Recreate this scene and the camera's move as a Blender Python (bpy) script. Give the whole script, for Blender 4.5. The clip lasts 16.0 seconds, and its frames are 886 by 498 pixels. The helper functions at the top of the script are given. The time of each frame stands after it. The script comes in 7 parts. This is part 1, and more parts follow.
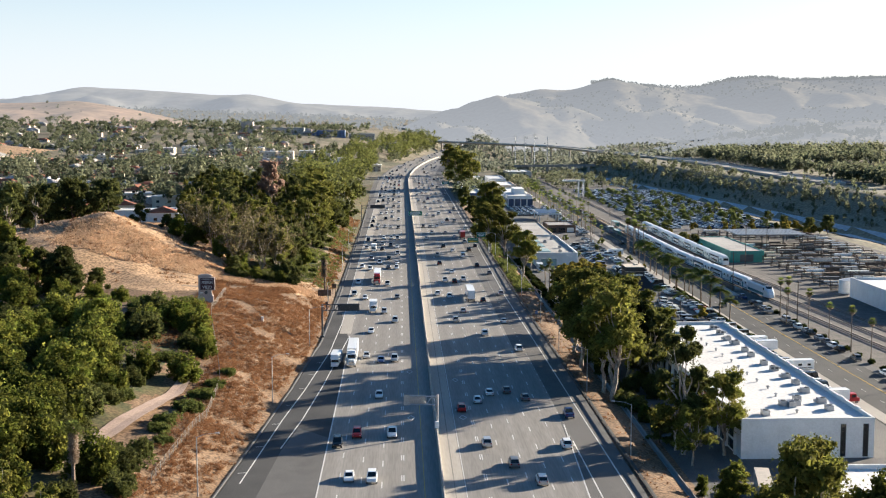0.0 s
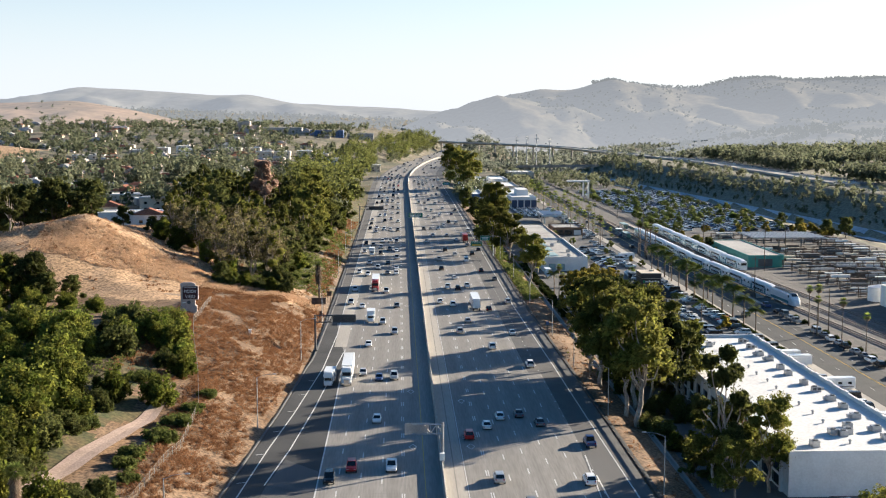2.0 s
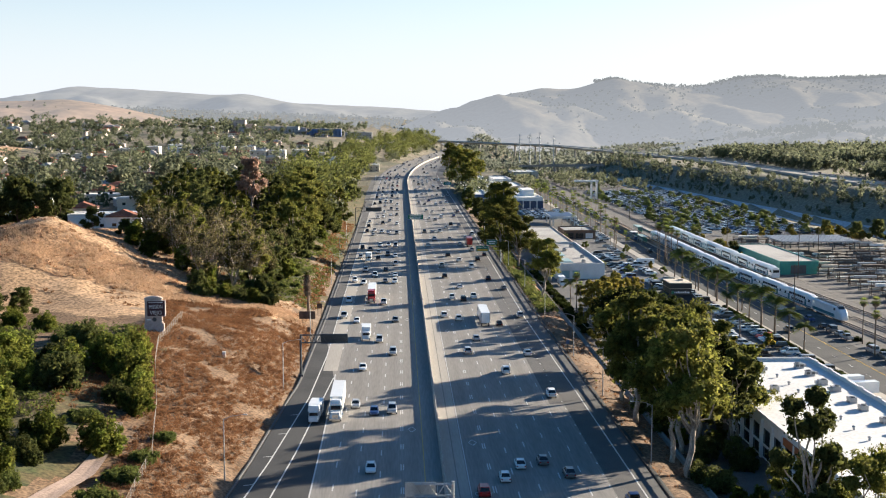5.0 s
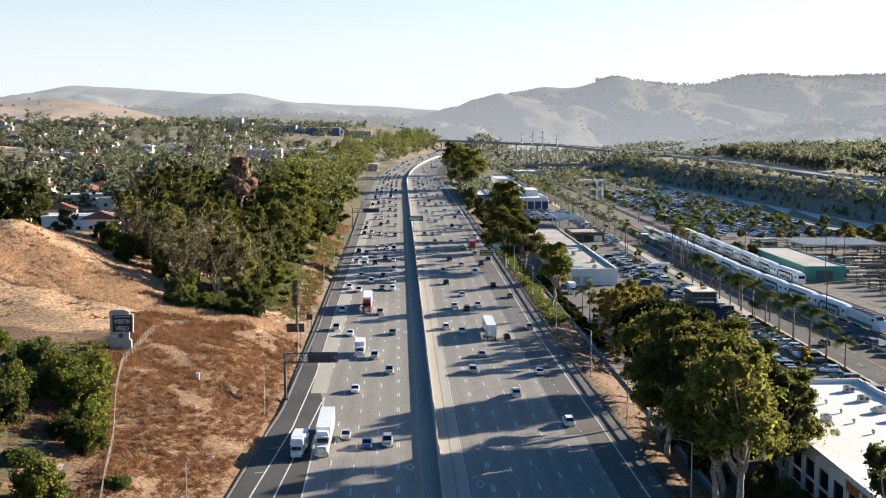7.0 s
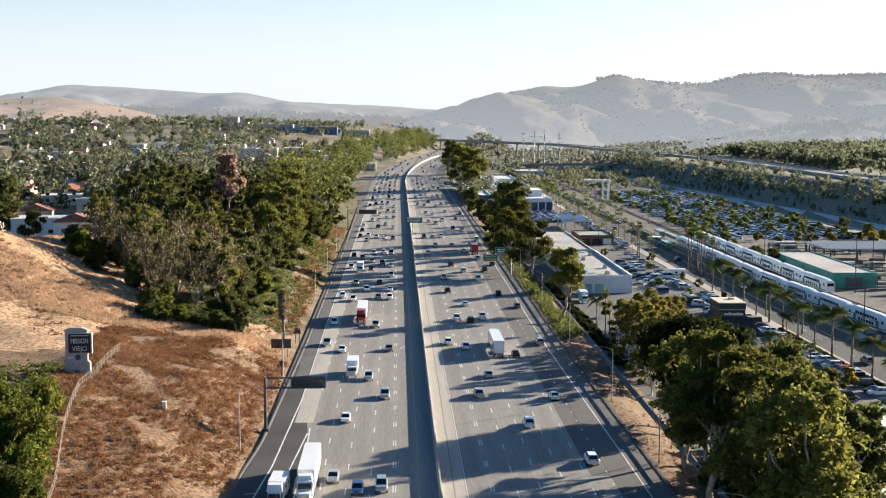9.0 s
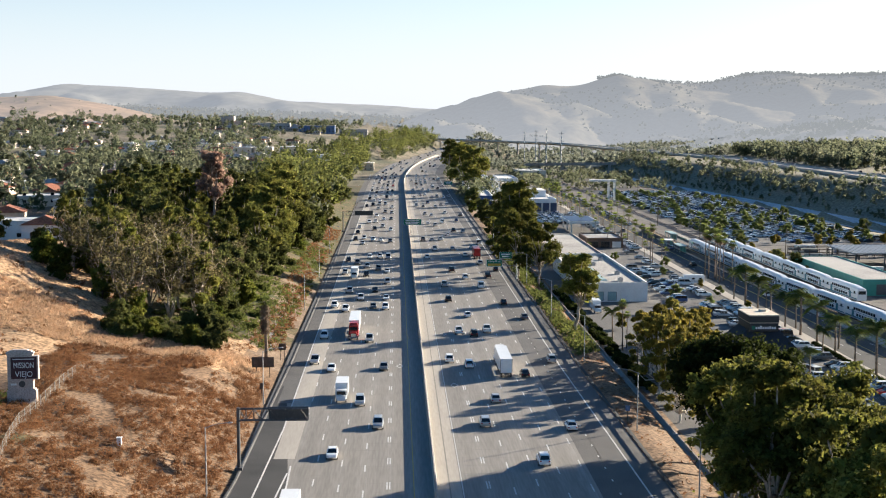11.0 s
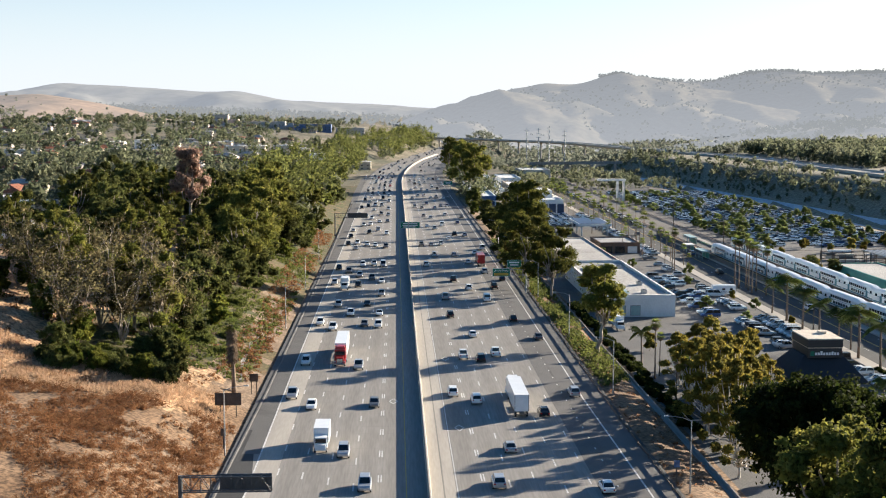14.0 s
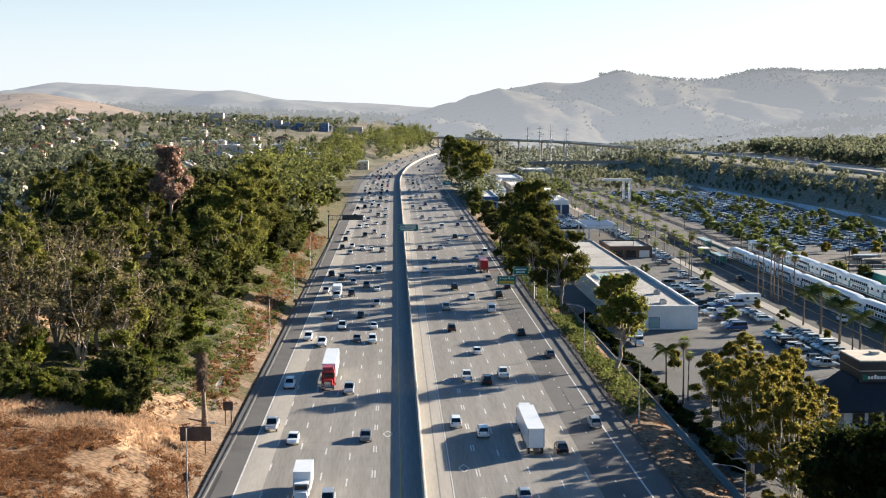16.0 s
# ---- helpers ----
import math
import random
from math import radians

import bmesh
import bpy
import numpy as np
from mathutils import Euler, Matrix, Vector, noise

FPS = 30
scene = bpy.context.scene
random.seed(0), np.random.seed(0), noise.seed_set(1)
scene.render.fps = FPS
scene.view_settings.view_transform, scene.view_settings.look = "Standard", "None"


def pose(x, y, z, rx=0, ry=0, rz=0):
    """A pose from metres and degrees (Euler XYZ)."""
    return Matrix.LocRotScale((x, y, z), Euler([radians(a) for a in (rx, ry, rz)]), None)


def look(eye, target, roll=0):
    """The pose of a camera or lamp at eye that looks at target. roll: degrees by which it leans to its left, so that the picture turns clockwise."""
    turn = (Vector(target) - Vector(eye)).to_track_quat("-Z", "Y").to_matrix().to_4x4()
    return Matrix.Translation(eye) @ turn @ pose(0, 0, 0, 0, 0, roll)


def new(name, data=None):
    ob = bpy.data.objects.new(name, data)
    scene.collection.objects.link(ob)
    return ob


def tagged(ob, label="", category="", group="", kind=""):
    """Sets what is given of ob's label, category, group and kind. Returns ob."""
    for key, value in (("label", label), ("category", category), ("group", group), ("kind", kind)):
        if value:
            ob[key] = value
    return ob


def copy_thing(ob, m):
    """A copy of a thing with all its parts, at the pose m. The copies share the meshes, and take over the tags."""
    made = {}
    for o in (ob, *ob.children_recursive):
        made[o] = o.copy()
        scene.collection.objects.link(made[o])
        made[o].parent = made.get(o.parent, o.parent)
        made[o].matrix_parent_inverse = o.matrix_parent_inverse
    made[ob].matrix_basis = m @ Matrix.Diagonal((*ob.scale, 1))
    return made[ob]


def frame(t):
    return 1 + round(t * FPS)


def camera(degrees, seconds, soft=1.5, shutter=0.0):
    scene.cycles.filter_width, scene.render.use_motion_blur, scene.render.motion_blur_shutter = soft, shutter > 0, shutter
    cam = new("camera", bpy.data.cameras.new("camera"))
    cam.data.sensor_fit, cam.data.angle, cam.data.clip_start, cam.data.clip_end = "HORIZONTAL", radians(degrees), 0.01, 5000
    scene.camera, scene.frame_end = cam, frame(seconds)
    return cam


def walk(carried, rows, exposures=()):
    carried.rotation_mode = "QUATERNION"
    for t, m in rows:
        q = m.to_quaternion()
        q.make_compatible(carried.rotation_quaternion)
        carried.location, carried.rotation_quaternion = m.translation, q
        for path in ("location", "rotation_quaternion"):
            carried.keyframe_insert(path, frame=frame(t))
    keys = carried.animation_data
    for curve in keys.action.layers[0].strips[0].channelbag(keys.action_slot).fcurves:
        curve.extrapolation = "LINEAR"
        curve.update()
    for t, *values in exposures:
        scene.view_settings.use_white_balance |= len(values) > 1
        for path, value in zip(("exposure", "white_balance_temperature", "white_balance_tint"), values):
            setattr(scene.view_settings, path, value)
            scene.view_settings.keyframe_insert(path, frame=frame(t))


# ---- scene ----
cam = camera(39.2, 16.0, soft=1.1)
METRES, EYE, TILT, LEAN, TURN, K = 110.0, 64.8, -6.17, 0.0, -1.95, 2.243
ROWS = [
    (0.0, 0.0, 0.0, 0.0, 0.0, 0.0, -0.0),
    (0.5, -0.0027, 0.0301, 0.0026, -0.04, 0.03, 0.0),
    (1.0, -0.0056, 0.0602, 0.0057, -0.07, 0.05, -0.0),
    (1.5, -0.0082, 0.0901, 0.0092, -0.08, 0.06, -0.01),
    (2.0, -0.0113, 0.1201, 0.0126, -0.09, 0.09, -0.01),
    (2.5, -0.0138, 0.1504, 0.0151, -0.1, 0.11, 0.01),
    (3.0, -0.0163, 0.1809, 0.018, -0.12, 0.12, 0.01),
    (3.5, -0.0187, 0.2117, 0.0209, -0.14, 0.13, 0.01),
    (4.0, -0.0214, 0.2428, 0.0239, -0.16, 0.14, -0.0),
    (6.5, -0.0287, 0.4045, 0.0411, -0.19, 0.15, -0.03),
    (7.0, -0.0292, 0.4374, 0.045, -0.18, 0.14, -0.02),
    (7.5, -0.0301, 0.4704, 0.0491, -0.18, 0.14, -0.02),
    (8.0, -0.0318, 0.503, 0.0531, -0.21, 0.15, -0.03),
    (8.5, -0.0336, 0.5355, 0.0571, -0.25, 0.13, -0.03),
    (9.0, -0.0355, 0.5673, 0.0609, -0.3, 0.14, -0.04),
    (11.5, -0.0387, 0.7225, 0.079, -0.4, 0.14, -0.04),
    (12.0, -0.0395, 0.7529, 0.0829, -0.4, 0.14, -0.02),
    (12.5, -0.0398, 0.7831, 0.0865, -0.41, 0.13, -0.02),
    (13.0, -0.0392, 0.813, 0.0896, -0.4, 0.14, 0.02),
    (13.5, -0.0407, 0.8429, 0.0932, -0.43, 0.13, 0.0),
    (14.0, -0.0421, 0.8725, 0.0967, -0.49, 0.13, 0.02),
    (14.5, -0.0433, 0.9022, 0.1004, -0.53, 0.13, 0.01),
    (15.0, -0.0421, 0.9327, 0.1035, -0.5, 0.17, 0.05),
    (15.5, -0.0433, 0.9621, 0.1078, -0.55, 0.14, 0.06),
    (16.0, -0.0452, 0.9921, 0.1117, -0.62, 0.12, 0.03),
]
walk(cam, [(t, pose(0, 0, EYE, TILT, LEAN, TURN) @ pose(METRES * x, METRES * K * y, METRES * z, 90 + pitch / K, roll, yaw / K)) for t, x, y, z, yaw, pitch, roll in ROWS], exposures=[(0.0, 1.70, 6000, 10), (16.0, 1.70, 6000, 10)])

# sky and sun: late light from the right and ahead, low over the hills
SUN_EL, SUN_AZ = 15.2, 58.5
world = bpy.data.worlds.new("sky")
scene.world = world
world.use_nodes = True
_n, _l = world.node_tree.nodes, world.node_tree.links
_sky = _n.new("ShaderNodeTexSky")
_sky.sky_type = "NISHITA"
_sky.sun_disc = False
_sky.sun_elevation, _sky.sun_rotation = radians(SUN_EL), radians(SUN_AZ)
_sky.air_density, _sky.dust_density, _sky.ozone_density = 0.9, 0.9, 1.5
_bg = _n["Background"]
_bg.inputs["Strength"].default_value = 0.05
_hs = _n.new("ShaderNodeHueSaturation")                     # hazy air takes most of the colour out of the sky
_hs.inputs["Saturation"].default_value = 1.35
_l.new(_sky.outputs["Color"], _hs.inputs["Color"])
# pale haze that thickens towards the horizon, all round
_tc, _xyz, _mr, _mx = (_n.new("ShaderNode" + k) for k in ("TexCoord", "SeparateXYZ", "MapRange", "Mix"))
_mr.interpolation_type = "SMOOTHSTEP"
for _k, _v in (("From Min", -0.02), ("From Max", 0.22), ("To Min", 0.88), ("To Max", 0.0)):
    _mr.inputs[_k].default_value = _v
_mx.data_type = "RGBA"
_mx.inputs[7].default_value = (6.4, 6.5, 6.7, 1)
_l.new(_tc.outputs["Generated"], _xyz.inputs[0])
_l.new(_xyz.outputs["Z"], _mr.inputs["Value"])
_l.new(_mr.outputs["Result"], _mx.inputs[0])
_l.new(_hs.outputs["Color"], _mx.inputs[6])
_l.new(_mx.outputs[2], _bg.inputs["Color"])
_sun = bpy.data.lights.new("sun", "SUN")
_sun.energy, _sun.angle, _sun.color = 5.0, radians(0.6), (1.0, 0.85, 0.64)
_d = Vector((math.sin(radians(SUN_AZ)) * math.cos(radians(SUN_EL)), math.cos(radians(SUN_AZ)) * math.cos(radians(SUN_EL)), math.sin(radians(SUN_EL))))
new("sun", _sun).matrix_world = look(_d * 300, (0, 0, 0))


# ---------------------------------------------------------------- materials
def mat(name, a, b=None, scale=1.0, rough=0.8, metal=0.0, fine=0.0, fine_scale=20.0, bump=0.0, vary=0.0, island=0.0, c=None, c_scale=0.05, spec=0.3, stretch=None):
    """A procedural surface: two colours mixed by noise, a third by large stains, fine grain, relief, and change from piece to piece."""
    m = bpy.data.materials.new(name)
    m.use_nodes = True
    n, l = m.node_tree.nodes, m.node_tree.links
    p = n["Principled BSDF"]
    p.inputs["Roughness"].default_value, p.inputs["Metallic"].default_value = rough, metal
    p.inputs["Specular IOR Level"].default_value = spec
    geo = n.new("ShaderNodeNewGeometry")
    where = geo.outputs["Position"]
    if stretch:
        mp = n.new("ShaderNodeMapping")
        mp.inputs["Scale"].default_value = stretch
        l.new(where, mp.inputs["Vector"])
        where = mp.outputs["Vector"]

    def noisy(s, detail=4.0):
        t = n.new("ShaderNodeTexNoise")
        t.inputs["Scale"].default_value, t.inputs["Detail"].default_value = s, detail
        l.new(where, t.inputs["Vector"])
        r = n.new("ShaderNodeValToRGB")
        r.color_ramp.elements[0].position, r.color_ramp.elements[1].position = 0.35, 0.65
        l.new(t.outputs["Fac"], r.inputs["Fac"])
        return r.outputs["Color"], t.outputs["Fac"]

    def mix(fac, x, y, kind="MIX"):
        t = n.new("ShaderNodeMix")
        t.data_type, t.blend_type = "RGBA", kind
        for value, slot in ((fac, t.inputs[0]), (x, t.inputs[6]), (y, t.inputs[7])):
            if isinstance(value, (int, float)):
                slot.default_value = value
            elif isinstance(value, tuple):
                slot.default_value = (*value, 1)
            else:
                l.new(value, slot)
        return t.outputs[2]

    col = mix(noisy(scale)[0], a, b if b else tuple(v * 0.8 for v in a))
    if c:
        col = mix(noisy(c_scale, 3.0)[0], col, c)
    if fine:
        g = noisy(fine_scale, 2.0)[0]
        col = mix(fine, col, g, "OVERLAY")
    for amount, src in ((vary, n.new("ShaderNodeObjectInfo").outputs["Random"] if vary else None), (island, geo.outputs["Random Per Island"] if island else None)):
        if amount:
            h = n.new("ShaderNodeHueSaturation")
            r = n.new("ShaderNodeMapRange")
            r.inputs["To Min"].default_value, r.inputs["To Max"].default_value = 1 - amount, 1 + amount
            l.new(src, r.inputs["Value"])
            l.new(r.outputs["Result"], h.inputs["Value"])
            l.new(col, h.inputs["Color"])
            col = h.outputs["Color"]
    l.new(col, p.inputs["Base Color"])
    if bump:
        bp = n.new("ShaderNodeBump")
        bp.inputs["Strength"].default_value = bump
        bp.inputs["Distance"].default_value = 0.05
        l.new(noisy(fine_scale, 3.0)[1], bp.inputs["Height"])
        l.new(bp.outputs["Normal"], p.inputs["Normal"])
    return m


def leafy(name, a, b, through_light=0.33, vary=0.38, island=0.45, patch=0.35):
    """Leaves: a rough face, with part of the light passing through."""
    a, b = tuple(0.40 * v for v in a), tuple(0.40 * v for v in b)
    m = mat(name, a, b, scale=patch, rough=0.75, vary=vary, island=island, spec=0.05)
    n, l = m.node_tree.nodes, m.node_tree.links
    p, out = n["Principled BSDF"], n["Material Output"]
    t, x = n.new("ShaderNodeBsdfTranslucent"), n.new("ShaderNodeMixShader")
    src = p.inputs["Base Color"].links[0].from_socket
    glow = n.new("ShaderNodeHueSaturation")                 # leaves let yellower light through than they throw back
    glow.inputs["Hue"].default_value, glow.inputs["Value"].default_value = 0.49, 3.2
    l.new(src, glow.inputs["Color"])
    l.new(glow.outputs["Color"], t.inputs["Color"])
    x.inputs[0].default_value = through_light
    l.new(p.outputs[0], x.inputs[1])
    l.new(t.outputs[0], x.inputs[2])
    l.new(x.outputs[0], out.inputs["Surface"])
    return m


M_GROUND = mat("dry_ground", (0.17, 0.102, 0.056), (0.13, 0.077, 0.041), scale=0.12, fine=0.5, fine_scale=1.6, bump=0.6, c=(0.20, 0.13, 0.078), c_scale=0.09, rough=0.95)
# far ground, its colour lifted a little where haze would pale it
M_FAR = mat("far_ground", (0.105, 0.10, 0.062), (0.075, 0.077, 0.045), scale=0.02, fine=0.4, fine_scale=0.2, c=(0.20, 0.165, 0.115), c_scale=0.012, rough=0.95)
M_CONC = mat("concrete_road", (0.315, 0.294, 0.266), (0.26, 0.244, 0.224), scale=0.3, fine=0.10, fine_scale=3.0, c=(0.255, 0.238, 0.215), c_scale=0.12, rough=0.85, spec=0.1, stretch=(1.0, 0.06, 1.0))


def lane_wear(m, mid=-1.65, width=3.75, depth=0.2):
    """Oil and rubber down the middle of each lane, broken by noise."""
    n, l = m.node_tree.nodes, m.node_tree.links
    p = n["Principled BSDF"]
    src = p.inputs["Base Color"].links[0].from_socket
    g_, s_, t_ = n.new("ShaderNodeNewGeometry"), n.new("ShaderNodeSeparateXYZ"), n.new("ShaderNodeTexNoise")
    mp = n.new("ShaderNodeMapping")
    mp.inputs["Scale"].default_value = (.45, .012, 1)
    t_.inputs["Scale"].default_value, t_.inputs["Detail"].default_value = 1.0, 3.0
    l.new(g_.outputs["Position"], s_.inputs[0])
    l.new(g_.outputs["Position"], mp.inputs["Vector"])
    l.new(mp.outputs["Vector"], t_.inputs["Vector"])

    def calc(kind, a, b):
        k = n.new("ShaderNodeMath")
        k.operation = kind
        for v, slot in ((a, k.inputs[0]), (b, k.inputs[1])):
            if isinstance(v, (int, float)):
                slot.default_value = v
            else:
                l.new(v, slot)
        return k.outputs[0]

    wave = calc("COSINE", calc("MULTIPLY", calc("SUBTRACT", s_.outputs["X"], mid), 2 * math.pi / width), 0.0)
    dirt = calc("MULTIPLY", calc("MULTIPLY", calc("ADD", wave, 1.0), t_.outputs["Fac"]), depth)
    x = n.new("ShaderNodeMix")
    x.data_type, x.blend_type = "RGBA", "MIX"
    x.inputs[7].default_value = (0.13, 0.122, 0.115, 1)
    l.new(dirt, x.inputs[0])
    l.new(src, x.inputs[6])
    l.new(x.outputs[2], p.inputs["Base Color"])


lane_wear(M_CONC)
M_LIGHTCONC = mat("pale_concrete", (0.42, 0.385, 0.335), (0.37, 0.34, 0.30), scale=0.3, fine=0.05, fine_scale=3.0, rough=0.9, spec=0.1, stretch=(1.0, 0.1, 1.0))
M_ASPHALT = mat("asphalt", (0.052, 0.051, 0.05), (0.038, 0.038, 0.038), scale=0.3, fine=0.3, fine_scale=6.0, c=(0.07, 0.068, 0.065), c_scale=0.06, rough=0.85)
M_OLDASPHALT = mat("old_asphalt", (0.125, 0.118, 0.11), (0.09, 0.086, 0.082), scale=0.3, fine=0.3, fine_scale=5.0, c=(0.125, 0.12, 0.115), c_scale=0.05, rough=0.85)
M_YARD = mat("yard_dirt", (0.135, 0.12, 0.108), (0.09, 0.082, 0.075), scale=0.3, fine=0.3, fine_scale=3.0, rough=0.95)
M_WALLCONC = mat("barrier_concrete", (0.43, 0.40, 0.35), (0.36, 0.335, 0.30), scale=0.5, fine=0.2, fine_scale=5.0, rough=0.9, spec=0.1)
M_PAINT = mat("road_paint", (0.66, 0.65, 0.62), (0.46, 0.45, 0.43), scale=1.5, fine=0.2, rough=0.6)
M_JOINT = mat("joint_tar", (0.20, 0.19, 0.175), (0.25, 0.24, 0.22), scale=0.6, rough=0.8)
M_DIRT = mat("bare_dirt", (0.24, 0.175, 0.12), (0.15, 0.10, 0.065), scale=0.25, fine=0.4, fine_scale=2.0, bump=0.5, rough=0.95)
M_GRASS = mat("dry_grass", (0.46, 0.30, 0.175), (0.37, 0.235, 0.13), scale=0.2, fine=0.5, fine_scale=1.2, bump=0.7, c=(0.27, 0.175, 0.10), c_scale=0.06, rough=0.95)
M_UNDER = mat("undergrowth", (0.05, 0.06, 0.022), (0.13, 0.09, 0.045), scale=0.15, fine=0.4, fine_scale=1.5, bump=0.6, rough=0.95)
# bank earth and weeds, base colour raised in place of haze
M_BANK = mat("weedy_bank", (0.21, 0.19, 0.135), (0.15, 0.145, 0.105), scale=0.05, fine=0.4, fine_scale=0.6, bump=0.4, c=(0.2, 0.17, 0.11), c_scale=0.02, rough=0.95)
M_BARK = mat("pale_bark", (0.42, 0.36, 0.29), (0.24, 0.19, 0.15), scale=1.2, fine=0.3, fine_scale=6, rough=0.9, stretch=(1, 1, 0.3))
M_WHITEBARK = mat("white_bark", (0.62, 0.57, 0.49), (0.42, 0.36, 0.29), scale=1.2, fine=0.3, fine_scale=6, rough=0.9, stretch=(1, 1, 0.3))
M_DARKBARK = mat("brown_bark", (0.14, 0.10, 0.07), (0.08, 0.055, 0.04), scale=2.0, fine=0.3, fine_scale=8, rough=0.95)
M_PALMBARK = mat("palm_bark", (0.26, 0.20, 0.15), (0.15, 0.11, 0.08), scale=1.5, fine=0.4, fine_scale=6, rough=0.95, stretch=(1, 1, 4))
L_EUC = leafy("eucalyptus_leaf", (0.155, 0.18, 0.036), (0.24, 0.23, 0.052))
L_EUC_Y = leafy("yellowing_leaf", (0.37, 0.30, 0.05), (0.22, 0.21, 0.05))
L_DARK = leafy("dark_leaf", (0.034, 0.05, 0.011), (0.052, 0.068, 0.015), .3)
L_OLIVE = leafy("olive_leaf", (0.155, 0.165, 0.05), (0.10, 0.12, 0.035))
L_SHRUB = leafy("shrub_leaf", (0.11, 0.15, 0.025), (0.20, 0.205, 0.04), .45)
L_DEAD = leafy("dead_leaf", (0.78, 0.55, 0.41), (0.58, 0.40, 0.29), 0.4)
L_TWIG = leafy("grey_twig", (0.22, 0.185, 0.09), (0.145, 0.135, 0.06), 0.35)
L_PALM = leafy("palm_leaf", (0.15, 0.21, 0.05), (0.22, 0.25, 0.07), 0.42)
L_PALM_DRY = leafy("dry_palm_leaf", (0.55, 0.44, 0.32), (0.40, 0.30, 0.21), 0.2)
L_RUST = leafy("rusty_scrub", (0.37, 0.20, 0.09), (0.26, 0.135, 0.06), 0.3, 0.0, 0.3, 0.3)
L_GRASS = leafy("grass_blade", (0.80, 0.58, 0.37), (0.62, 0.43, 0.26), 0.3, 0.0, 0.35)
L_COVER = leafy("ground_cover", (0.20, 0.23, 0.06), (0.12, 0.15, 0.04), 0.3, 0.0, 0.4)
# far leaves, their base colour lightened and greyed to imitate haze
L_FAR = leafy("haze_pale_far_leaf", (0.12, 0.145, 0.085), (0.22, 0.23, 0.145), 0.4, 0.0, 0.35, 0.03)
# paler, bluer leaves for the valley trees: haze painted into the leaf colour
L_HAZE_GREY = leafy("haze_grey_leaf", (0.175, 0.20, 0.155), (0.26, 0.275, 0.215), 0.4, 0.0, 0.22, 0.05)
L_LOT = leafy("lot_tree_leaf", (0.16, 0.22, 0.065), (0.25, 0.28, 0.09), 0.42, 0.35, 0.3)


def plain(name, a, rough=0.5, metal=0.0, k=0.86, spec=0.5, scale=0.8):
    return mat(name, a, tuple(v * k for v in a), scale=scale, rough=rough, metal=metal, fine=0.12, fine_scale=7.0, spec=spec)


PAINTS = {
    "white": plain("white_paint", (0.80, 0.80, 0.79), 0.25, 0.0, 0.95), "silver": plain("silver_paint", (0.48, 0.49, 0.50), 0.3, 0.5, 0.95),
    "grey": plain("grey_paint", (0.16, 0.165, 0.17), 0.3, 0.3, 0.95), "black": plain("black_paint", (0.018, 0.018, 0.02), 0.25, 0.0, 0.95),
    "red": plain("red_paint", (0.42, 0.02, 0.018), 0.3, 0.0, 0.95), "blue": plain("blue_paint", (0.035, 0.075, 0.2), 0.3, 0.2, 0.95),
    "tan": plain("tan_paint", (0.36, 0.31, 0.24), 0.3, 0.3, 0.95)}
M_GLASS = plain("dark_glass", (0.015, 0.018, 0.02), 0.08, 0.0, 0.9, 0.6)
M_TYRE = plain("tyre_rubber", (0.02, 0.02, 0.02), 0.8)
M_RIM = plain("wheel_rim", (0.4, 0.4, 0.41), 0.35, 0.8)
M_HEAD = plain("headlight_glass", (0.7, 0.7, 0.68), 0.15)
M_TAIL = plain("taillight_glass", (0.35, 0.01, 0.01), 0.2)
M_CHROME = plain("chrome", (0.6, 0.6, 0.6), 0.15, 1.0)
M_STEEL = plain("galvanized_steel", (0.42, 0.43, 0.44), 0.5, 0.7, 0.8)
M_DARKSTEEL = plain("dark_steel", (0.10, 0.105, 0.11), 0.55, 0.5)
M_RUSTSTEEL = plain("weathered_steel", (0.14, 0.10, 0.075), 0.8, 0.2, 0.6)
M_WHITEROOF = mat("white_roof", (0.66, 0.65, 0.635), (0.60, 0.59, 0.575), scale=0.08, fine=0.15, fine_scale=1.5, c=(0.68, 0.66, 0.63), c_scale=0.05, rough=0.8)
M_WHITEWALL = mat("white_wall", (0.76, 0.75, 0.73), (0.68, 0.67, 0.65), scale=0.3, fine=0.12, fine_scale=3, rough=0.85)
M_CREAM = mat("cream_wall", (0.62, 0.54, 0.43), (0.54, 0.46, 0.37), scale=0.3, fine=0.12, fine_scale=3, rough=0.9)
M_GREYROOF = mat("grey_roof", (0.36, 0.34, 0.32), (0.28, 0.265, 0.25), scale=0.15, fine=0.25, fine_scale=2, c=(0.42, 0.40, 0.37), c_scale=0.06, rough=0.9)
M_TILEROOF = mat("clay_tile", (0.30, 0.12, 0.07), (0.21, 0.085, 0.05), scale=0.6, fine=0.4, fine_scale=4, rough=0.85)
M_BROWN = plain("brown_fascia", (0.12, 0.075, 0.05), 0.7)
M_ORANGE = plain("rust_panel", (0.40, 0.12, 0.04), 0.7)
M_NAVY = plain("navy_shingle", (0.018, 0.022, 0.03), 0.8)
M_BLUE = plain("blue_band", (0.06, 0.13, 0.28), 0.5)
M_GREEN = plain("sign_green", (0.0, 0.16, 0.09), 0.45)
M_TEAL = plain("teal_wall", (0.04, 0.24, 0.20), 0.6)
M_TEALPALE = plain("pale_teal", (0.30, 0.42, 0.42), 0.6)
M_MARK = plain("sign_white", (0.82, 0.82, 0.80), 0.5)
M_MAROON = plain("maroon_panel", (0.055, 0.018, 0.022), 0.6)
M_STUCCO = mat("pink_stucco", (0.50, 0.42, 0.37), (0.43, 0.36, 0.32), scale=0.6, fine=0.2, fine_scale=5, rough=0.9)
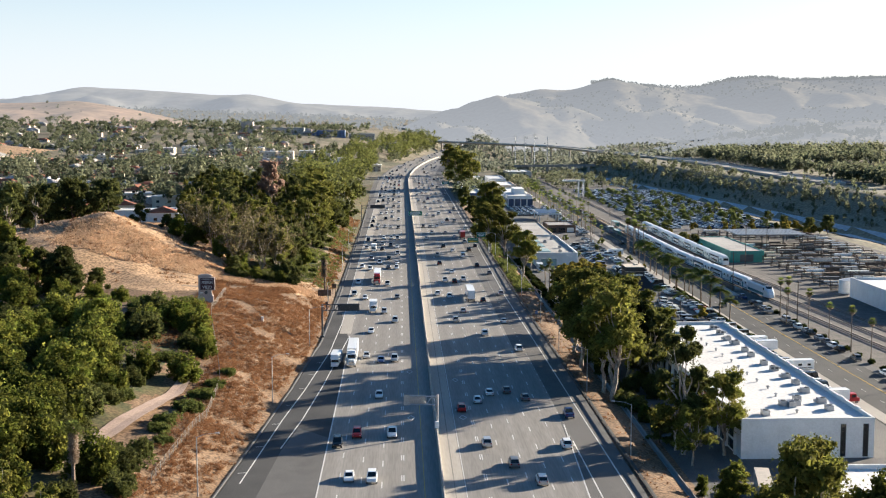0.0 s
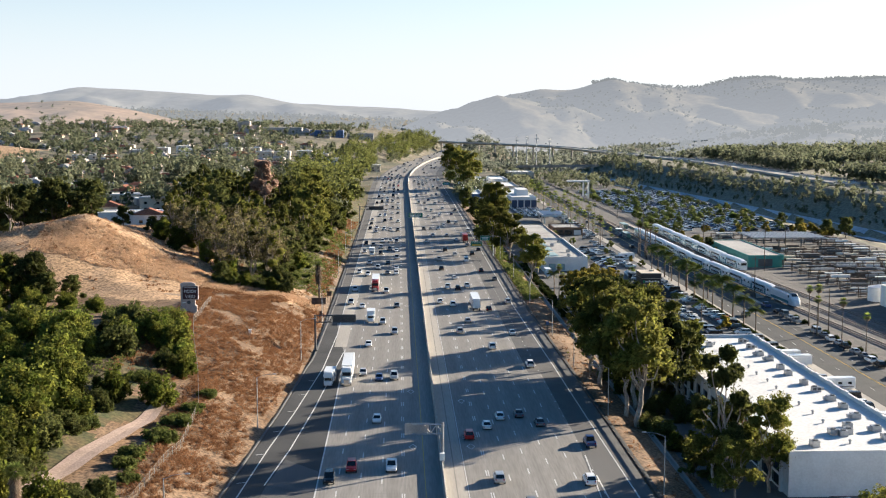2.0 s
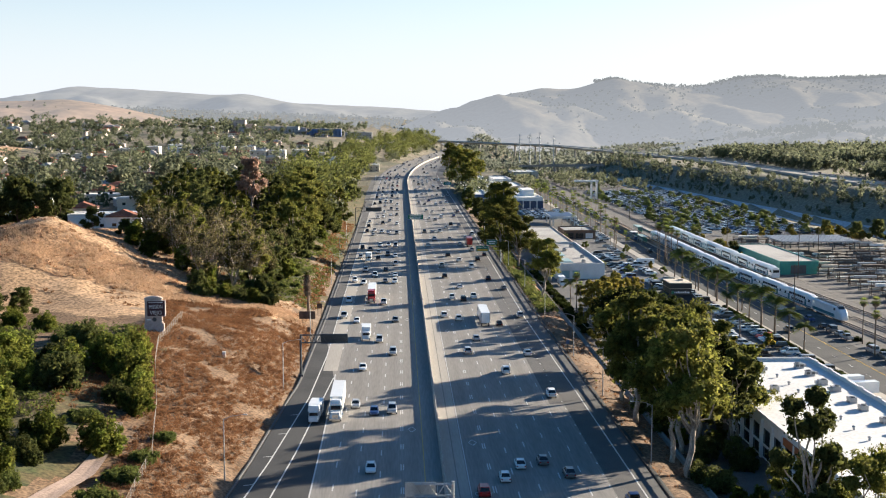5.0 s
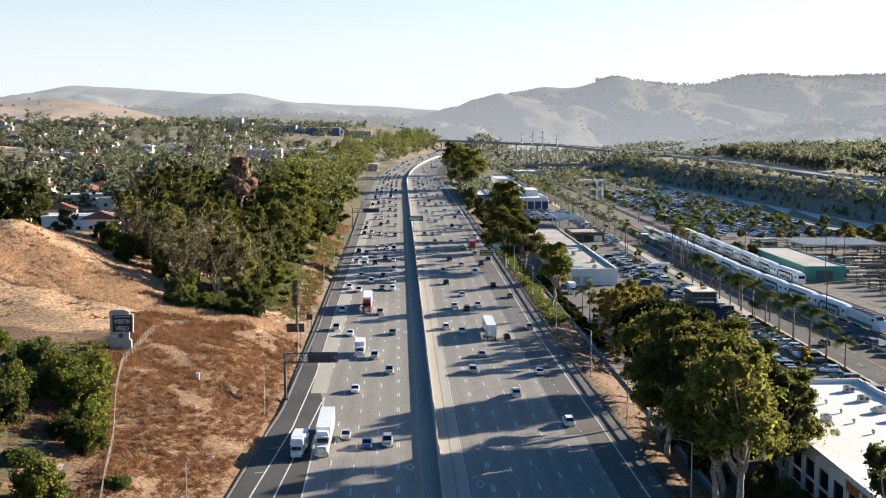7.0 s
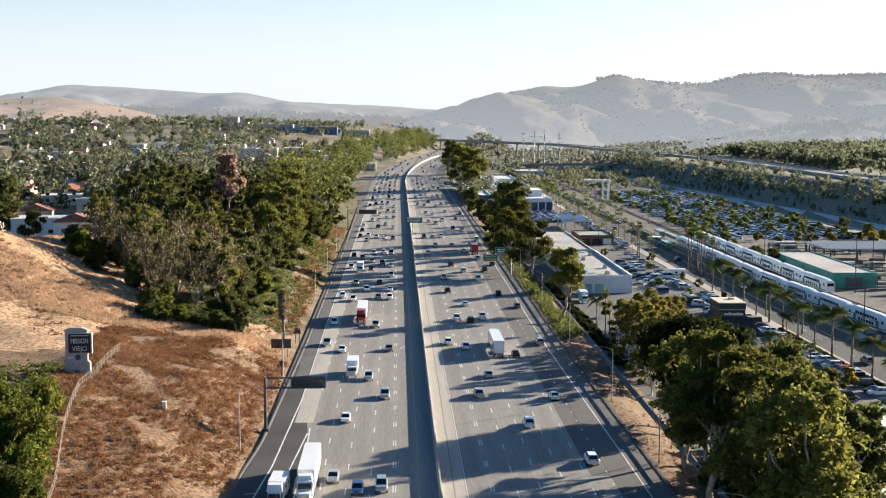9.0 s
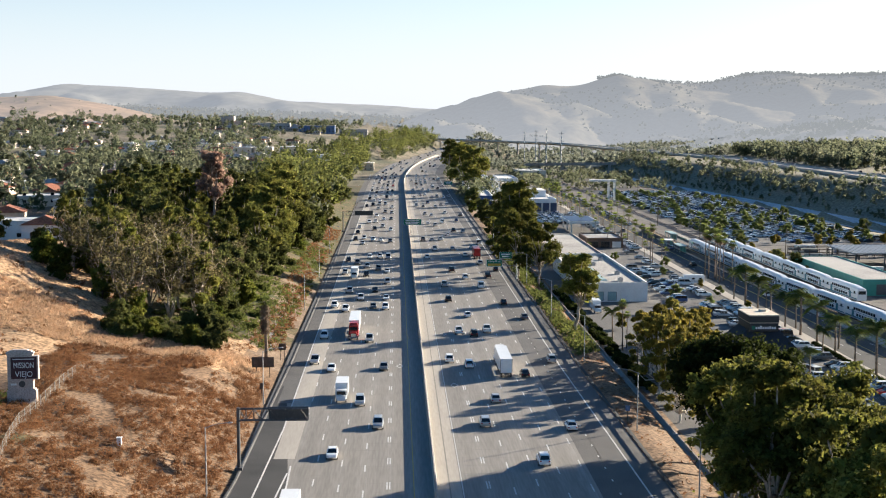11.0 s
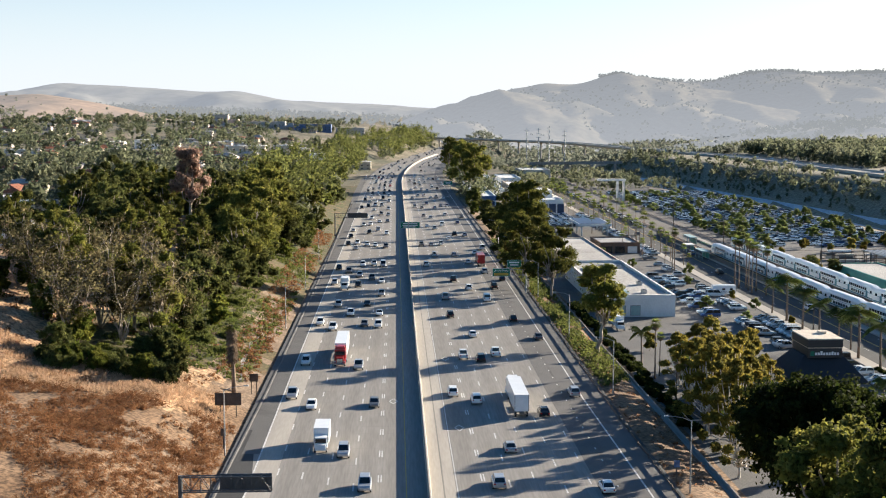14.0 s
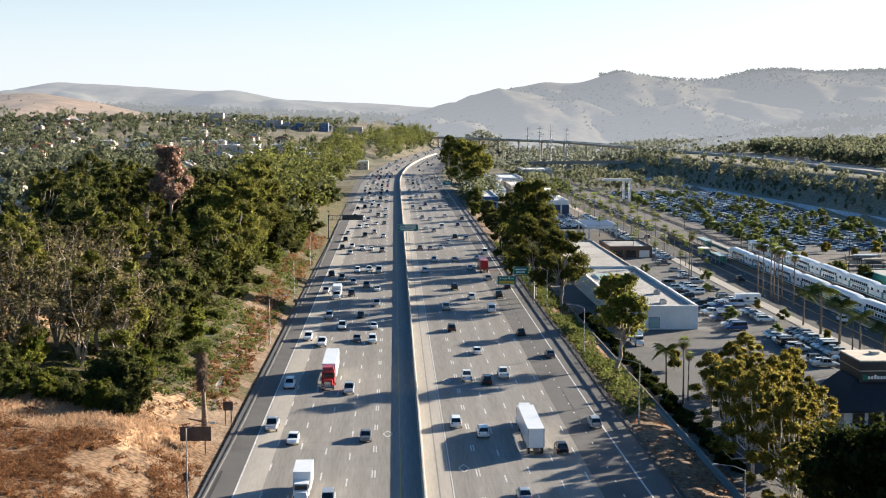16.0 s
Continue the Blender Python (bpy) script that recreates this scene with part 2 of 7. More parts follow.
M_PINK = mat("pink_concrete", (0.46, 0.335, 0.265), (0.40, 0.29, 0.225), scale=0.3, fine=0.2, fine_scale=3, rough=0.9)
M_BALLAST = mat("ballast", (0.20, 0.17, 0.145), (0.14, 0.12, 0.105), scale=0.5, fine=0.5, fine_scale=4, rough=0.95)
M_WATER = mat("channel_concrete", (0.42, 0.44, 0.47), (0.34, 0.36, 0.39), scale=0.05, fine=0.15, fine_scale=1, rough=0.7, stretch=(1, 0.2, 1))
M_YELLOW = plain("yellow_paint", (0.55, 0.36, 0.05), 0.6)
M_TRAINWHITE = plain("train_white", (0.74, 0.75, 0.75), 0.35, 0.0, 0.94)
M_TRAINTEAL = plain("train_teal", (0.03, 0.17, 0.22), 0.4)
M_TRAINBLUE = plain("train_navy", (0.02, 0.045, 0.11), 0.4)
M_WOOD = plain("pole_wood", (0.13, 0.10, 0.075), 0.9, 0, 0.7)


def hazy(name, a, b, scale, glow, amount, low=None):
    """Far hills, a backdrop at the end of the valley; added emission stands in for haze."""
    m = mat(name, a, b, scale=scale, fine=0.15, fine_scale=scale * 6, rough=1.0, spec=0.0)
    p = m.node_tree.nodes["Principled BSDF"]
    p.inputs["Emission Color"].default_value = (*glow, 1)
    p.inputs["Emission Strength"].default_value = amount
    if low:                                                 # more emission near the valley floor, imitating thicker haze
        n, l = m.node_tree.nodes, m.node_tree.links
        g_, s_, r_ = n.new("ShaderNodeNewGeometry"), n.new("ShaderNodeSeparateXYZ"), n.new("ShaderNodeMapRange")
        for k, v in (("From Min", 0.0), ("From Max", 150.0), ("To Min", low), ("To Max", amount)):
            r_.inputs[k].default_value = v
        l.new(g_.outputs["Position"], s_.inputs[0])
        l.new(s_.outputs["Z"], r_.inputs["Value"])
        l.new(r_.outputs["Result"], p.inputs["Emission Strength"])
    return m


M_HILL_FAR = hazy("hazy_far_ridge", (0.12, 0.115, 0.10), (0.09, 0.09, 0.08), 0.004, (0.66, 0.66, 0.66), 0.17)
M_HILL_RIGHT = hazy("hazy_sage_ridge", (0.10, 0.085, 0.06), (0.066, 0.062, 0.046), 0.012, (0.68, 0.675, 0.67), 0.155, 0.20)
L_HAZE = hazy("hazy_scrub_leaf", (0.05, 0.052, 0.032), (0.035, 0.04, 0.025), 0.02, (0.66, 0.66, 0.65), 0.135, 0.18)
M_HILL_BROWN = hazy("hazy_brown_hill", (0.26, 0.175, 0.12), (0.17, 0.125, 0.085), 0.008, (0.68, 0.65, 0.62), 0.09, 0.13)


# ---------------------------------------------------------------- mesh building
class Mesher:
    """Gathers vertices and faces with material slots, and makes one mesh of them."""

    def __init__(self):
        self.v, self.f, self.k = [], [], []

    def poly(self, pts, k=0):
        i = len(self.v)
        self.v += [tuple(p) for p in pts]
        self.f.append(tuple(range(i, i + len(pts))))
        self.k.append(k)

    def box(self, cx, cy, cz, sx, sy, sz, k=0, turn=0.0, top=1.0):
        """A box whose base centre is (cx, cy, cz); top: how much its upper face narrows."""
        i, c, s = len(self.v), math.cos(turn), math.sin(turn)
        for z, w in ((0, 1.0), (sz, top)):
            for dx, dy in ((-1, -1), (1, -1), (1, 1), (-1, 1)):
                x, y = dx * sx / 2 * w, dy * sy / 2 * w
                self.v.append((cx + x * c - y * s, cy + x * s + y * c, cz + z))
        for q in ((3, 2, 1, 0), (4, 5, 6, 7), (0, 1, 5, 4), (1, 2, 6, 5), (2, 3, 7, 6), (3, 0, 4, 7)):
            self.f.append(tuple(i + a for a in q))
            self.k.append(k)

    def tube(self, pts, radii, sides=6, k=0, cap=True):
        """A tapered tube along points."""
        rings = []
        for j, p in enumerate(pts):
            p = Vector(p)
            d = Vector(pts[min(j + 1, len(pts) - 1)]) - Vector(pts[max(j - 1, 0)])
            d = d.normalized() if d.length else Vector((0, 0, 1))
            a = d.orthogonal().normalized()
            b = d.cross(a)
            i = len(self.v)
            for s in range(sides):
                t = 2 * math.pi * s / sides
                self.v.append(tuple(p + (a * math.cos(t) + b * math.sin(t)) * radii[j]))
            rings.append(i)
        for r0, r1 in zip(rings, rings[1:]):
            for s in range(sides):
                s2 = (s + 1) % sides
                self.f.append((r0 + s, r0 + s2, r1 + s2, r1 + s))
                self.k.append(k)
        if cap:
            self.f.append(tuple(rings[-1] + s for s in range(sides)))
            self.k.append(k)
            self.f.append(tuple(rings[0] + s for s in reversed(range(sides))))
            self.k.append(k)

    def strip(self, profile, path, k=0, cap=True):
        """Sweeps a profile of (across, up) along points (x, y, z) on the plan."""
        rows = []
        for j, p in enumerate(path):
            a, b = path[max(j - 1, 0)], path[min(j + 1, len(path) - 1)]
            d = Vector((b[0] - a[0], b[1] - a[1], 0)).normalized()
            right = Vector((d.y, -d.x, 0))
            i = len(self.v)
            for u, w in profile:
                self.v.append((p[0] + right.x * u, p[1] + right.y * u, p[2] + w))
            rows.append(i)
        m = len(profile)
        for r0, r1 in zip(rows, rows[1:]):
            for s in range(m - 1):
                self.f.append((r0 + s, r1 + s, r1 + s + 1, r0 + s + 1))
                self.k.append(k)
        if cap and m > 2:
            self.f.append(tuple(rows[0] + s for s in range(m)))
            self.k.append(k)
            self.f.append(tuple(rows[-1] + s for s in reversed(range(m))))
            self.k.append(k)

    def mesh(self, name, mats, smooth=False):
        me = bpy.data.meshes.new(name)
        me.from_pydata(self.v, [], self.f)
        for m in mats:
            me.materials.append(m)
        if len(mats) > 1:
            me.polygons.foreach_set("material_index", self.k)
        if smooth:
            me.polygons.foreach_set("use_smooth", [True] * len(me.polygons))
        me.update()
        return me


def thing(name, label="", category="", group="", kind="", at=None):
    ob = new(name)
    ob.empty_display_size = 0.5
    if at is not None:
        ob.matrix_basis = at
    return tagged(ob, label, category, group, kind)


def part(name, src, mats, parent=None, label="", smooth=False, m=None):
    """Links a gathered mesh (or mesh data) as one object under its thing."""
    data = src.mesh(name, mats if isinstance(mats, (list, tuple)) else [mats], smooth) if isinstance(src, Mesher) else src
    ob = new(name, data)
    ob.parent = parent
    if m is not None:
        ob.matrix_basis = m
    return tagged(ob, label)


def structure(name, src, mats, label, smooth=False, kind="structure"):
    return tagged(part(name, src, mats, None, "", smooth), label, kind=kind)


# ---------------------------------------------------------------- ground
LX = np.array([-1200, -400, -185, -140, -124, -107, -92, -76, -60, -40, -23.5])
LY = np.array([100, 200, 300, 365, 396, 430, 459, 500, 600, 800, 1200, 2000, 4800])
LZ = np.array([
    [20, 10, 8, 7, 6, 6, 6, 6, 6, 4, 0],
    [20, 12, 10, 9, 8, 8, 7, 7.5, 8, 5, 0],
    [20, 14, 12, 10, 9, 9, 9, 9.5, 10, 6, 0],
    [25, 18, 16, 14, 12.5, 11, 10.5, 10.5, 10.5, 6.5, 0],
    [25, 18, 17, 17, 15.5, 13, 10.7, 10.5, 10, 6, 0],
    [25, 18, 18, 22, 23, 22.5, 18.5, 13, 8.5, 5.5, 0],
    [25, 18, 17, 22, 26.5, 28.5, 23, 15, 8.5, 5, 0],
    [25, 18, 15, 15, 17, 21, 17, 13, 9.5, 5, 0],
    [25, 18, 15, 15, 15, 15, 15, 13.5, 12, 6, 0],
    [25, 18, 18, 18, 18, 17, 15, 12.5, 10, 5, 0],
    [30, 18, 16, 15, 14, 13, 12, 10, 8, 3, 0],
    [60, 40, 34, 30, 28, 25, 22, 18, 14, 6, 0],
    [90, 60, 45, 38, 35, 30, 25, 20, 15, 5, 0],
])


def centre(y):
    """Where the freeway's median runs at y; it bends to the right far ahead."""
    y = np.asarray(y, float)
    bend = np.clip(y - 1150, 0, 730)
    return bend ** 2 / 10800 + np.clip(y - 1880, 0, None) * 0.108


def lattice(x, y):
    def soft(v, knots):
        i = np.clip(np.searchsorted(knots, v) - 1, 0, len(knots) - 2)
        t = np.clip((v - knots[i]) / (knots[i + 1] - knots[i]), 0, 1)
        return i, t * t * (3 - 2 * t) * 0.5 + t * 0.5
    i, s = soft(x, LX)
    j, t = soft(y, LY)
    a = LZ[j, i] * (1 - s) + LZ[j, i + 1] * s
    b = LZ[j + 1, i] * (1 - s) + LZ[j + 1, i + 1] * s
    return a * (1 - t) + b * t


def canal_x(y):
    return 250 - (np.asarray(y, float) - 800) * 0.09


def ground_z(x, y):
    """Height of the land; arrays or numbers."""
    x, y = np.broadcast_arrays(np.asarray(x, float), np.asarray(y, float))
    u = x - centre(y)
    flare = np.clip(330 - y, 0, 230) * 0.068
    left = lattice(np.where(u < -23.5, np.minimum(u + flare, -23.5), -23.5), y)
    waves = np.sin(x * 0.11 + y * 0.05) * np.sin(y * 0.083 - x * 0.04) * 0.7 + np.sin(x * 0.31 + 1) * np.sin(y * 0.27) * 0.25
    left = left + 17 * np.exp(-(((x + 430) / 110) ** 2 + ((y - 1250) / 90) ** 2))
    left = left + waves * np.clip((-(u + flare) - 25) / 12, 0, 1)
    left = left * (1 - np.clip((y - 900) / 150, 0, 1) * np.clip((1750 - y) / 150, 0, 1) * np.clip((u + 62) / 22, 0, 1))       # level ground under the ramp
    c = canal_x(y)
    right = np.interp(u, [42, 45, 52.5], [0, -0.3, -2.5])
    far = np.interp(x - c, [-30, -12, -8, 8, 14, 26, 56, 62, 130, 200, 1000], [-2.5, -2.5, -5.5, -5.5, -2.0, -1.0, 13, 13.5, 14, 18, 30])
    right = np.where(x > c - 30, far, right)
    gorge = np.clip((y - 1450) / 350, 0, 1) * np.clip((u - 50) / 60, 0, 1) * np.clip((700 - x) / 330, 0, 1)
    right = right * (1 - gorge) - 13 * gorge
    return np.where(u < 0, left, right) - np.where((u + flare > -25) & (u < 42.2), 0.3, 0.0)


def sheet(xs, ys, f):
    g = Mesher()
    X, Y = np.meshgrid(xs, ys)
    Z = f(X, Y)
    g.v = list(zip(X.ravel().tolist(), Y.ravel().tolist(), Z.ravel().tolist()))
    w = len(xs)
    g.f = [(j * w + i, j * w + i + 1, (j + 1) * w + i + 1, (j + 1) * w + i) for j in range(len(ys) - 1) for i in range(w - 1)]
    g.k = [0] * len(g.f)
    return g


def stops(*spans):
    out = []
    for a, b, step in spans:
        out += list(np.arange(a, b, step))
    return np.array(out + [spans[-1][1]])


xs = stops((-3000, -1000, 250), (-1000, -300, 50), (-300, -140, 8), (-140, 60, 2.0), (60, 190, 20), (190, 340, 5), (340, 1000, 40), (1000, 3200, 200))
ys = stops((-400, 100, 50), (100, 560, 2.5), (560, 900, 10), (900, 1500, 25), (1500, 4900, 120))
land = sheet(xs, ys, ground_z)
_mid = np.array([(land.v[q[0]][0] + land.v[q[2]][0], land.v[q[0]][1] + land.v[q[2]][1]) for q in land.f]) / 2
_jit = np.array([noise.noise((x * 0.09, y * 0.09, 0)) for x, y in _mid]) * 9
_x, _y = _mid[:, 0] + _jit * 0.6, _mid[:, 1] + _jit
_flare = np.clip(330 - _mid[:, 1], 0, 230) * 0.068
_kind = np.zeros(len(_mid), int)                                                   # brown scrub
_kind[(_x < -30) & (_y > 386) & (_y < 600) & ((_x < -64) | (_y > 420))] = 1                                    # dry grass of the hill
_kind[(_x < -24) & (_x > -72) & (_mid[:, 1] > 396) & (_mid[:, 1] < 401 + _jit * .3)] = 2                  # bare bench
_kind[(_mid[:, 0] + _flare < -23) & (_mid[:, 0] + _flare + _jit * 0.5 > -24.6) & (_y > 330) & (_y < 520)] = 2
_kind[(_x < -53) & (_y < 345)] = 3                                                 # green undergrowth
_kind[(_mid[:, 0] < -23) & (_x > -62) & (_y > 455) & (_mid[:, 1] < 1150)] = 3
_kind[(_mid[:, 0] < -23.4) & (_x > -33) & (_mid[:, 1] > 445) & (_mid[:, 1] < 560) & (_jit > -1.2)] = 2          # sandy bank above the shoulder
_kind[(_mid[:, 1] > 900) & ((_mid[:, 0] < -48) | (_mid[:, 0] > 0) | (_mid[:, 1] > 1150)) | (_mid[:, 0] < -180) & (_mid[:, 1] > 500)] = 4
_kind[((_mid[:, 0] + 430) / 105) ** 2 + ((_mid[:, 1] - 1230) / 100) ** 2 < 1] = 1        # bare brown knoll in the town
_kind[(_mid[:, 0] > 200) & (_mid[:, 1] > 100)] = 5                                 # weedy banks by the channel
_kind[(_mid[:, 0] > 420) & (_mid[:, 1] > 100)] = 4
_kind[(_mid[:, 0] > 53) & (_mid[:, 0] < 205) & (_mid[:, 1] > 150) & (_mid[:, 1] < 1350)] = 6         # paved and gravelled yards
land.k = _kind.tolist()
structure("ground", land, [M_GROUND, M_GRASS, M_DIRT, M_UNDER, M_FAR, M_BANK, M_YARD], "dry brown earth and grass over rolling land", smooth=True)

# ---------------------------------------------------------------- freeway
ROAD_Y = stops((60, 1350, 15), (1350, 4700, 40))


def run(x, y0, y1, step=20.0, z=0.0):
    """Points along the freeway at x from its axis."""
    ys_ = np.linspace(y0, y1, max(2, int((y1 - y0) / step) + 1))
    return [(float(x + centre(v)), float(v), z) for v in ys_]


def ribbon(x0, x1, y0, y1, z=0.0, step=20.0):
    g = Mesher()
    g.strip([(x0, 0), (x1, 0)], run(0, y0, y1, step, z), cap=False)
    return g


def slab(x0, x1, y0, y1, z=0.0, deep=0.4, step=20.0):
    g = Mesher()
    g.strip([(x0, -deep), (x0, 0), (x1, 0), (x1, -deep)], run(0, y0, y1, step, z))
    return g


freeway = thing("road", "pale grey concrete freeway with tree shadows across it", kind="structure")
part("carriageway", slab(-21.4, 2.2, -300, 4700), M_CONC, freeway, "worn grey concrete lanes")
part("carriageway", slab(9.2, 34.2, -300, 4700), M_CONC, freeway, "worn grey concrete lanes")
part("shoulder", slab(2.2, 5.2, -300, 4700, 0.0), M_CONC, freeway, "concrete inner shoulder")
part("gutter", slab(5.2, 7.0, -300, 4700, -0.01), M_CONC, freeway, "concrete strip beside the barrier")
part("shoulder", slab(7.4, 9.2, -300, 4700, 0.0), M_LIGHTCONC, freeway, "pale concrete inner shoulder")
part("shoulder", slab(34.2, 42.0, -300, 4700, 0.0), M_OLDASPHALT, freeway, "dark asphalt outer lane and shoulder")
part("shoulder", slab(-23.2, -21.4, -300, 4700, 0.0), M_OLDASPHALT, freeway, "dark asphalt outer shoulder")
part("shoulder", slab(-21.4, -18.5, 405, 960, 0.0105, .2), M_OLDASPHALT, freeway, "dark asphalt outer shoulder")
part("carriageway", slab(-18.3, -14.9, 366, 960, 0.0105, .2), M_LIGHTCONC, freeway, "paler newer concrete lane")
part("shoulder", slab(31.2, 34.3, 330, 640, 0.006, .2), M_OLDASPHALT, freeway, "dark asphalt outer lane")

ramp = Mesher()
ramp.strip([(-4.2, -.4), (-4.2, 0), (4.2, 0), (4.2, -.4)], [(x, y, -.02) for x, y in ((-21.5, 960), (-23.5, 1060), (-25, 1150), (-26, 1250), (-27, 1350), (-29, 1440), (-33, 1520), (-41, 1590), (-54, 1650))])
part("ramp", ramp, M_OLDASPHALT, freeway, "dark asphalt ramp beside the lanes")
for _side in (-3.6, 3.6):
    ramp = Mesher()
    ramp.strip([(_side - .14, 0), (_side + .14, 0)], [(x, y, .0) for x, y in ((-25, 1150), (-26, 1250), (-27, 1350), (-29, 1440), (-33, 1520), (-41, 1590))], cap=False)
    part("ramp_line", ramp, M_PAINT, freeway, "white edge line")

g = Mesher()
g.strip([(-0.3, 0), (-0.3, 0.08), (-0.14, 0.5), (-0.1, 1.45), (0.1, 1.45), (0.14, 0.5), (0.3, 0.08), (0.3, 0)], run(7.2, -300, 1900, 20))
tagged(part("median_barrier", g, M_WALLCONC), "tall pale concrete barrier between the two carriageways", kind="structure")


# ---------------------------------------------------------------- trees and scrub
class Leaves:
    """Many small leaf blades in clumps, gathered as arrays."""

    def __init__(self, seed):
        self.r = np.random.RandomState(seed)
        self.parts = []

    def clump(self, centre_, radius, count, size, outward=0.9, flat=1.0):
        r = self.r
        d = r.normal(size=(count, 3))
        d /= np.linalg.norm(d, axis=1)[:, None]
        rad = np.asarray(radius) * (r.rand(count, 1) ** 0.36)
        p = np.asarray(centre_) + d * rad * np.array([1, 1, flat])
        n = d * outward + r.normal(size=(count, 3)) * 0.45 + np.array([0, 0, 0.25])
        n /= np.linalg.norm(n, axis=1)[:, None]
        a = np.cross(n, r.normal(size=(count, 3)))
        a /= np.linalg.norm(a, axis=1)[:, None] + 1e-9
        b = np.cross(n, a)
        s = size * (0.6 + 0.8 * r.rand(count, 1))
        a, b = a * s * 0.8, b * s * 0.75
        self.parts.append(np.stack([p - a - b, p + a - b, p + b * 1.2], axis=1))

    def blades(self, base, height, spread, count, width):
        """Upright grass blades from one root."""
        r = self.r
        ang = r.rand(count) * 2 * np.pi
        lean = spread * (0.3 + r.rand(count))
        tip = np.stack([np.cos(ang) * lean, np.sin(ang) * lean, height * (0.6 + 0.6 * r.rand(count))], 1)
        side = np.stack([-np.sin(ang), np.cos(ang), np.zeros(count)], 1) * width
        o = np.asarray(base) + np.stack([np.cos(ang), np.sin(ang), np.zeros(count)], 1) * spread * 0.3
        self.parts.append(np.stack([o - side, o + side, o + tip + side * 0.4, o + tip - side * 0.4], axis=1))

    def mesh(self, name, material):
        v = np.concatenate([p.reshape(-1, 3) for p in self.parts])
        sides = np.concatenate([np.full(len(p), p.shape[1]) for p in self.parts])
        me = bpy.data.meshes.new(name)
        q = len(sides)
        me.vertices.add(len(v))
        me.vertices.foreach_set("co", v.ravel())
        me.loops.add(len(v))
        me.loops.foreach_set("vertex_index", np.arange(len(v)))
        me.polygons.add(q)
        me.polygons.foreach_set("loop_start", np.concatenate([[0], np.cumsum(sides)[:-1]]))
        me.materials.append(material)
        me.update(calc_edges=True)
        return me


def limb(g, r, a, b, ra, rb, wobble=0.35, sides=6, k=0):
    a, b = np.array(a, float), np.array(b, float)
    pts, rad = [], []
    for i in range(5):
        t = i / 4
        off = r.normal(size=3) * wobble * math.sin(math.pi * t)
        pts.append(tuple(a * (1 - t) + b * t + off))
        rad.append(ra * (1 - t) + rb * t)
    g.tube(pts, rad, sides, k)
    return pts


def tall_tree(name, label, seed, height, spread, bare, leaf, bark, lobes=9, per=58, clumps=17, size=0.25, group="", dense=1.0, category="tree", lobe=1.0):
    """A tall tree: a leaning trunk, forking limbs, and a crown of separate leafy masses. bare: share of the height without leaves."""
    r = np.random.RandomState(seed)
    t = thing(name, label, category, group)
    g, crown = Mesher(), Leaves(seed)
    fork = height * bare * 0.75
    top = np.array([r.normal() * 0.6, r.normal() * 0.6, fork])
    limb(g, r, (0, 0, -0.6), top, height * 0.021, height * 0.014, 0.25, 7)
    for i in range(lobes):
        ang = i * 2.4 + r.rand() * 0.8
        up = (i + 0.5) / lobes
        dist = spread * (0.3 + 0.75 * r.rand()) * (1.0 - 0.9 * max(0.0, up - 0.4))
        rad = spread * lobe * (0.3 + 0.26 * r.rand()) * (1.08 - 0.22 * up)
        c = np.array([math.cos(ang) * dist, math.sin(ang) * dist, height * (bare + (0.93 - bare) * up) - rad * 0.4 + r.normal() * height * 0.02])
        limb(g, r, top * (0.75 + 0.25 * r.rand()), c, height * 0.0095, height * 0.003, 0.5, 5)
        pull = np.array([.75 + .5 * r.rand(), .75 + .5 * r.rand(), .6 + .5 * r.rand()])
        for j in range(int(clumps * dense)):
            d = r.normal(size=3)
            d /= np.linalg.norm(d)
            if d[2] < -0.35:
                d[2] *= -0.6
            q = c + d * rad * (0.4 + 0.75 * r.rand()) * pull
            crown.clump(q, rad * (0.26 + 0.16 * r.rand()), per, size, flat=0.75)
        crown.clump(c, rad * 0.72, 130, size * 2.3, 0.3, .8)
        crown.clump(c, rad * 1.3, per * 2, size * 0.8, 0.2, 0.85)
    part("trunk", g, bark, t, smooth=True)
    part("crown", crown.mesh("crown", leaf), None, t)
    return t


def bush(name, label, seed, height, spread, leaf, masses=9, per=46, clumps=9, size=0.27, group="", category="shrub"):
    """A dense rounded shrub or small tree, leafy nearly to the ground, with pointed masses."""
    r = np.random.RandomState(seed)
    t = thing(name, label, category, group)
    g, crown = Mesher(), Leaves(seed)
    for i in range(masses):
        ang = i * 2.4 + r.rand()
        dist = spread * math.sqrt((i + 0.3) / masses) * 0.72
        h = height * (0.95 - 0.55 * (dist / spread) ** 1.5) * (0.8 + 0.3 * r.rand())
        c = np.array([math.cos(ang) * dist, math.sin(ang) * dist, h * 0.5])
        limb(g, r, (0, 0, -0.4), (c[0], c[1], h * 0.7), height * 0.02, height * 0.005, 0.15, 5)
        for j in range(clumps):
            d = r.normal(size=3)
            d /= np.linalg.norm(d)
            q = c + d * np.array([spread * 0.3, spread * 0.3, h * 0.46])
            q[2] = max(q[2], 0.2)
            crown.clump(q, spread * (0.13 + 0.09 * r.rand()), per, size)
        crown.clump(c, spread * 0.22, 40, size * 2.0, 0.3)
        crown.clump(c, np.array([spread * .42, spread * .42, h * .62]), per * 2, size * 0.8, 0.3)
    part("trunk", g, M_DARKBARK, t, smooth=True)
    part("crown", crown.mesh("crown", leaf), None, t)
    return t


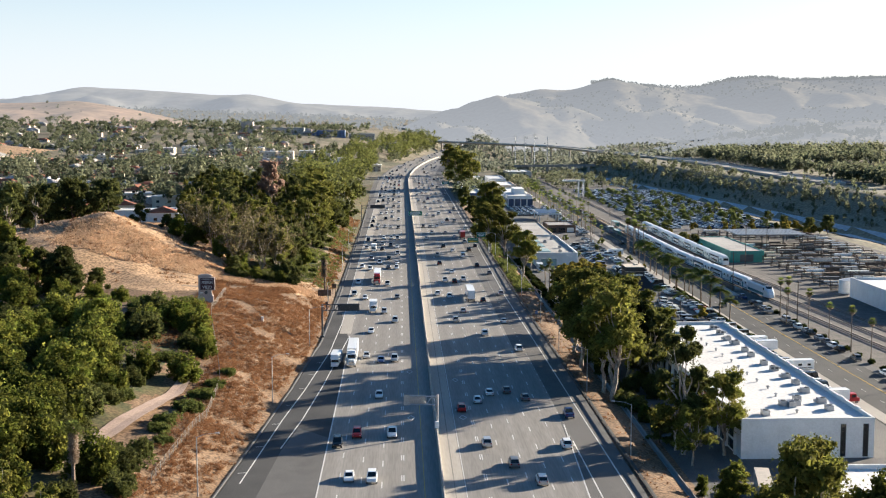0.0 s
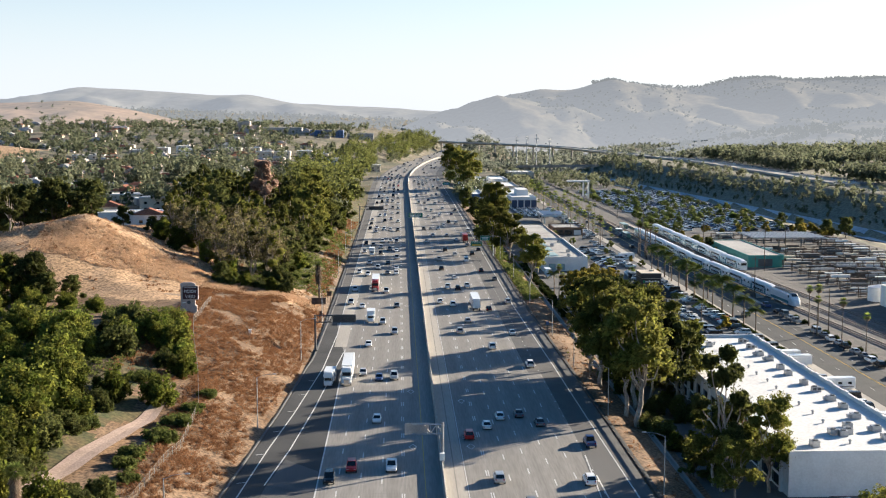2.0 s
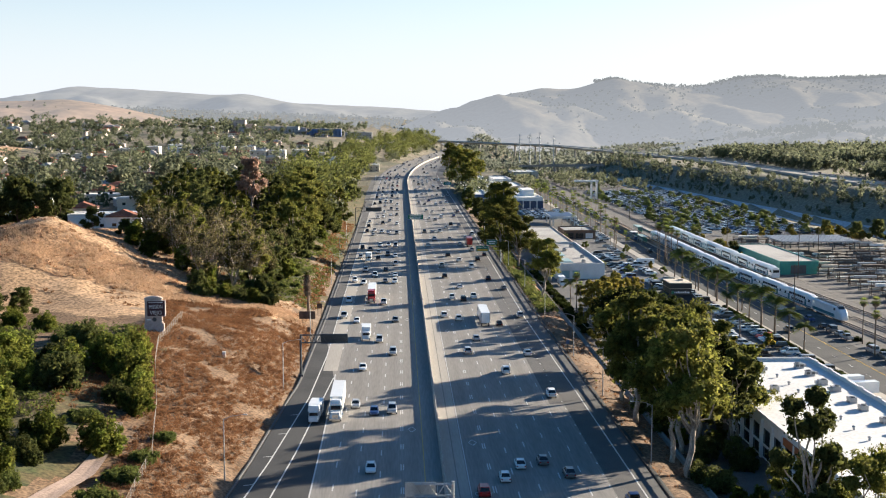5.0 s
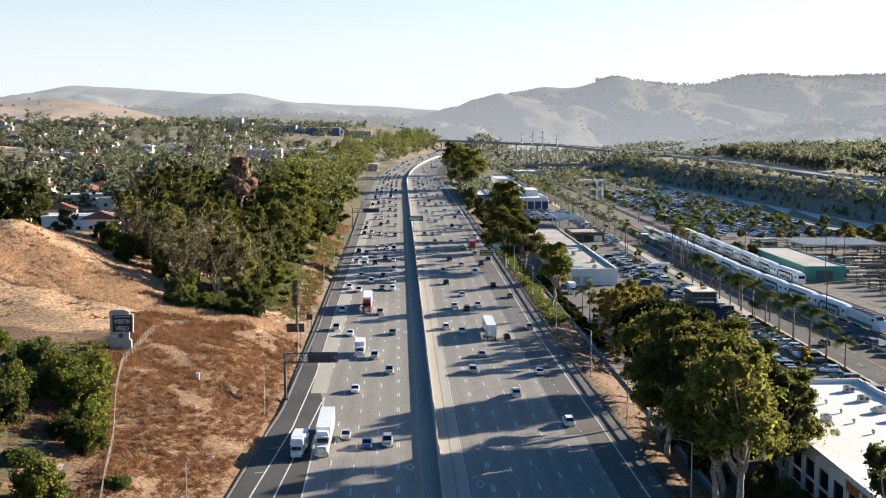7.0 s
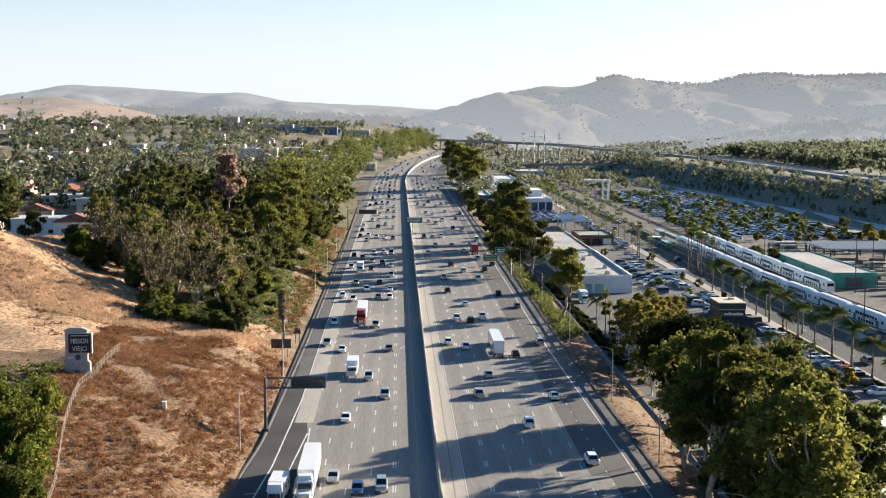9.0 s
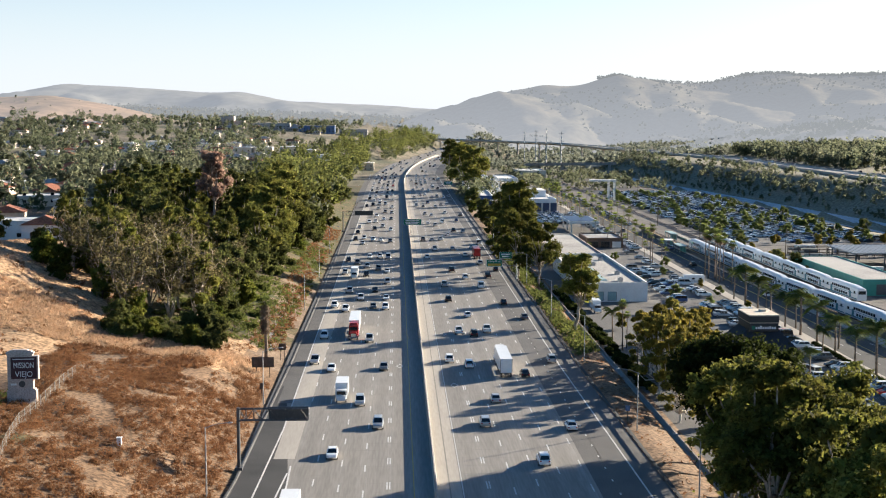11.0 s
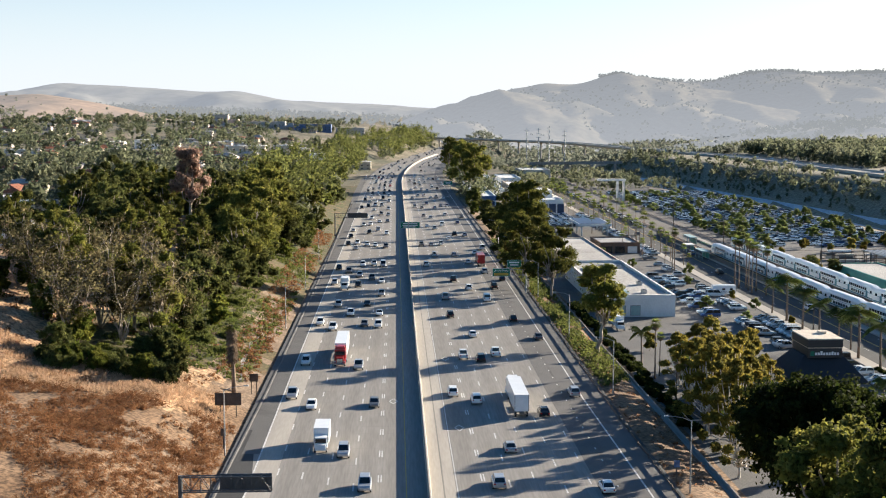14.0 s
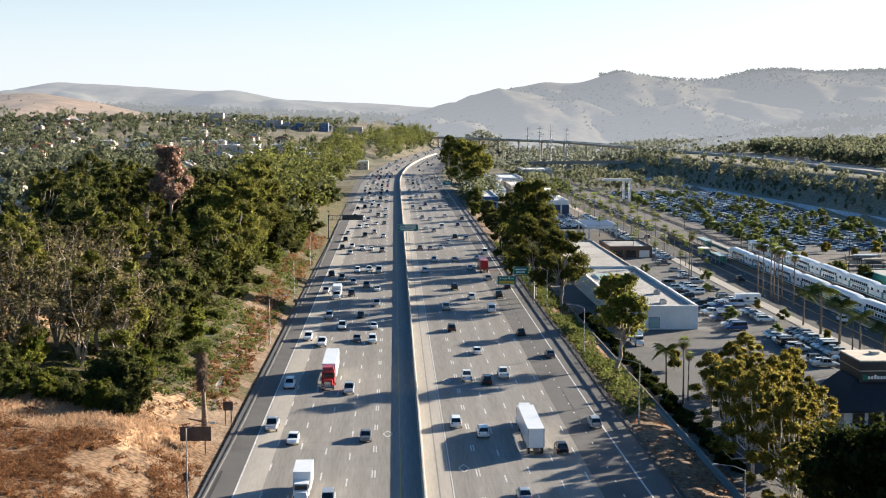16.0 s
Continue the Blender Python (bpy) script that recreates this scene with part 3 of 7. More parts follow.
def bare_tree(name, label, seed, height, spread, group=""):
    """A half-dead tree: grey limbs with thin brown twigs."""
    r = np.random.RandomState(seed)
    t = thing(name, label, "tree", group)
    g, crown = Mesher(), Leaves(seed)
    for i in range(9):
        ang = i * 2.4 + r.rand()
        tip = np.array([math.cos(ang) * spread * (0.3 + 0.7 * r.rand()), math.sin(ang) * spread * (0.3 + 0.7 * r.rand()), height * (0.6 + 0.4 * r.rand())])
        pts = limb(g, r, (0, 0, -0.4), tip, 0.16, 0.03, 0.5, 5)
        for k in range(7):
            a = np.array(pts[2 + k % 3])
            e = a + r.normal(size=3) * np.array([1.6, 1.6, 1.2]) + np.array([0, 0, 1.6])
            limb(g, r, a, e, 0.05, 0.012, 0.15, 4)
            crown.clump(e, 1.1, 26, 0.26, 0.3)
    part("trunk", g, M_BARK, t, smooth=True)
    part("crown", crown.mesh("crown", L_TWIG), None, t)
    return t


def fan_palm(name, label, seed, height, head=1.9, skirt=True, group="", stout=1.0, tiers=1):
    """A fan palm: a tall bare trunk, a round head of fans, and a skirt of dry ones under it."""
    r = np.random.RandomState(seed)
    t = thing(name, label, "palm tree", group)
    g = Mesher()
    lean = r.normal(size=2) * 0.35
    g.tube([(0, 0, -0.5), (lean[0] * 0.2, lean[1] * 0.2, height * 0.3), (lean[0] * 0.6, lean[1] * 0.6, height * 0.7), (lean[0], lean[1], height)], [0.3 * stout, 0.18 * stout, 0.15 * stout, 0.14 * stout], 8)
    part("trunk", g, M_PALMBARK, t, smooth=True)
    for nm, lf, n, lo, hi, size in (("crown", L_PALM, 46, -0.35, 1.3, head), ("skirt", L_PALM_DRY, 26 * tiers, -1.4, -0.75, head * 0.75)):
        if nm == "skirt" and not skirt:
            continue
        fr = Leaves(seed + len(nm))
        for i in range(n):
            az, el = i * 2.4, lo + (hi - lo) * (i + 0.5) / n
            d = np.array([math.cos(az) * math.cos(el), math.sin(az) * math.cos(el), math.sin(el)])
            o = np.array([lean[0], lean[1], height - (i % tiers) * .8 * (nm == "skirt")])
            side = np.array([-math.sin(az), math.cos(az), 0])
            for k in range(7):
                w = (k - 3) / 3
                dd = d * (1 - 0.3 * abs(w)) + side * w * 0.6
                e = o + dd * size * (0.9 + 0.2 * r.rand()) - np.array([0, 0, 0.22 * size * (1 - el / 2)])
                m_ = o + d * size * 0.42
                wd = np.cross(dd, d + np.array([0, 0, 0.3])) * 0 + side * 0.11
                fr.parts.append(np.array([[m_ - wd, m_ + wd, e + wd * 0.3, e - wd * 0.3]]))
        part(nm, fr.mesh(nm, lf), None, t, "dry hanging fans" if nm == "skirt" else "")
    return t


def feather_palm(name, label, seed, height, reach=2.6, group=""):
    """A queen palm: a smooth trunk with arching feathery fronds."""
    r = np.random.RandomState(seed)
    t = thing(name, label, "palm tree", group)
    g = Mesher()
    g.tube([(0, 0, -0.5), (0.1, 0, height * 0.5), (0.15, 0.1, height)], [0.22, 0.17, 0.14], 7)
    part("trunk", g, M_PALMBARK, t, smooth=True)
    fr = Leaves(seed)
    for i in range(30):
        az, el = i * 2.4, -0.25 + 1.5 * ((i * 7) % 30) / 30
        u = np.array([math.cos(az), math.sin(az), 0])
        side = np.array([-math.sin(az), math.cos(az), 0])
        span = reach * (.85 + .3 * r.rand())
        for k in range(10):
            s = (k + 1) / 10
            c = np.array([0.15, 0.1, height + .2]) + u * span * s * math.cos(el * (1 - .3 * s)) + np.array([0, 0, span * (math.sin(el) * s - .6 * s * s)])
            w = .85 * math.sin(math.pi * min(1, s * .85 + .12))
            for sg in (-1, 1):
                tip = c + side * sg * w + np.array([0, 0, -.35 * w]) + u * .2
                fr.parts.append(np.array([[c - u * .14, c + u * .17, tip + u * .09, tip - u * .06]]))
    part("crown", fr.mesh("crown", L_PALM), None, t)
    return t


def plant(proto, spots, rng, lo=0.85, hi=1.15, done=None):
    """Sets copies of a thing on the land at (x, y[, scale]); the first one is the thing itself."""
    for s in spots:
        x, y = s[0], s[1]
        k = s[2] if len(s) > 2 else lo + (hi - lo) * rng.rand()
        m = pose(x, y, float(ground_z(x, y)), 0, 0, rng.rand() * 360) @ Matrix.Diagonal((k, k, k * (0.93 + 0.14 * rng.rand()), 1))
        if done is not None and not done.get(proto.name):
            done[proto.name] = True
            proto.matrix_basis = m
        else:
            copy_thing(proto, m)


PLACED = {}
rng = np.random.RandomState(11)
euc = [
    tall_tree("eucalyptus_tree", "tall olive-green eucalyptus with pale bare limbs on the verge", 1, 24, 5.6, 0.44, L_EUC, M_BARK, lobes=11, group="roadside trees"),
    tall_tree("eucalyptus_tree", "tall olive-green eucalyptus with several leafy heads on the verge", 2, 22, 6.2, 0.38, L_EUC, M_BARK, lobes=12, group="roadside trees"),
    tall_tree("eucalyptus_tree", "slender olive-green eucalyptus with an open crown", 3, 22, 4.2, 0.42, L_OLIVE, M_BARK, lobes=9, group="roadside trees"),
]
dark_tree = tall_tree("fig_tree", "broad dark-green tree with a dense domed crown by the freeway", 4, 18, 7.0, 0.46, L_DARK, M_BARK, lobes=17, clumps=20, group="roadside trees")
yellow_euc = tall_tree("eucalyptus_tree", "yellowing eucalyptus with thin white limbs beside the parking lot", 5, 17, 5.4, 0.22, L_EUC_Y, M_WHITEBARK, lobes=30, clumps=6, per=34, size=.19, group="roadside trees", lobe=.5)
grove = [
    tall_tree("eucalyptus_tree", "tall dark-olive eucalyptus in a dense grove", 6, 25, 5.6, 0.30, L_EUC, M_BARK, lobes=12, clumps=10, per=36, size=0.3, group="grove"),
    tall_tree("eucalyptus_tree", "tall eucalyptus with white trunk in a dense grove", 7, 26, 4.9, 0.40, L_OLIVE, M_BARK, lobes=11, clumps=9, per=36, size=0.3, group="grove"),
    tall_tree("oak_tree", "round dark-green tree at the edge of a grove", 8, 15, 6.0, 0.2, L_OLIVE, M_DARKBARK, lobes=12, clumps=11, per=38, size=0.32, group="grove"),
    tall_tree("pepper_tree", "mid-green spreading tree at the edge of a grove", 9, 12, 5.2, 0.18, L_SHRUB, M_DARKBARK, lobes=11, clumps=10, per=38, size=0.3, group="grove"),
]
red_tree = tall_tree("eucalyptus_tree", "tall dead eucalyptus with rust-brown leaves above the grove", 10, 27, 5.4, 0.45, L_DEAD, M_BARK, lobes=13, clumps=9, per=34, size=0.3, group="grove")
grey_tree = bare_tree("bare_tree", "half-bare grey tree with thin twigs in the grove", 12, 14, 4.6, "grove")
shrubs = [
    bush("pine_shrub", "bushy mid-green young pine on the slope", 13, 8.5, 5.0, L_SHRUB, masses=12, per=44, size=0.27, group="slope shrubs"),
    bush("pine_shrub", "dense dark-green rounded shrub on the slope", 14, 6.5, 4.6, L_OLIVE, masses=11, per=44, size=0.27, group="slope shrubs"),
    bush("spreading_shrub", "low wide dark-green shrub on the slope", 15, 3.0, 4.6, L_COVER, masses=11, per=40, size=0.26, group="slope shrubs"),
]
small_tree = [
    tall_tree("parking_tree", "small round green tree in a parking lot", 16, 6.5, 2.6, 0.3, L_LOT, M_DARKBARK, lobes=8, clumps=5, per=20, size=0.25, group="parking lot trees"),
    tall_tree("parking_tree", "small yellowing tree in a parking lot", 17, 6.0, 2.6, 0.3, L_EUC_Y, M_DARKBARK, lobes=6, clumps=6, per=17, size=0.3, group="parking lot trees"),
]
hedge = bush("hedge_shrub", "clipped dark-green shrub in a bed", 18, 1.6, 1.3, L_DARK, masses=5, per=14, clumps=5, size=0.24, group="hedge shrubs")
fanp = [fan_palm("fan_palm", "tall fan palm with a skirt of dry fans", 19, 15, group="street palms"), fan_palm("fan_palm", "fan palm with a round green head", 20, 11, 2.7, False, "street palms")]
feather = feather_palm("queen_palm", "slim queen palm with arching green fronds", 21, 6.4, 3.0, group="street palms")

# freeway verge, east side
plant(euc[0], [(48, 338, 1.08), (52, 300, 1.08), (50, 331, .9), (62, 318, 0.98), (44, 612, 1.35), (47, 700, 1.1), (47, 318, 1.1), (49, 281, 1.16), (48.5, 492, .95), (57, 540, .7), (50, 1300, 1.5), (55, 1345, 1.4), (60, 1084, 1.6), (56, 1110, 1.4), (52, 1020, 1.2)], rng, done=PLACED)
plant(euc[1], [(56, 318, 1.1), (59, 330, 1.0), (48, 290, 1.08), (52, 328, 1.05), (64, 306, 0.8), (48.6, 577, .95), (43, 590, 1.0), (48, 640, 0.9), (49.3, 669, 1.1), (64, 239, .72), (55, 243, .62), (56, 232, .5),  (57, 1330, 1.5), (52, 1095, 1.5)], rng, done=PLACED)
plant(euc[2], [(62, 300, 0.95), (56, 240, 1.24), (45.5, 655, 1.2), (50, 760, 1.0), (61, 246, .8)], rng, done=PLACED)
plant(dark_tree, [(55.5, 370, 1.18), (59.5, 366, .95), (57, 306, 1.0)], rng, done=PLACED)
plant(yellow_euc, [(56, 421, 1.05), (60, 428, 1.0), (56.5, 408, .95), (64, 438, .9), (58, 441, .85), (54.5, 397, .75), (68, 447, .8), (72, 455, .75), (65, 455, .7), (61, 415, .8), (66, 470, .7), (71, 479, .7), (76, 468, .65), (60, 462, .7), (63, 424, .85), (69, 434, .75)], rng, done=PLACED)
plant(euc[1], [(60, 176, .9), (54, 160, 1), (62, 150, .9)], rng, done=PLACED)
plant(grove[3], [(57.5, 208, .62), (53.5, 214, .45), (62, 204, .6), (47, 665, 0.8), (46, 720, 0.8), (48, 820, 0.9), (45, 880, 0.9)], rng, done=PLACED)
plant(grove[2], [(46, 690, 0.9), (47, 745, 0.8), (46, 780, 0.8), (49, 850, 0.9), (47, 925, 1.0)], rng, done=PLACED)

# trees on the west verge farther on
for _p, _n in ((grove[2], 13), (grove[3], 12), (grove[0], 7)):
    plant(_p, [(-31 - 16 * rng.rand(), 690 + 270 * rng.rand(), .6 + .4 * rng.rand()) for _i in range(_n)], rng, done=PLACED)
# undergrowth that fills the ground under the verge trees
for _p, _n, _k in ((shrubs[1], 15, .7), (grove[3], 12, .5), (grove[2], 9, .45)):
    plant(_p, [(50 + 12 * rng.rand(), 246 + 126 * rng.rand(), _k * (.8 + .4 * rng.rand())) for _i in range(_n)], rng, done=PLACED)

# grove on the west side
spots = [[], [], [], []]
for i in range(290):
    x, y = -31 - rng.rand() * 82, 442 + rng.rand() * 300
    if x < -60 and y < 452 + (-x - 60) * 0.9:
        continue
    if x < -98 and 520 < y < 600:
        continue
    if x < -90 and y < 620:
        continue
    if x > -40 and y < 560 or x > -36 and y < 620:
        continue
    if noise.noise((x * .035, y * .035, 8)) > .3 or (abs(x + 64) < 9 and 545 < y < 650):
        continue
    near_edge = x > -42 or y < 468 + max(0, -x - 60) * 0.7
    k = int(rng.choice([2, 3, 3])) if near_edge else int(rng.choice([0, 0, 1, 1, 2, 3]))
    spots[k].append((x, y))
for k in range(4):
    plant(grove[k], spots[k], rng, 0.75, 1.1, done=PLACED)
plant(grove[2], [(-40 - 12 * rng.rand(), 505 + 11 * _i, .8 + .3 * rng.rand()) for _i in range(21)], rng, done=PLACED)
plant(grove[3], [(-38 - 12 * rng.rand(), 500 + 13 * _i, .6 + .35 * rng.rand()) for _i in range(20)], rng, done=PLACED)
plant(euc[1], [(-36 - 16 * rng.rand(), 560 + 22 * _i, .9 + .3 * rng.rand()) for _i in range(9)], rng, done=PLACED)
for _p, _n, _k in ((shrubs[1], 14, .75), (shrubs[2], 12, .9), (grove[3], 9, .55), (grove[2], 6, .5)):
    plant(_p, [(-37 - 26 * rng.rand(), 433 + 15 * rng.rand(), _k * (.8 + .4 * rng.rand())) for _i in range(_n)], rng, done=PLACED)
plant(red_tree, [(-65.8, 631, 1.12)], rng, done=PLACED)
plant(grey_tree, [(-52, 462), (-58, 470), (-63, 466), (-70, 474), (-47, 470), (-74, 486), (-82, 495), (-55, 490), (-66, 498), (-44, 478), (-72, 510), (-61, 515), (-46, 520), (-78, 500), (-60, 455)], rng, done=PLACED)

# west slope, near
plant(shrubs[0], [(-58, 322, 1.0), (-53, 316, 1.0), (-50, 306, .8), (-55, 334, .7), (-47.5, 296, .7), (-65, 316, 0.9), (-48, 272, 0.8), (-64, 268, 0.9), (-79, 282, 1.0), (-92, 300, 1.1), (-108, 352, 1.1), (-70, 300, 0.8), (-100, 270, 1.2),
                  (-60, 205, 1.0), (-68, 222, 1.1), (-76, 240, 1.1), (-66, 240, 0.8), (-84, 262, 1.1), (-90, 235, 1.2), (-72, 205, 1.2), (-110, 310, 1.2), (-62, 188, 1.0)], rng, done=PLACED)
plant(shrubs[1], [(-52, 300, 0.9), (-72, 326, 0.8), (-80, 310, 0.9), (-56, 262, 0.6), (-45, 195, 0.9), (-47, 203, 0.8), (-52, 186, 1.0), (-86, 330, 0.9), (-97, 335, 1.0), (-82, 214, 1.1), (-60, 228, 0.7), (-104, 295, 1.1)], rng, done=PLACED)
plant(shrubs[2], [(-42.5, 262, 1.0), (-43.5, 250, 1.0), (-41.5, 272, 0.8), (-40, 283, .7), (-46, 238, .8), (-57, 250, .9), (-58, 275, 1.0), (-54, 285, .9), (-46, 232, 0.7), (-44, 226, 0.6), (-66, 344, 0.9), (-74, 350, 1.0), (-84, 350, 0.9), (-92, 345, 1.0), (-72, 338, 0.8), (-98, 358, 0.9), (-44, 548, .9), (-37, 560, .9), (-42, 575, 1), (-35, 590, .9), (-38, 530, .9), (-46, 505, 1), (-50, 520, 1.1), (-41, 610, 1),
                  (-34, 470, 0.6), (-38, 476, 0.8), (-35, 490, 0.6), (-36, 512, 0.6), (-41, 484, 0.9)], rng, done=PLACED)
plant(grove[3], [(-113, 388, .9), (-119, 398, 1.0), (-125, 408, 1.0), (-131, 418, 1.1), (-122, 388, .9), (-137, 428, 1.1), (-116, 378, .8), (-128, 396, 1.0)], rng, done=PLACED)
plant(shrubs[0], [(-104, 372, .9), (-110, 366, .9), (-98, 362, .8), (-90, 366, .6), (-118, 372, 1.0), (-128, 384, 1.1), (-82, 362, .6), (-106, 384, .8)], rng, done=PLACED)
plant(grove[1], [(-137, 440, .85), (-146, 425, .9), (-133, 456, .8), (-150, 445, .9)], rng, done=PLACED)
plant(shrubs[0], [(-62 - 55 * rng.rand(), 190 + 155 * rng.rand(), 1.1 + .5 * rng.rand()) for _i in range(26)], rng, done=PLACED)
plant(shrubs[1], [(-60 - 55 * rng.rand(), 190 + 155 * rng.rand(), 1.1 + .5 * rng.rand()) for _i in range(24)], rng, done=PLACED)
plant(grove[2], [(-142, 548, 1.7), (-131, 556, 1.6), (-154, 540, 1.7), (-148, 560, 1.6), (-166, 532, 1.6), (-160, 500, 1.2), (-98, 372, 0.75), (-103, 376, 1.05), (-94, 384, 0.6), (-112, 392, 0.8), (-120, 380, 0.9), (-105, 505, 0.6), (-96, 512, 0.5), (-112, 488, 0.4)], rng, done=PLACED)
for _p, _n in ((shrubs[0], 14), (shrubs[1], 13), (shrubs[2], 8)):                     # thick shrubs on the low side of the drain path
    for _i in range(_n):
        _y = 192 + 82 * rng.rand()
        _px = float(np.interp(_y, [205, 222, 236, 248, 262, 276], [-58.5, -55.5, -52.6, -50.2, -48.4, -47.6]))
        plant(_p, [(_px - 6.5 - 20 * rng.rand(), _y, .6 + .4 * rng.rand())], rng, done=PLACED)
plant(grove[0], [(-58, 176, 0.55), (-50, 172, 0.5)], rng, done=PLACED)
plant(shrubs[0], [(-64, 212, 1.3), (-67, 200, 1.3), (-63, 226, 1.1), (-51, 200, 1.0), (-70, 230, 1.2), (-75, 218, 1.3)], rng, done=PLACED)
plant(shrubs[1], [(-50, 212, 1.0), (-47, 206, 1.1), (-61, 236, .9), (-46.5, 218, .8), (-66, 208, 1.2), (-72, 206, 1.3), (-60, 218, .8), (-62, 243, .9)], rng, done=PLACED)
shaggy = fan_palm("fan_palm", "stout fan palm wrapped in a long skirt of dry fans", 29, 14, 2.1, group="slope palms", stout=2.0, tiers=8)
plant(shaggy, [(-27, 440, 1.0), (-51.5, 192, .8)], rng, done=PLACED)


def scatter(name, label, count, region, seed, maker, material):
    """Ground plants past counting, as one object."""
    lv = Leaves(seed)
    r = lv.r
    made = 0
    while made < count:
        x, y = region[0] + r.rand() * (region[1] - region[0]), region[2] + r.rand() * (region[3] - region[2])
        if len(region) > 4 and not region[4](x, y, r):
            made += 0.02
            continue
        maker(lv, x, y, float(ground_z(x, y)))
        made += 1
    return structure(name, lv.mesh(name, material), None, label, kind="stuff")


def left_edge(y):
    return -22.5 - max(0.0, 345 - y) * 0.066


scatter("brown_scrub", "rust-brown dry scrub over the cut slope", 6400, (-62, -24, 170, 402, lambda x, y, r: x < left_edge(y) - .8 - r.rand() * 3 and noise.noise((x * 0.12, y * 0.09, 3)) > -0.42 + .25 * r.rand() and (x > -45 or y > 285 + r.rand() * 30)),
        31, lambda lv, x, y, z: lv.clump((x, y, z + 0.28), 0.45 + 0.75 * lv.r.rand() ** 2, 44, 0.11, 0.6, 0.7), L_RUST)
scatter("dry_grass", "tall pale dry grass on the bench", 3600, (-118, -27, 419, 452, lambda x, y, r: y < 436 + (-x - 30) * 0.25),
        32, lambda lv, x, y, z: lv.blades((x, y, z), 0.75, 0.7, 16, 0.035), L_GRASS)
scatter("dry_grass", "short dry grass tufts on the hill", 3800, (-140, -62, 430, 560, lambda x, y, r: noise.noise((x * 0.07, y * 0.07, 5)) > -0.25),
        33, lambda lv, x, y, z: lv.blades((x, y, z), 0.4, 0.5, 9, 0.05), L_GRASS)
scatter("brown_scrub", "dry brown scrub on the bench", 1000, (-64, -24.5, 396, 421, lambda x, y, r: noise.noise((x * 0.1, y * 0.1, 4)) > -0.2 + .2 * r.rand()),
        40, lambda lv, x, y, z: lv.clump((x, y, z + 0.3), 0.5 + 0.8 * lv.r.rand() ** 2, 46, 0.11, 0.6, 0.65), L_RUST)
scatter("brown_scrub", "dry brown scrub on the hill and bench", 300, (-120, -26, 400, 480, lambda x, y, r: noise.noise((x * 0.1, y * 0.1, 9)) > 0.1),
        34, lambda lv, x, y, z: lv.clump((x, y, z + 0.25), 0.6 + 0.5 * lv.r.rand(), 18, 0.22, 0.6, 0.6), L_RUST)
scatter("ground_cover", "green ground cover between shrubs", 2600, (-112, -44, 175, 372, lambda x, y, r: noise.noise((x * 0.06, y * 0.06, 2)) > -.22 and (x < -60 or y < 270) and not (-58 < x < -45 and y < 290)),
        35, lambda lv, x, y, z: lv.clump((x, y, z + 0.25), 0.9 + 0.8 * lv.r.rand(), 30, 0.26, 0.6, 0.6), L_COVER)
scatter("ground_cover", "green ground cover on the verge", 2300, (-56, -24.5, 452, 700, lambda x, y, r: x < -25 - r.rand() * 3 and noise.noise((x * .08, y * .04, 4)) > -.3),
        36, lambda lv, x, y, z: lv.clump((x, y, z + 0.2), 0.8 + 0.6 * lv.r.rand(), 20, 0.26, 0.6, 0.5), L_COVER)
scatter("ground_cover", "low green verge plants beside the guardrail", 1100, (43.0, 50.0, 452, 740, lambda x, y, r: noise.noise((x * 0.1, y * 0.03, 7)) > -0.12),
        37, lambda lv, x, y, z: lv.clump((x, y, z + 0.35), 0.8 + 0.7 * lv.r.rand(), 24, 0.26, 0.6, 0.7), L_COVER)
scatter("brown_scrub", "rust-brown dry scrub along the shoulder", 1100, (-33, -24, 455, 760, lambda x, y, r: x < -24.6 - r.rand() * 1.5 and noise.noise((x * .1, y * .03, 6)) > -.25),
        39, lambda lv, x, y, z: lv.clump((x, y, z + .22), .45 + .5 * lv.r.rand(), 16, .2, .6, .7), L_RUST)
scatter("dry_weeds", "sparse dry weeds on the verge", 500, (42.6, 50, 200, 620), 38, lambda lv, x, y, z: lv.clump((x, y, z + 0.1), 0.35 + 0.3 * lv.r.rand(), 9, 0.16, 0.5, 0.6), L_RUST)


# ---------------------------------------------------------------- vehicles
CAR_SHAPES = {
    # stations along the length: y, half width, underside, shoulder; then the glasshouse: base from, to, roof from, to, roof height, half width at roof
    "sedan": ([(-2.35, .74, .42, .80), (-2.2, .86, .28, .98), (-1.3, .91, .22, 1.0), (0.2, .91, .22, .97), (1.2, .91, .22, .93), (1.95, .87, .26, .84), (2.33, .74, .4, .66)], (-1.95, 1.15, -1.1, 0.3, 1.46, .62)),
    "suv": ([(-2.35, .80, .5, 1.0), (-2.25, .92, .34, 1.12), (-1.2, .96, .3, 1.14), (0.4, .96, .3, 1.10), (1.2, .96, .3, 1.07), (2.05, .92, .34, .98), (2.4, .80, .46, .78)], (-2.25, 1.1, -1.95, 0.3, 1.76, .68)),
    "pickup": ([(-2.85, .90, .55, 1.05), (-2.75, .96, .42, 1.08), (-0.9, .98, .36, 1.08), (0.5, .98, .36, 1.08), (1.4, .98, .36, 1.08), (2.3, .95, .4, 1.0), (2.75, .84, .52, .82)], (-0.95, 1.3, -0.8, 0.6, 1.86, .72)),
    "van": ([(-2.75, .92, .5, 1.15), (-2.68, 1.0, .35, 1.3), (-1.2, 1.0, .32, 1.3), (0.6, 1.0, .32, 1.28), (1.5, 1.0, .32, 1.18), (2.3, .96, .36, 1.0), (2.7, .84, .46, .82)], (-2.65, 1.75, -2.5, 0.9, 2.15, .86)),
}
_car_meshes = {}


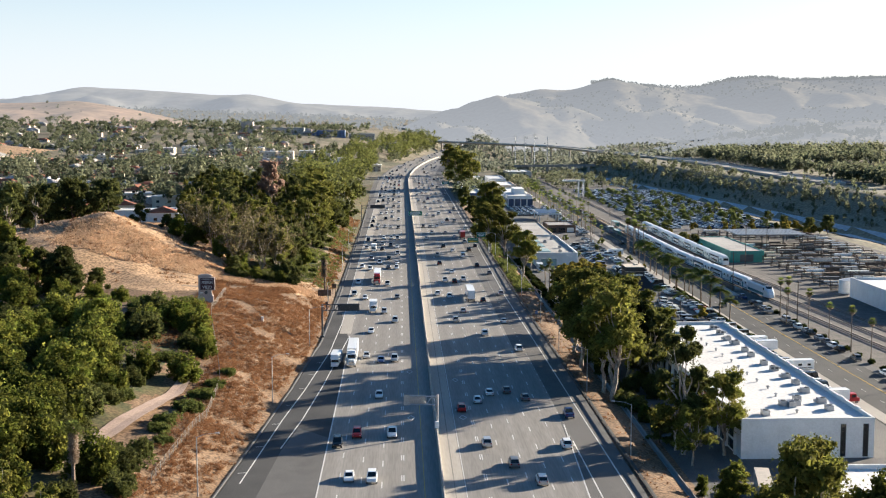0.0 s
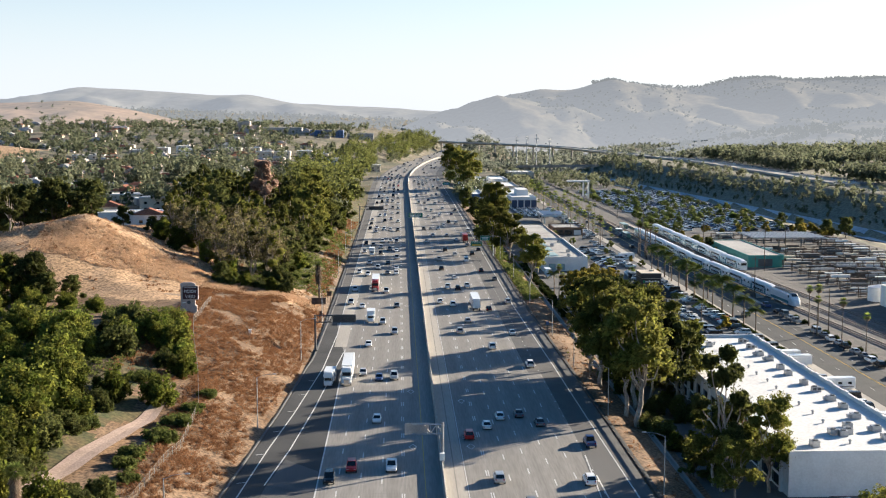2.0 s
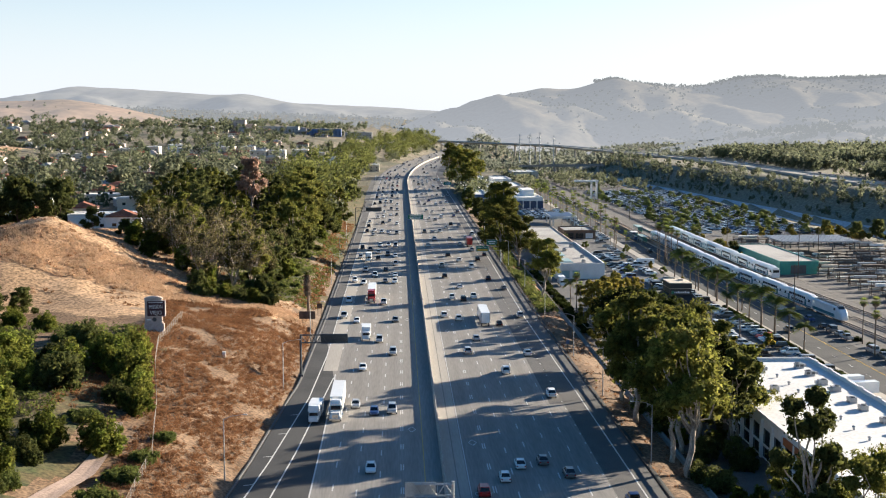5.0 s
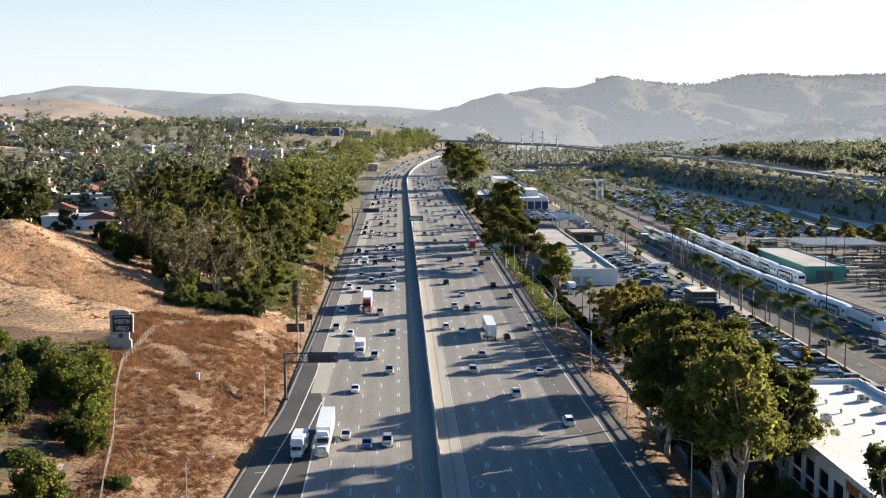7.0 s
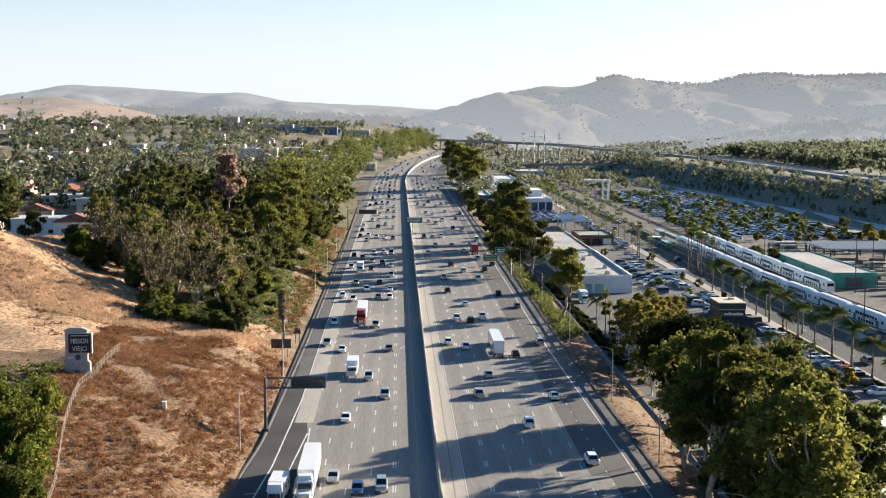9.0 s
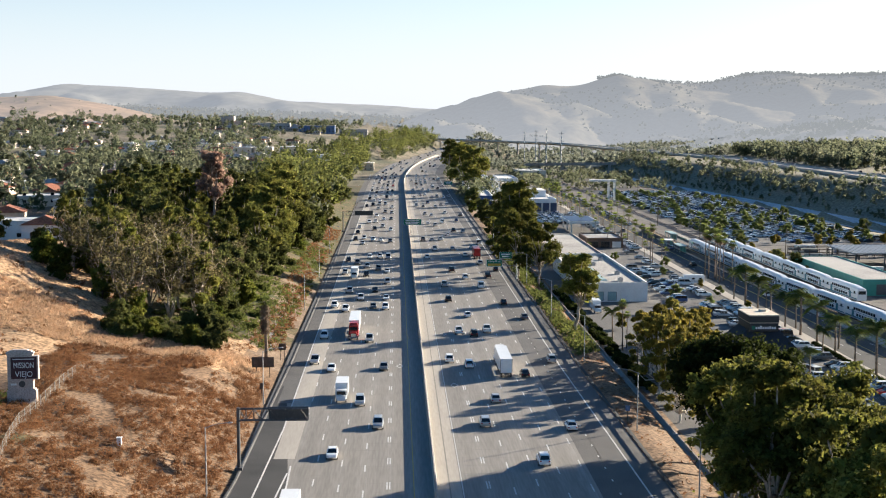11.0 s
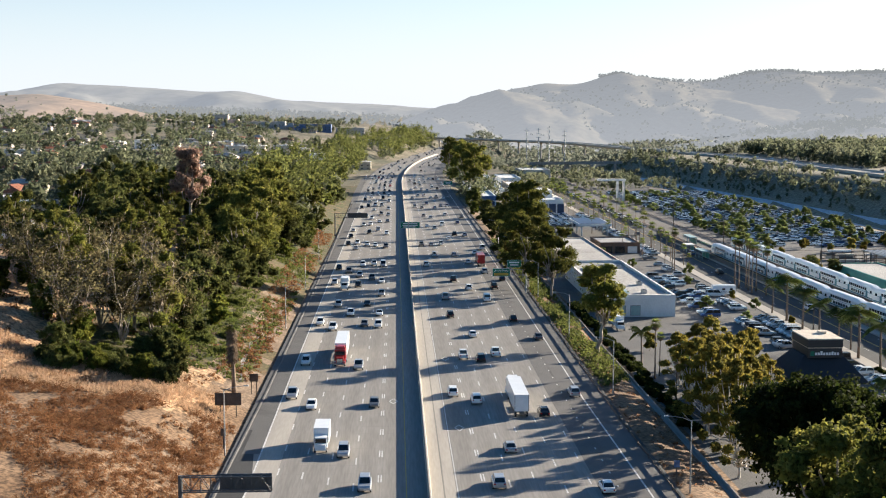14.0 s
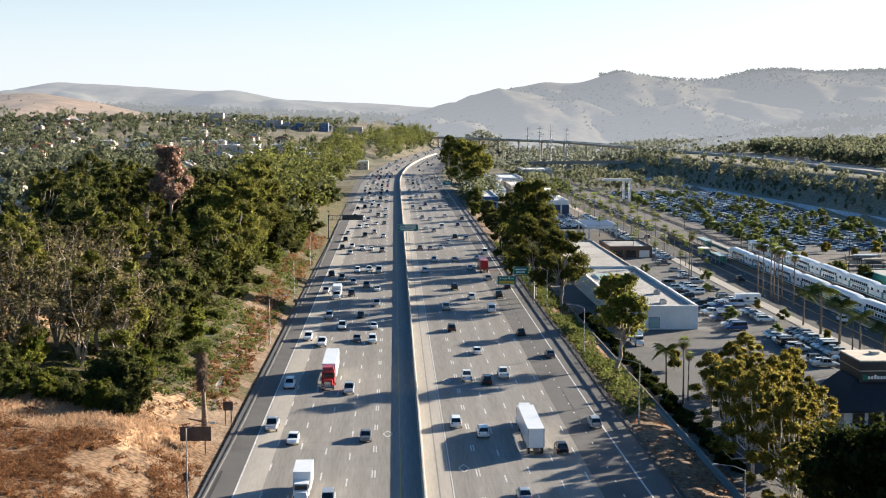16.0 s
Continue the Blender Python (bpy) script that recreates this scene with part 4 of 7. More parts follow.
def car_body(shape, paint):
    st, (b0, b1, r0, r1, h, hw) = CAR_SHAPES[shape]
    g = Mesher()
    rings = []
    for y, w, lo, hi in st:
        i = len(g.v)
        m = (lo + hi) / 2
        g.v += [(-w * .9, y, lo), (-w, y, lo + .12), (-w, y, m + .1), (-w * .95, y, hi - .05), (-w * .86, y, hi), (w * .86, y, hi), (w * .95, y, hi - .05), (w, y, m + .1), (w, y, lo + .12), (w * .9, y, lo)]
        rings.append(i)
    for a, b in zip(rings, rings[1:]):
        for s in range(10):
            s2 = (s + 1) % 10
            g.f.append((a + s, a + s2, b + s2, b + s))
            g.k.append(0)
    g.f += [tuple(rings[0] + s for s in reversed(range(10))), tuple(rings[-1] + s for s in range(10))]
    g.k += [0, 0]
    y0, y1 = r0, r1
    g.box(0, (y0 + y1) / 2, h - .05, hw * 2 + .04, y1 - y0 + .06, .07, 0, top=0.94)          # roof
    sh = np.interp([b0, b1], [s[0] for s in st], [s[3] for s in st])
    for sx in (-1, 1):                                                                     # roof pillars
        for yb, yr, z in ((b0 + .05, r0, sh[0]), (b1 - .05, r1, sh[1]), ((b0 + b1) / 2, (r0 + r1) / 2, sh[0])):
            g.tube([(sx * .80, yb, z - .05), (sx * hw, yr, h - .02)], [.055, .045], 4)
    if shape == "pickup":
        g.box(0, -1.85, 1.0, 1.5, 1.6, .04, 1)
        for sx in (-1, 1):
            g.box(sx * .88, -1.85, 1.05, .14, 1.75, .14, 0)
        g.box(0, -2.74, 1.05, 1.8, .1, .14, 0)
    return g.mesh("body", [paint, M_TYRE])


def car_glass(shape):
    st, (b0, b1, r0, r1, h, hw) = CAR_SHAPES[shape]
    sh = np.interp([b0, b1], [s[0] for s in st], [s[3] for s in st]) - .03
    g = Mesher()
    w = .80
    c = [(-w, b0, sh[0]), (w, b0, sh[0]), (w, b1, sh[1]), (-w, b1, sh[1]), (-hw, r0, h - .04), (hw, r0, h - .04), (hw, r1, h - .04), (-hw, r1, h - .04)]
    g.v = c
    g.f = [(4, 5, 6, 7), (0, 1, 5, 4), (1, 2, 6, 5), (2, 3, 7, 6), (3, 0, 4, 7), (3, 2, 1, 0)]
    g.k = [0] * 6
    return g.mesh("window", [M_GLASS])


def wheel_mesh(r=.34, w=.24):
    g = Mesher()
    g.tube([(-w / 2, 0, 0), (w / 2, 0, 0)], [r, r], 12, 0)
    for s in (-1, 1):
        g.tube([(s * w / 2, 0, 0), (s * (w / 2 + .012), 0, 0)], [r * .62, r * .55], 10, 1)
    return g.mesh("wheel", [M_TYRE, M_RIM])


def slim(name, sx, sy, sz, m):
    g = Mesher()
    g.box(0, 0, -sz / 2, sx, sy, sz)
    return g.mesh(name, [m])


WHEEL, BIGWHEEL = wheel_mesh(), wheel_mesh(.5, .3)
SMALLWHEEL = slim("wheel", .22, .6, .6, M_TYRE)
HEADLAMP, TAILLAMP = slim("headlight", .34, .12, .16, M_HEAD), slim("taillight", .26, .1, .2, M_TAIL)
WORDS = {"sedan": "sedan", "suv": "off-road car", "pickup": "pickup truck", "van": "van"}
_protos = {}


def car(shape, colour, m, group, lamps=True, where="on the freeway"):
    """A car of the given shape and paint at a pose; alike ones share their meshes."""
    key = (shape, colour, group, lamps)
    if key in _protos:
        return copy_thing(_protos[key], m)
    st, roof = CAR_SHAPES[shape]
    t = thing({"sedan": "car", "suv": "car"}.get(shape, shape if shape != "pickup" else "pickup_truck"), f"{colour} {WORDS[shape]} {where}", "car" if shape in ("sedan", "suv") else WORDS[shape], group, at=m)
    if (shape, colour) not in _car_meshes:
        _car_meshes[shape, colour] = car_body(shape, PAINTS[colour])
        _car_meshes.setdefault(shape, car_glass(shape))
    part("body", _car_meshes[shape, colour], None, t)
    part("window", _car_meshes[shape], None, t)
    w = max(s[1] for s in st)
    for sx in (-1, 1):
        for y in (st[1][0] + .75, st[-2][0] - .45):
            part("wheel", WHEEL, None, t, m=Matrix.Translation((sx * (w - .1), y, .34)))
    if lamps:
        for sx in (-1, 1):
            part("headlight", HEADLAMP, None, t, m=Matrix.Translation((sx * .62, st[-1][0] - .07, st[-1][3] - .04)))
            part("taillight", TAILLAMP, None, t, m=Matrix.Translation((sx * .68, st[0][0] + .02, st[0][3] - .08)))
    _protos[key] = t
    return t


def semi(colour, box, m, label, length=15.5):
    """A tractor with a box trailer, nose towards +y."""
    t = thing("semi_truck", label, "truck", "lorries on the freeway", at=m)
    g = Mesher()
    g.box(0, -length / 2 + 1.0, 1.15, 2.55, length, 2.95)
    tr = part("trailer", g, box, t)
    g = Mesher()
    g.box(0, -length + 2.4, .85, .9, 4.0, .3)
    g.box(0, -1.0, .85, .9, 4.0, .3)
    for sx in (-1, 1):
        g.box(sx * 1.2, -length + 1.01, 1.2, .1, .06, 2.9)
        g.box(sx * 1.26, -7.0, .45, .05, 5.0, .6)
    g.box(0, -length + .98, .55, 2.3, .1, .12)
    part("chassis", g, M_DARKSTEEL, t)
    g = Mesher()
    g.box(0, 3.1, .95, 2.4, 2.3, 2.3, top=.94)
    g.box(0, 2.85, 3.22, 2.2, 1.5, .65, top=.8)
    g.box(0, 5.05, .75, 1.9, 1.9, 1.15, top=.85)
    g.box(0, 3.6, .55, 2.35, 4.2, .45)
    cab = part("cab", g, PAINTS[colour], t)
    g = Mesher()
    g.box(0, 4.22, 2.1, 2.05, .08, .85, top=.94)
    for sx in (-1, 1):
        g.box(sx * 1.17, 3.55, 2.15, .05, .95, .7)
    part("windshield", g, M_GLASS, cab)
    g = Mesher()
    g.box(0, 6.02, .75, 1.2, .06, .85)
    g.box(0, 6.1, .45, 2.3, .14, .35)
    for sx in (-1, 1):
        g.tube([(sx * 1.05, 1.85, 1.0), (sx * 1.05, 1.85, 3.9)], [.09, .09], 8)
        g.tube([(sx * 1.12, 1.9, .75), (sx * 1.12, 3.6, .75)], [.3, .3], 8)
    part("grille", g, M_CHROME, cab, "chrome grille, bumper, stacks and tanks")
    for sx in (-1, 1):
        part("headlight", HEADLAMP, None, cab, m=Matrix.Translation((sx * .95, 5.95, 1.05)))
        for y in (5.0, 1.1, -.2, -length + 2.0, -length + 3.3):
            part("wheel", BIGWHEEL, None, t, m=Matrix.Translation((sx * 1.0, y, .5)))
    return t


def box_truck(colour, cab_colour, m, label, length=6.0):
    t = thing("box_truck", label, "truck", "parked trucks", at=m)
    g = Mesher()
    g.box(0, -length / 2 + .6, .95, 2.4, length, 2.45)
    part("cargo_box", g, PAINTS[colour], t)
    g = Mesher()
    g.box(0, 1.55, .55, 2.05, 1.8, 1.75, top=.9)
    g.box(0, 2.75, .5, 1.8, 1.0, .85, top=.85)
    g.box(0, -1.6, .55, .8, length, .35)
    part("cab", g, PAINTS[cab_colour], t)
    g = Mesher()
    g.box(0, 2.42, 1.45, 1.75, .06, .65, top=.92)
    for sx in (-1, 1):
        g.box(sx * 1.0, 1.7, 1.45, .05, .9, .6)
    part("windshield", g, M_GLASS, t)
    for sx in (-1, 1):
        for y in (2.5, -length + 2.2):
            part("wheel", WHEEL, None, t, m=Matrix.Translation((sx * .9, y, .34)))
    return t


def camper(m, label):
    t = box_truck("white", "white", m, label, 5.6)
    t.name = "motorhome"
    tagged(t, category="motorhome")
    g = Mesher()
    g.box(0, 1.1, 2.3, 2.35, 2.2, 1.05, top=.85)
    part("overcab", g, PAINTS["white"], t)
    g = Mesher()
    for sx in (-1, 1):
        g.box(sx * 1.21, -2.2, 1.3, .03, 4.6, .16)
        g.box(sx * 1.21, -1.2, 1.9, .03, 1.0, .6)
        g.box(sx * 1.21, -3.6, 1.9, .03, .9, .6)
    part("window", g, M_GLASS, t)
    return t


def car_stuff(name, label, spots, seed):
    """Closely parked cars past counting, joined into one object."""
    r = random.Random(seed)
    g, mats = Mesher(), [PAINTS[c] for c in ("white", "silver", "grey", "black", "blue")] + [M_GLASS, M_TYRE]
    for x, y, z, turn in spots:
        shape, k = r.choices(["sedan", "suv", "pickup"], [5, 5, 1])[0], r.choices(range(5), [7, 5, 3, 4, 1])[0]
        m = pose(x, y, z, 0, 0, turn)
        if (shape, "white") not in _car_meshes:
            _car_meshes[shape, "white"] = car_body(shape, PAINTS["white"])
            _car_meshes.setdefault(shape, car_glass(shape))
        w = max(s[1] for s in CAR_SHAPES[shape][0])
        for me, off, slot in [(_car_meshes[shape, "white"], (0, 0, 0), k), (_car_meshes[shape], (0, 0, 0), 5)] + [(SMALLWHEEL, (sx * (w - .1), dy, .34), 6) for sx in (-1, 1) for dy in (-1.45, 1.4)]:
            i, mm = len(g.v), m @ Matrix.Translation(off)
            g.v += [tuple(mm @ v.co) for v in me.vertices]
            g.f += [tuple(i + a for a in p.vertices) for p in me.polygons]
            g.k += [slot] * len(me.polygons)
    return structure(name, g, mats, label, kind="stuff")


def lane_cars(x, y0, y1, gap, facing, seed, heavy=()):
    """Traffic at rest along one lane, at uneven gaps, keeping clear of the lorries."""
    r = random.Random(seed)
    y = y0 + r.random() * gap
    while y < y1:
        if all(abs(y - h) > 17 for h in heavy):
            shape = r.choices(["sedan", "suv", "pickup", "van"], [5, 5, 2, 0.6])[0]
            colour = r.choices(["white", "silver", "grey", "black", "red", "blue"], [9, 4, 2, 2.5, .8, .8])[0]
            car(shape, colour, pose(x + r.uniform(-.3, .3) + float(centre(y)), y, 0.0, 0, 0, 0 if facing > 0 else 180), "freeway traffic")
        y += gap * (0.4 + 1.2 * r.random()) * (1.25 if y < 470 else 0.95)


# oncoming carriageway, then the outbound one
semi("white", PAINTS["white"], pose(-12.9, 322, 0, 0, 0, 180), "white tractor with a long white box trailer on the freeway")
semi("red", PAINTS["white"], pose(-9.2, 478, 0, 0, 0, 180), "red tractor with a white box trailer on the freeway")
semi("white", PAINTS["white"], pose(24.4, 441, 0), "white box trailer with a dark rear frame on the freeway")
semi("grey", PAINTS["red"], pose(32.3, 655, 0), "red box trailer on the freeway", 12.0)
box_truck("white", "white", pose(-9.2, 408, 0, 0, 0, 180), "white box truck on the freeway")
box_truck("white", "white", pose(-12.9, 590, 0, 0, 0, 180), "white box truck on the freeway")
camper(pose(-17.0, 318, 0, 0, 0, 180 - 3), "white motorhome with dark windows on the ramp")
for _x, _gap, _seed, _heavy in ((-1.65, 44, 2, ()), (-5.35, 46, 3, ()), (-9.2, 50, 4, (478, 408, 470)), (-12.9, 56, 5, (322, 590, 330))):
    lane_cars(_x, 205, 1330, _gap, -1, _seed, _heavy)
lane_cars(-16.6, 395, 1330, 62, -1, 6)
for _x, _gap, _seed, _heavy in ((13.2, 140, 11, ()), (17.0, 72, 12, ()), (20.6, 76, 13, ()), (24.5, 80, 14, (441, 432)), (28.4, 76, 15, ()), (32.3, 90, 16, (655, 648)), (36.2, 110, 17, ())):
    lane_cars(_x, 205, 1330, _gap, 1, _seed, _heavy)


# ---------------------------------------------------------------- road markings and edges
g = Mesher()
for x, y0, w in ((-3.5, 200, .22), (-7.2, 203, .22), (-11.1, 206, .22), (18.8, 201, .22), (22.5, 205, .22), (26.5, 198, .22), (30.4, 202, .22)):
    y = y0
    while y < 1340:
        g.box(x, y, 0.004, w, 3.6, .012)
        y += 13.35
for x in (.2, 15.1):
    y = 204
    while y < 1340:
        for dx in (-.2, .2):
            g.box(x + dx, y, 0.004, .2, 3.6, .012)
        y += 13.35
y = 395
while y < 1340:
    g.box(-14.8, y, 0.004, .22, 3.6, .012)
    y += 13.35
y = 232
while y < 1000:
    g.box(34.0, y, 0.004, .22, 1.0, .012)
    y += 6.7
structure("lane_marking", g, M_PAINT, "worn white dashed lane lines", kind="stuff")


def line(pts, w=.26):
    out = Mesher()
    out.strip([(-w / 2, 0), (-w / 2, .014), (w / 2, .014), (w / 2, 0)], [(x, y, .004) for x, y in pts])
    return out


part("edge_line", line([(39.6, 200), (38.9, 270), (38.4, 340), (37.3, 440), (37.5, 520), (37.7, 600), (38.5, 900), (38.5, 1340)]), M_PAINT, freeway)
part("edge_line", line([(34.2, 200), (34.2, 242)]), M_PAINT, freeway)
part("edge_line", line([(31.8, 200), (34.1, 255)]), M_PAINT, freeway)
part("edge_line", line([(-14.6, 200), (-14.6, 300), (-14.9, 350), (-15.2, 362)]), M_PAINT, freeway)
part("edge_line", line([(-28.6, 215), (-25.3, 262), (-22.9, 289), (-19.6, 337), (-18.4, 385), (-18.6, 460), (-18.5, 860), (-17, 1340)]), M_PAINT, freeway)
part("edge_line", line([(-23.6, 238), (-21.2, 261), (-18.9, 293), (-15.4, 358)]), M_PAINT, freeway)
part("edge_line", line([(11.2, 200), (11.2, 1340)], .14), M_PAINT, freeway)
part("edge_line", line([(4.0, 200), (4.0, 1340)], .14), M_YELLOW, freeway)
for y in (222, 240, 258, 275, 292, 308, 323):
    x = float(np.interp(y, [215, 262, 289, 337], [-28.6, -25.3, -22.9, -19.6]))
    g = Mesher()
    g.box(x - .9, y - .4, .004, 1.6, .22, .014, turn=.35)
    part("edge_tick", g, M_PAINT, freeway)

# ramp that joins from the west: dark asphalt with a pale gore
g = Mesher()
pts = [(float(np.interp(y, [60, 207, 246, 290, 336, 351, 393, 420], [-41, -31.4, -28.5, -25.5, -23.2, -22.2, -21.9, -21.5])), y) for y in range(60, 425, 12)]
for (xa, ya), (xb, yb) in zip(pts, pts[1:]):
    ra, rb = (-14.6 if ya < 350 else -14.6 - (ya - 350) * .09), (-14.6 if yb < 350 else -14.6 - (yb - 350) * .09)
    g.poly([(xa - .3, ya, .006), (ra, ya, .006), (rb, yb, .006), (xb - .3, yb, .006)])
part("ramp", g, M_ASPHALT, freeway, "dark new asphalt ramp")
g = Mesher()
g.poly([(-25.4, 195, .012), (-14.8, 195, .012), (-14.8, 246, .012), (-21.4, 254, .012), (-23.4, 236, .012)])
part("gore", g, M_OLDASPHALT, freeway, "pale worn paving of the gore")
g = Mesher()
g.poly([(31.6, 190, .005), (34.25, 190, .005), (34.25, 262, .005), (33.6, 256, .005)])
part("asphalt_patch", g, M_OLDASPHALT, freeway, "dark asphalt of the merging lane")
# patches and tyre wear on the outbound side
g = Mesher()
for x0, x1, y0, y1 in ((9.4, 11.0, 200, 1300),):
    g.box((x0 + x1) / 2, (y0 + y1) / 2, .002, x1 - x0, y1 - y0, .004)
part("inner_shoulder", g, M_LIGHTCONC, freeway, "pale concrete shoulder")
g = Mesher()
for x in (9.3, 11.4, 15.45, 19.1, 22.8, 26.8, 30.7, 34.25, 3.95, .55, -3.2, -6.9, -10.8, -14.3):
    g.box(x, 760, .001, .07, 1160, .005)
for y in np.arange(205, 560, 4.6):
    for x0, x1 in ((9.2, 34.0), (-14.4, 4.0)):
        g.box((x0 + x1) / 2, y + random.uniform(-.3, .3), .001, x1 - x0, .05, .004)
part("joint", g, M_JOINT, freeway, "tarred joints between the slabs")
# painted carpool diamonds and arrows
for y, x in ((262, 13.2), (300, 13.2), (420, 13.2), (480, 13.2), (262, 2.1), (310, 2.1), (440, 2.1)):
    g = Mesher()
    for sx in (-1, 1):
        for s in (-1, 1):
            a, b = Vector((x, y + s * 2.0, .006)), Vector((x + sx * .75, y, .006))
            d = (b - a).normalized().cross(Vector((0, 0, 1))) * .09
            g.poly([a - d, a + d, b + d, b - d])
    part("diamond", g, M_PAINT, freeway)


def letters(text, size, material, m, parent, label="", name="lettering", align="CENTER"):
    """Raised lettering in the built-in font, turned into a mesh."""
    cu = bpy.data.curves.new(name, "FONT")
    cu.body, cu.size, cu.align_x, cu.align_y, cu.extrude = text, size, align, "CENTER", .015
    tmp = bpy.data.objects.new("tmp", cu)
    me = bpy.data.meshes.new_from_object(tmp)
    bpy.data.objects.remove(tmp)
    me.materials.clear()
    me.materials.append(material)
    me.name = name
    return part(name, me, None, parent, label, m=m)


letters("ONLY", 2.2, M_PAINT, Matrix.Translation((13.2, 268.5, .008)) @ Matrix.Diagonal((.5, 1.2, .02, 1)), freeway)

# guardrail on the outbound side, with posts
rail = thing("guardrail", "weathered steel guardrail on posts along the verge", kind="structure")
g = Mesher()
path = [(float(np.interp(y, [200, 300, 420, 580, 1000], [42.4, 41.9, 40.9, 41.5, 42.0])), float(y), 0.0) for y in np.arange(200, 1000, 8.0)]
g.strip([(-.04, .45), (.03, .5), (-.03, .6), (.03, .7), (-.04, .76), (-.07, .6)], path)
part("rail", g, M_RUSTSTEEL, rail)
post_mesh = slim("post", .15, .2, .9, M_RUSTSTEEL)
for x, y, z in path:
    if y < 620:
        part("post", post_mesh, None, rail, m=Matrix.Translation((x + .12, y, .35)))
g = Mesher()
g.strip([(0, -.3), (0, .1), (.35, .16), (.8, .1), (.8, -.3)], [(x + .3, y, z) for x, y, z in path])
part("asphalt_dike", g, M_ASPHALT, rail, "dark asphalt dike under the rail")
# low concrete kerb along the oncoming side
g = Mesher()
g.strip([(-.4, -.4), (-.4, .1), (-.1, .1), (0, 0), (0, -.4)], [(float(np.interp(y, [60, 207, 246, 290, 336, 351, 393, 450, 660, 976], [-41.4, -31.9, -29, -26, -23.7, -22.7, -22.3, -21.8, -21.9, -24])), float(y), 0) for y in np.arange(170, 980, 8)])
structure("kerb", g, M_OLDASPHALT, "low asphalt kerb at the foot of the slope")
# wall and ditch below the east verge
g = Mesher()
g.strip([(-.9, -.2), (-.9, .05), (-.1, .05), (0, .5), (.22, .5), (.22, -.5)], [(51.0, float(y), float(ground_z(50.4, y)) - .0) for y in np.arange(180, 900, 10)])
structure("drain_wall", g, M_CONC, "low concrete ditch wall at the foot of the verge")


# ---------------------------------------------------------------- east side: street, railway, buildings, lots
RZ = -2.5


def paved(name, x0, x1, y0, y1, m, label, z=RZ + .05):
    g = Mesher()
    g.box((x0 + x1) / 2, (y0 + y1) / 2, z - .3, x1 - x0, y1 - y0, .3)
    return structure(name, g, m, label)


paved("parking_lot", 53, 105.6, -300, 902, M_OLDASPHALT, "worn grey asphalt parking lot")
paved("street", 109, 124, -300, 1400, M_ASPHALT, "dark asphalt two-way street", RZ + .02)
paved("parking_bay", 124, 127.2, -300, 452, M_OLDASPHALT, "asphalt parking bay along the street", RZ + .03)
paved("pavement", 105.6, 109, -300, 1300, M_LIGHTCONC, "pale concrete pavement beside the street", RZ + .16)
paved("station_lot", 150, 228, 715, 1120, M_OLDASPHALT, "asphalt station parking lot")
paved("storage_yard", 153, 238, 455, 700, M_YARD, "pale dirt storage yard", RZ + .03)
paved("back_lane", 52.2, 60, 340, 620, M_OLDASPHALT, "narrow asphalt lane beside the ditch wall", RZ + .07)
g = Mesher()
for x in (117.3, 117.6):
    g.box(x, 700, RZ + .02, .13, 1150, .02)
structure("centre_line", g, M_YELLOW, "double yellow line down the street")
g = Mesher()
y = 200
while y < 900:
    for x in (113.3, 121.2):
        g.box(x, y, RZ + .02, .12, 3, .02)
    y += 12
structure("lane_marking", g, M_PAINT, "white dashes along the street", kind="stuff")
g = Mesher()
for x0, ya, yb in ((100.5, 440, 545), (88, 545, 700), (101, 380, 440), (97, 290, 378)):
    for y in np.arange(ya, yb, 2.8):
        g.box(x0, y, RZ + .052, 4.6, .1, .012)
for row in range(8):
    for y in np.arange(725, 1100, 2.8):
        g.box(157 + row * 9.5, y, RZ + .052, 4.4, .1, .012)
structure("bay_marking", g, M_PAINT, "white lines between parking bays", kind="stuff")


g = Mesher()
g.box(124.45, 600, RZ - .1, 3.7, 290, .5)
structure("platform", g, M_LIGHTCONC, "pale concrete station platform beside the street")

# --- railway
def track_x(x0, y):
    return x0 + max(0.0, 560 - y) * 0.052


for x0 in (126.8, 141.5):
    pts = [(track_x(x0 + 1.6, y), float(y), RZ) for y in np.arange(120, 1250, 14)]
    g = Mesher()
    g.strip([(-2.6, -.1), (-1.6, .25), (1.6, .25), (2.6, -.1)], pts)
    structure("track_bed", g, M_BALLAST, "brown ballast bed of the railway")
    g = Mesher()
    for dx in (-.72, .72):
        g.strip([(dx - .04, .25), (dx - .04, .42), (dx + .04, .42), (dx + .04, .25)], pts)
    structure("rail_track", g, M_RUSTSTEEL, "rusty steel rails on sleepers")
g = Mesher()
for x0 in (135.5,):
    pts = [(track_x(x0, y), float(y), RZ) for y in np.arange(120, 470, 14)]
    g.strip([(-2.6, -.1), (-1.6, .2), (1.6, .2), (2.6, -.1)], pts)
    for dx in (-.72, .72):
        g.strip([(dx - .04, .2), (dx - .04, .38), (dx + .04, .38), (dx + .04, .2)], pts)
structure("rail_track", g, M_BALLAST, "rusty third track on ballast")
plat = thing("platform", "long pale concrete station platform beside the train", kind="structure")
g = Mesher()
g.strip([(-1.5, -.4), (-1.5, .75), (1.4, .75), (1.4, -.4)], [(track_x(125.0, y), float(y), RZ) for y in np.arange(470, 800, 15)])
part("slab", g, M_LIGHTCONC, plat)
g = Mesher()
g.strip([(1.15, .75), (1.15, .762), (1.4, .762), (1.4, .75)], [(track_x(125.0, y), float(y), RZ) for y in np.arange(470, 800, 15)])
part("edge_strip", g, M_YELLOW, plat)
g = Mesher()
g.strip([(-1.62, .0), (-1.62, 1.85), (-1.55, 1.85), (-1.55, .0)], [(track_x(125.0, y), float(y), RZ) for y in np.arange(470, 800, 15)])
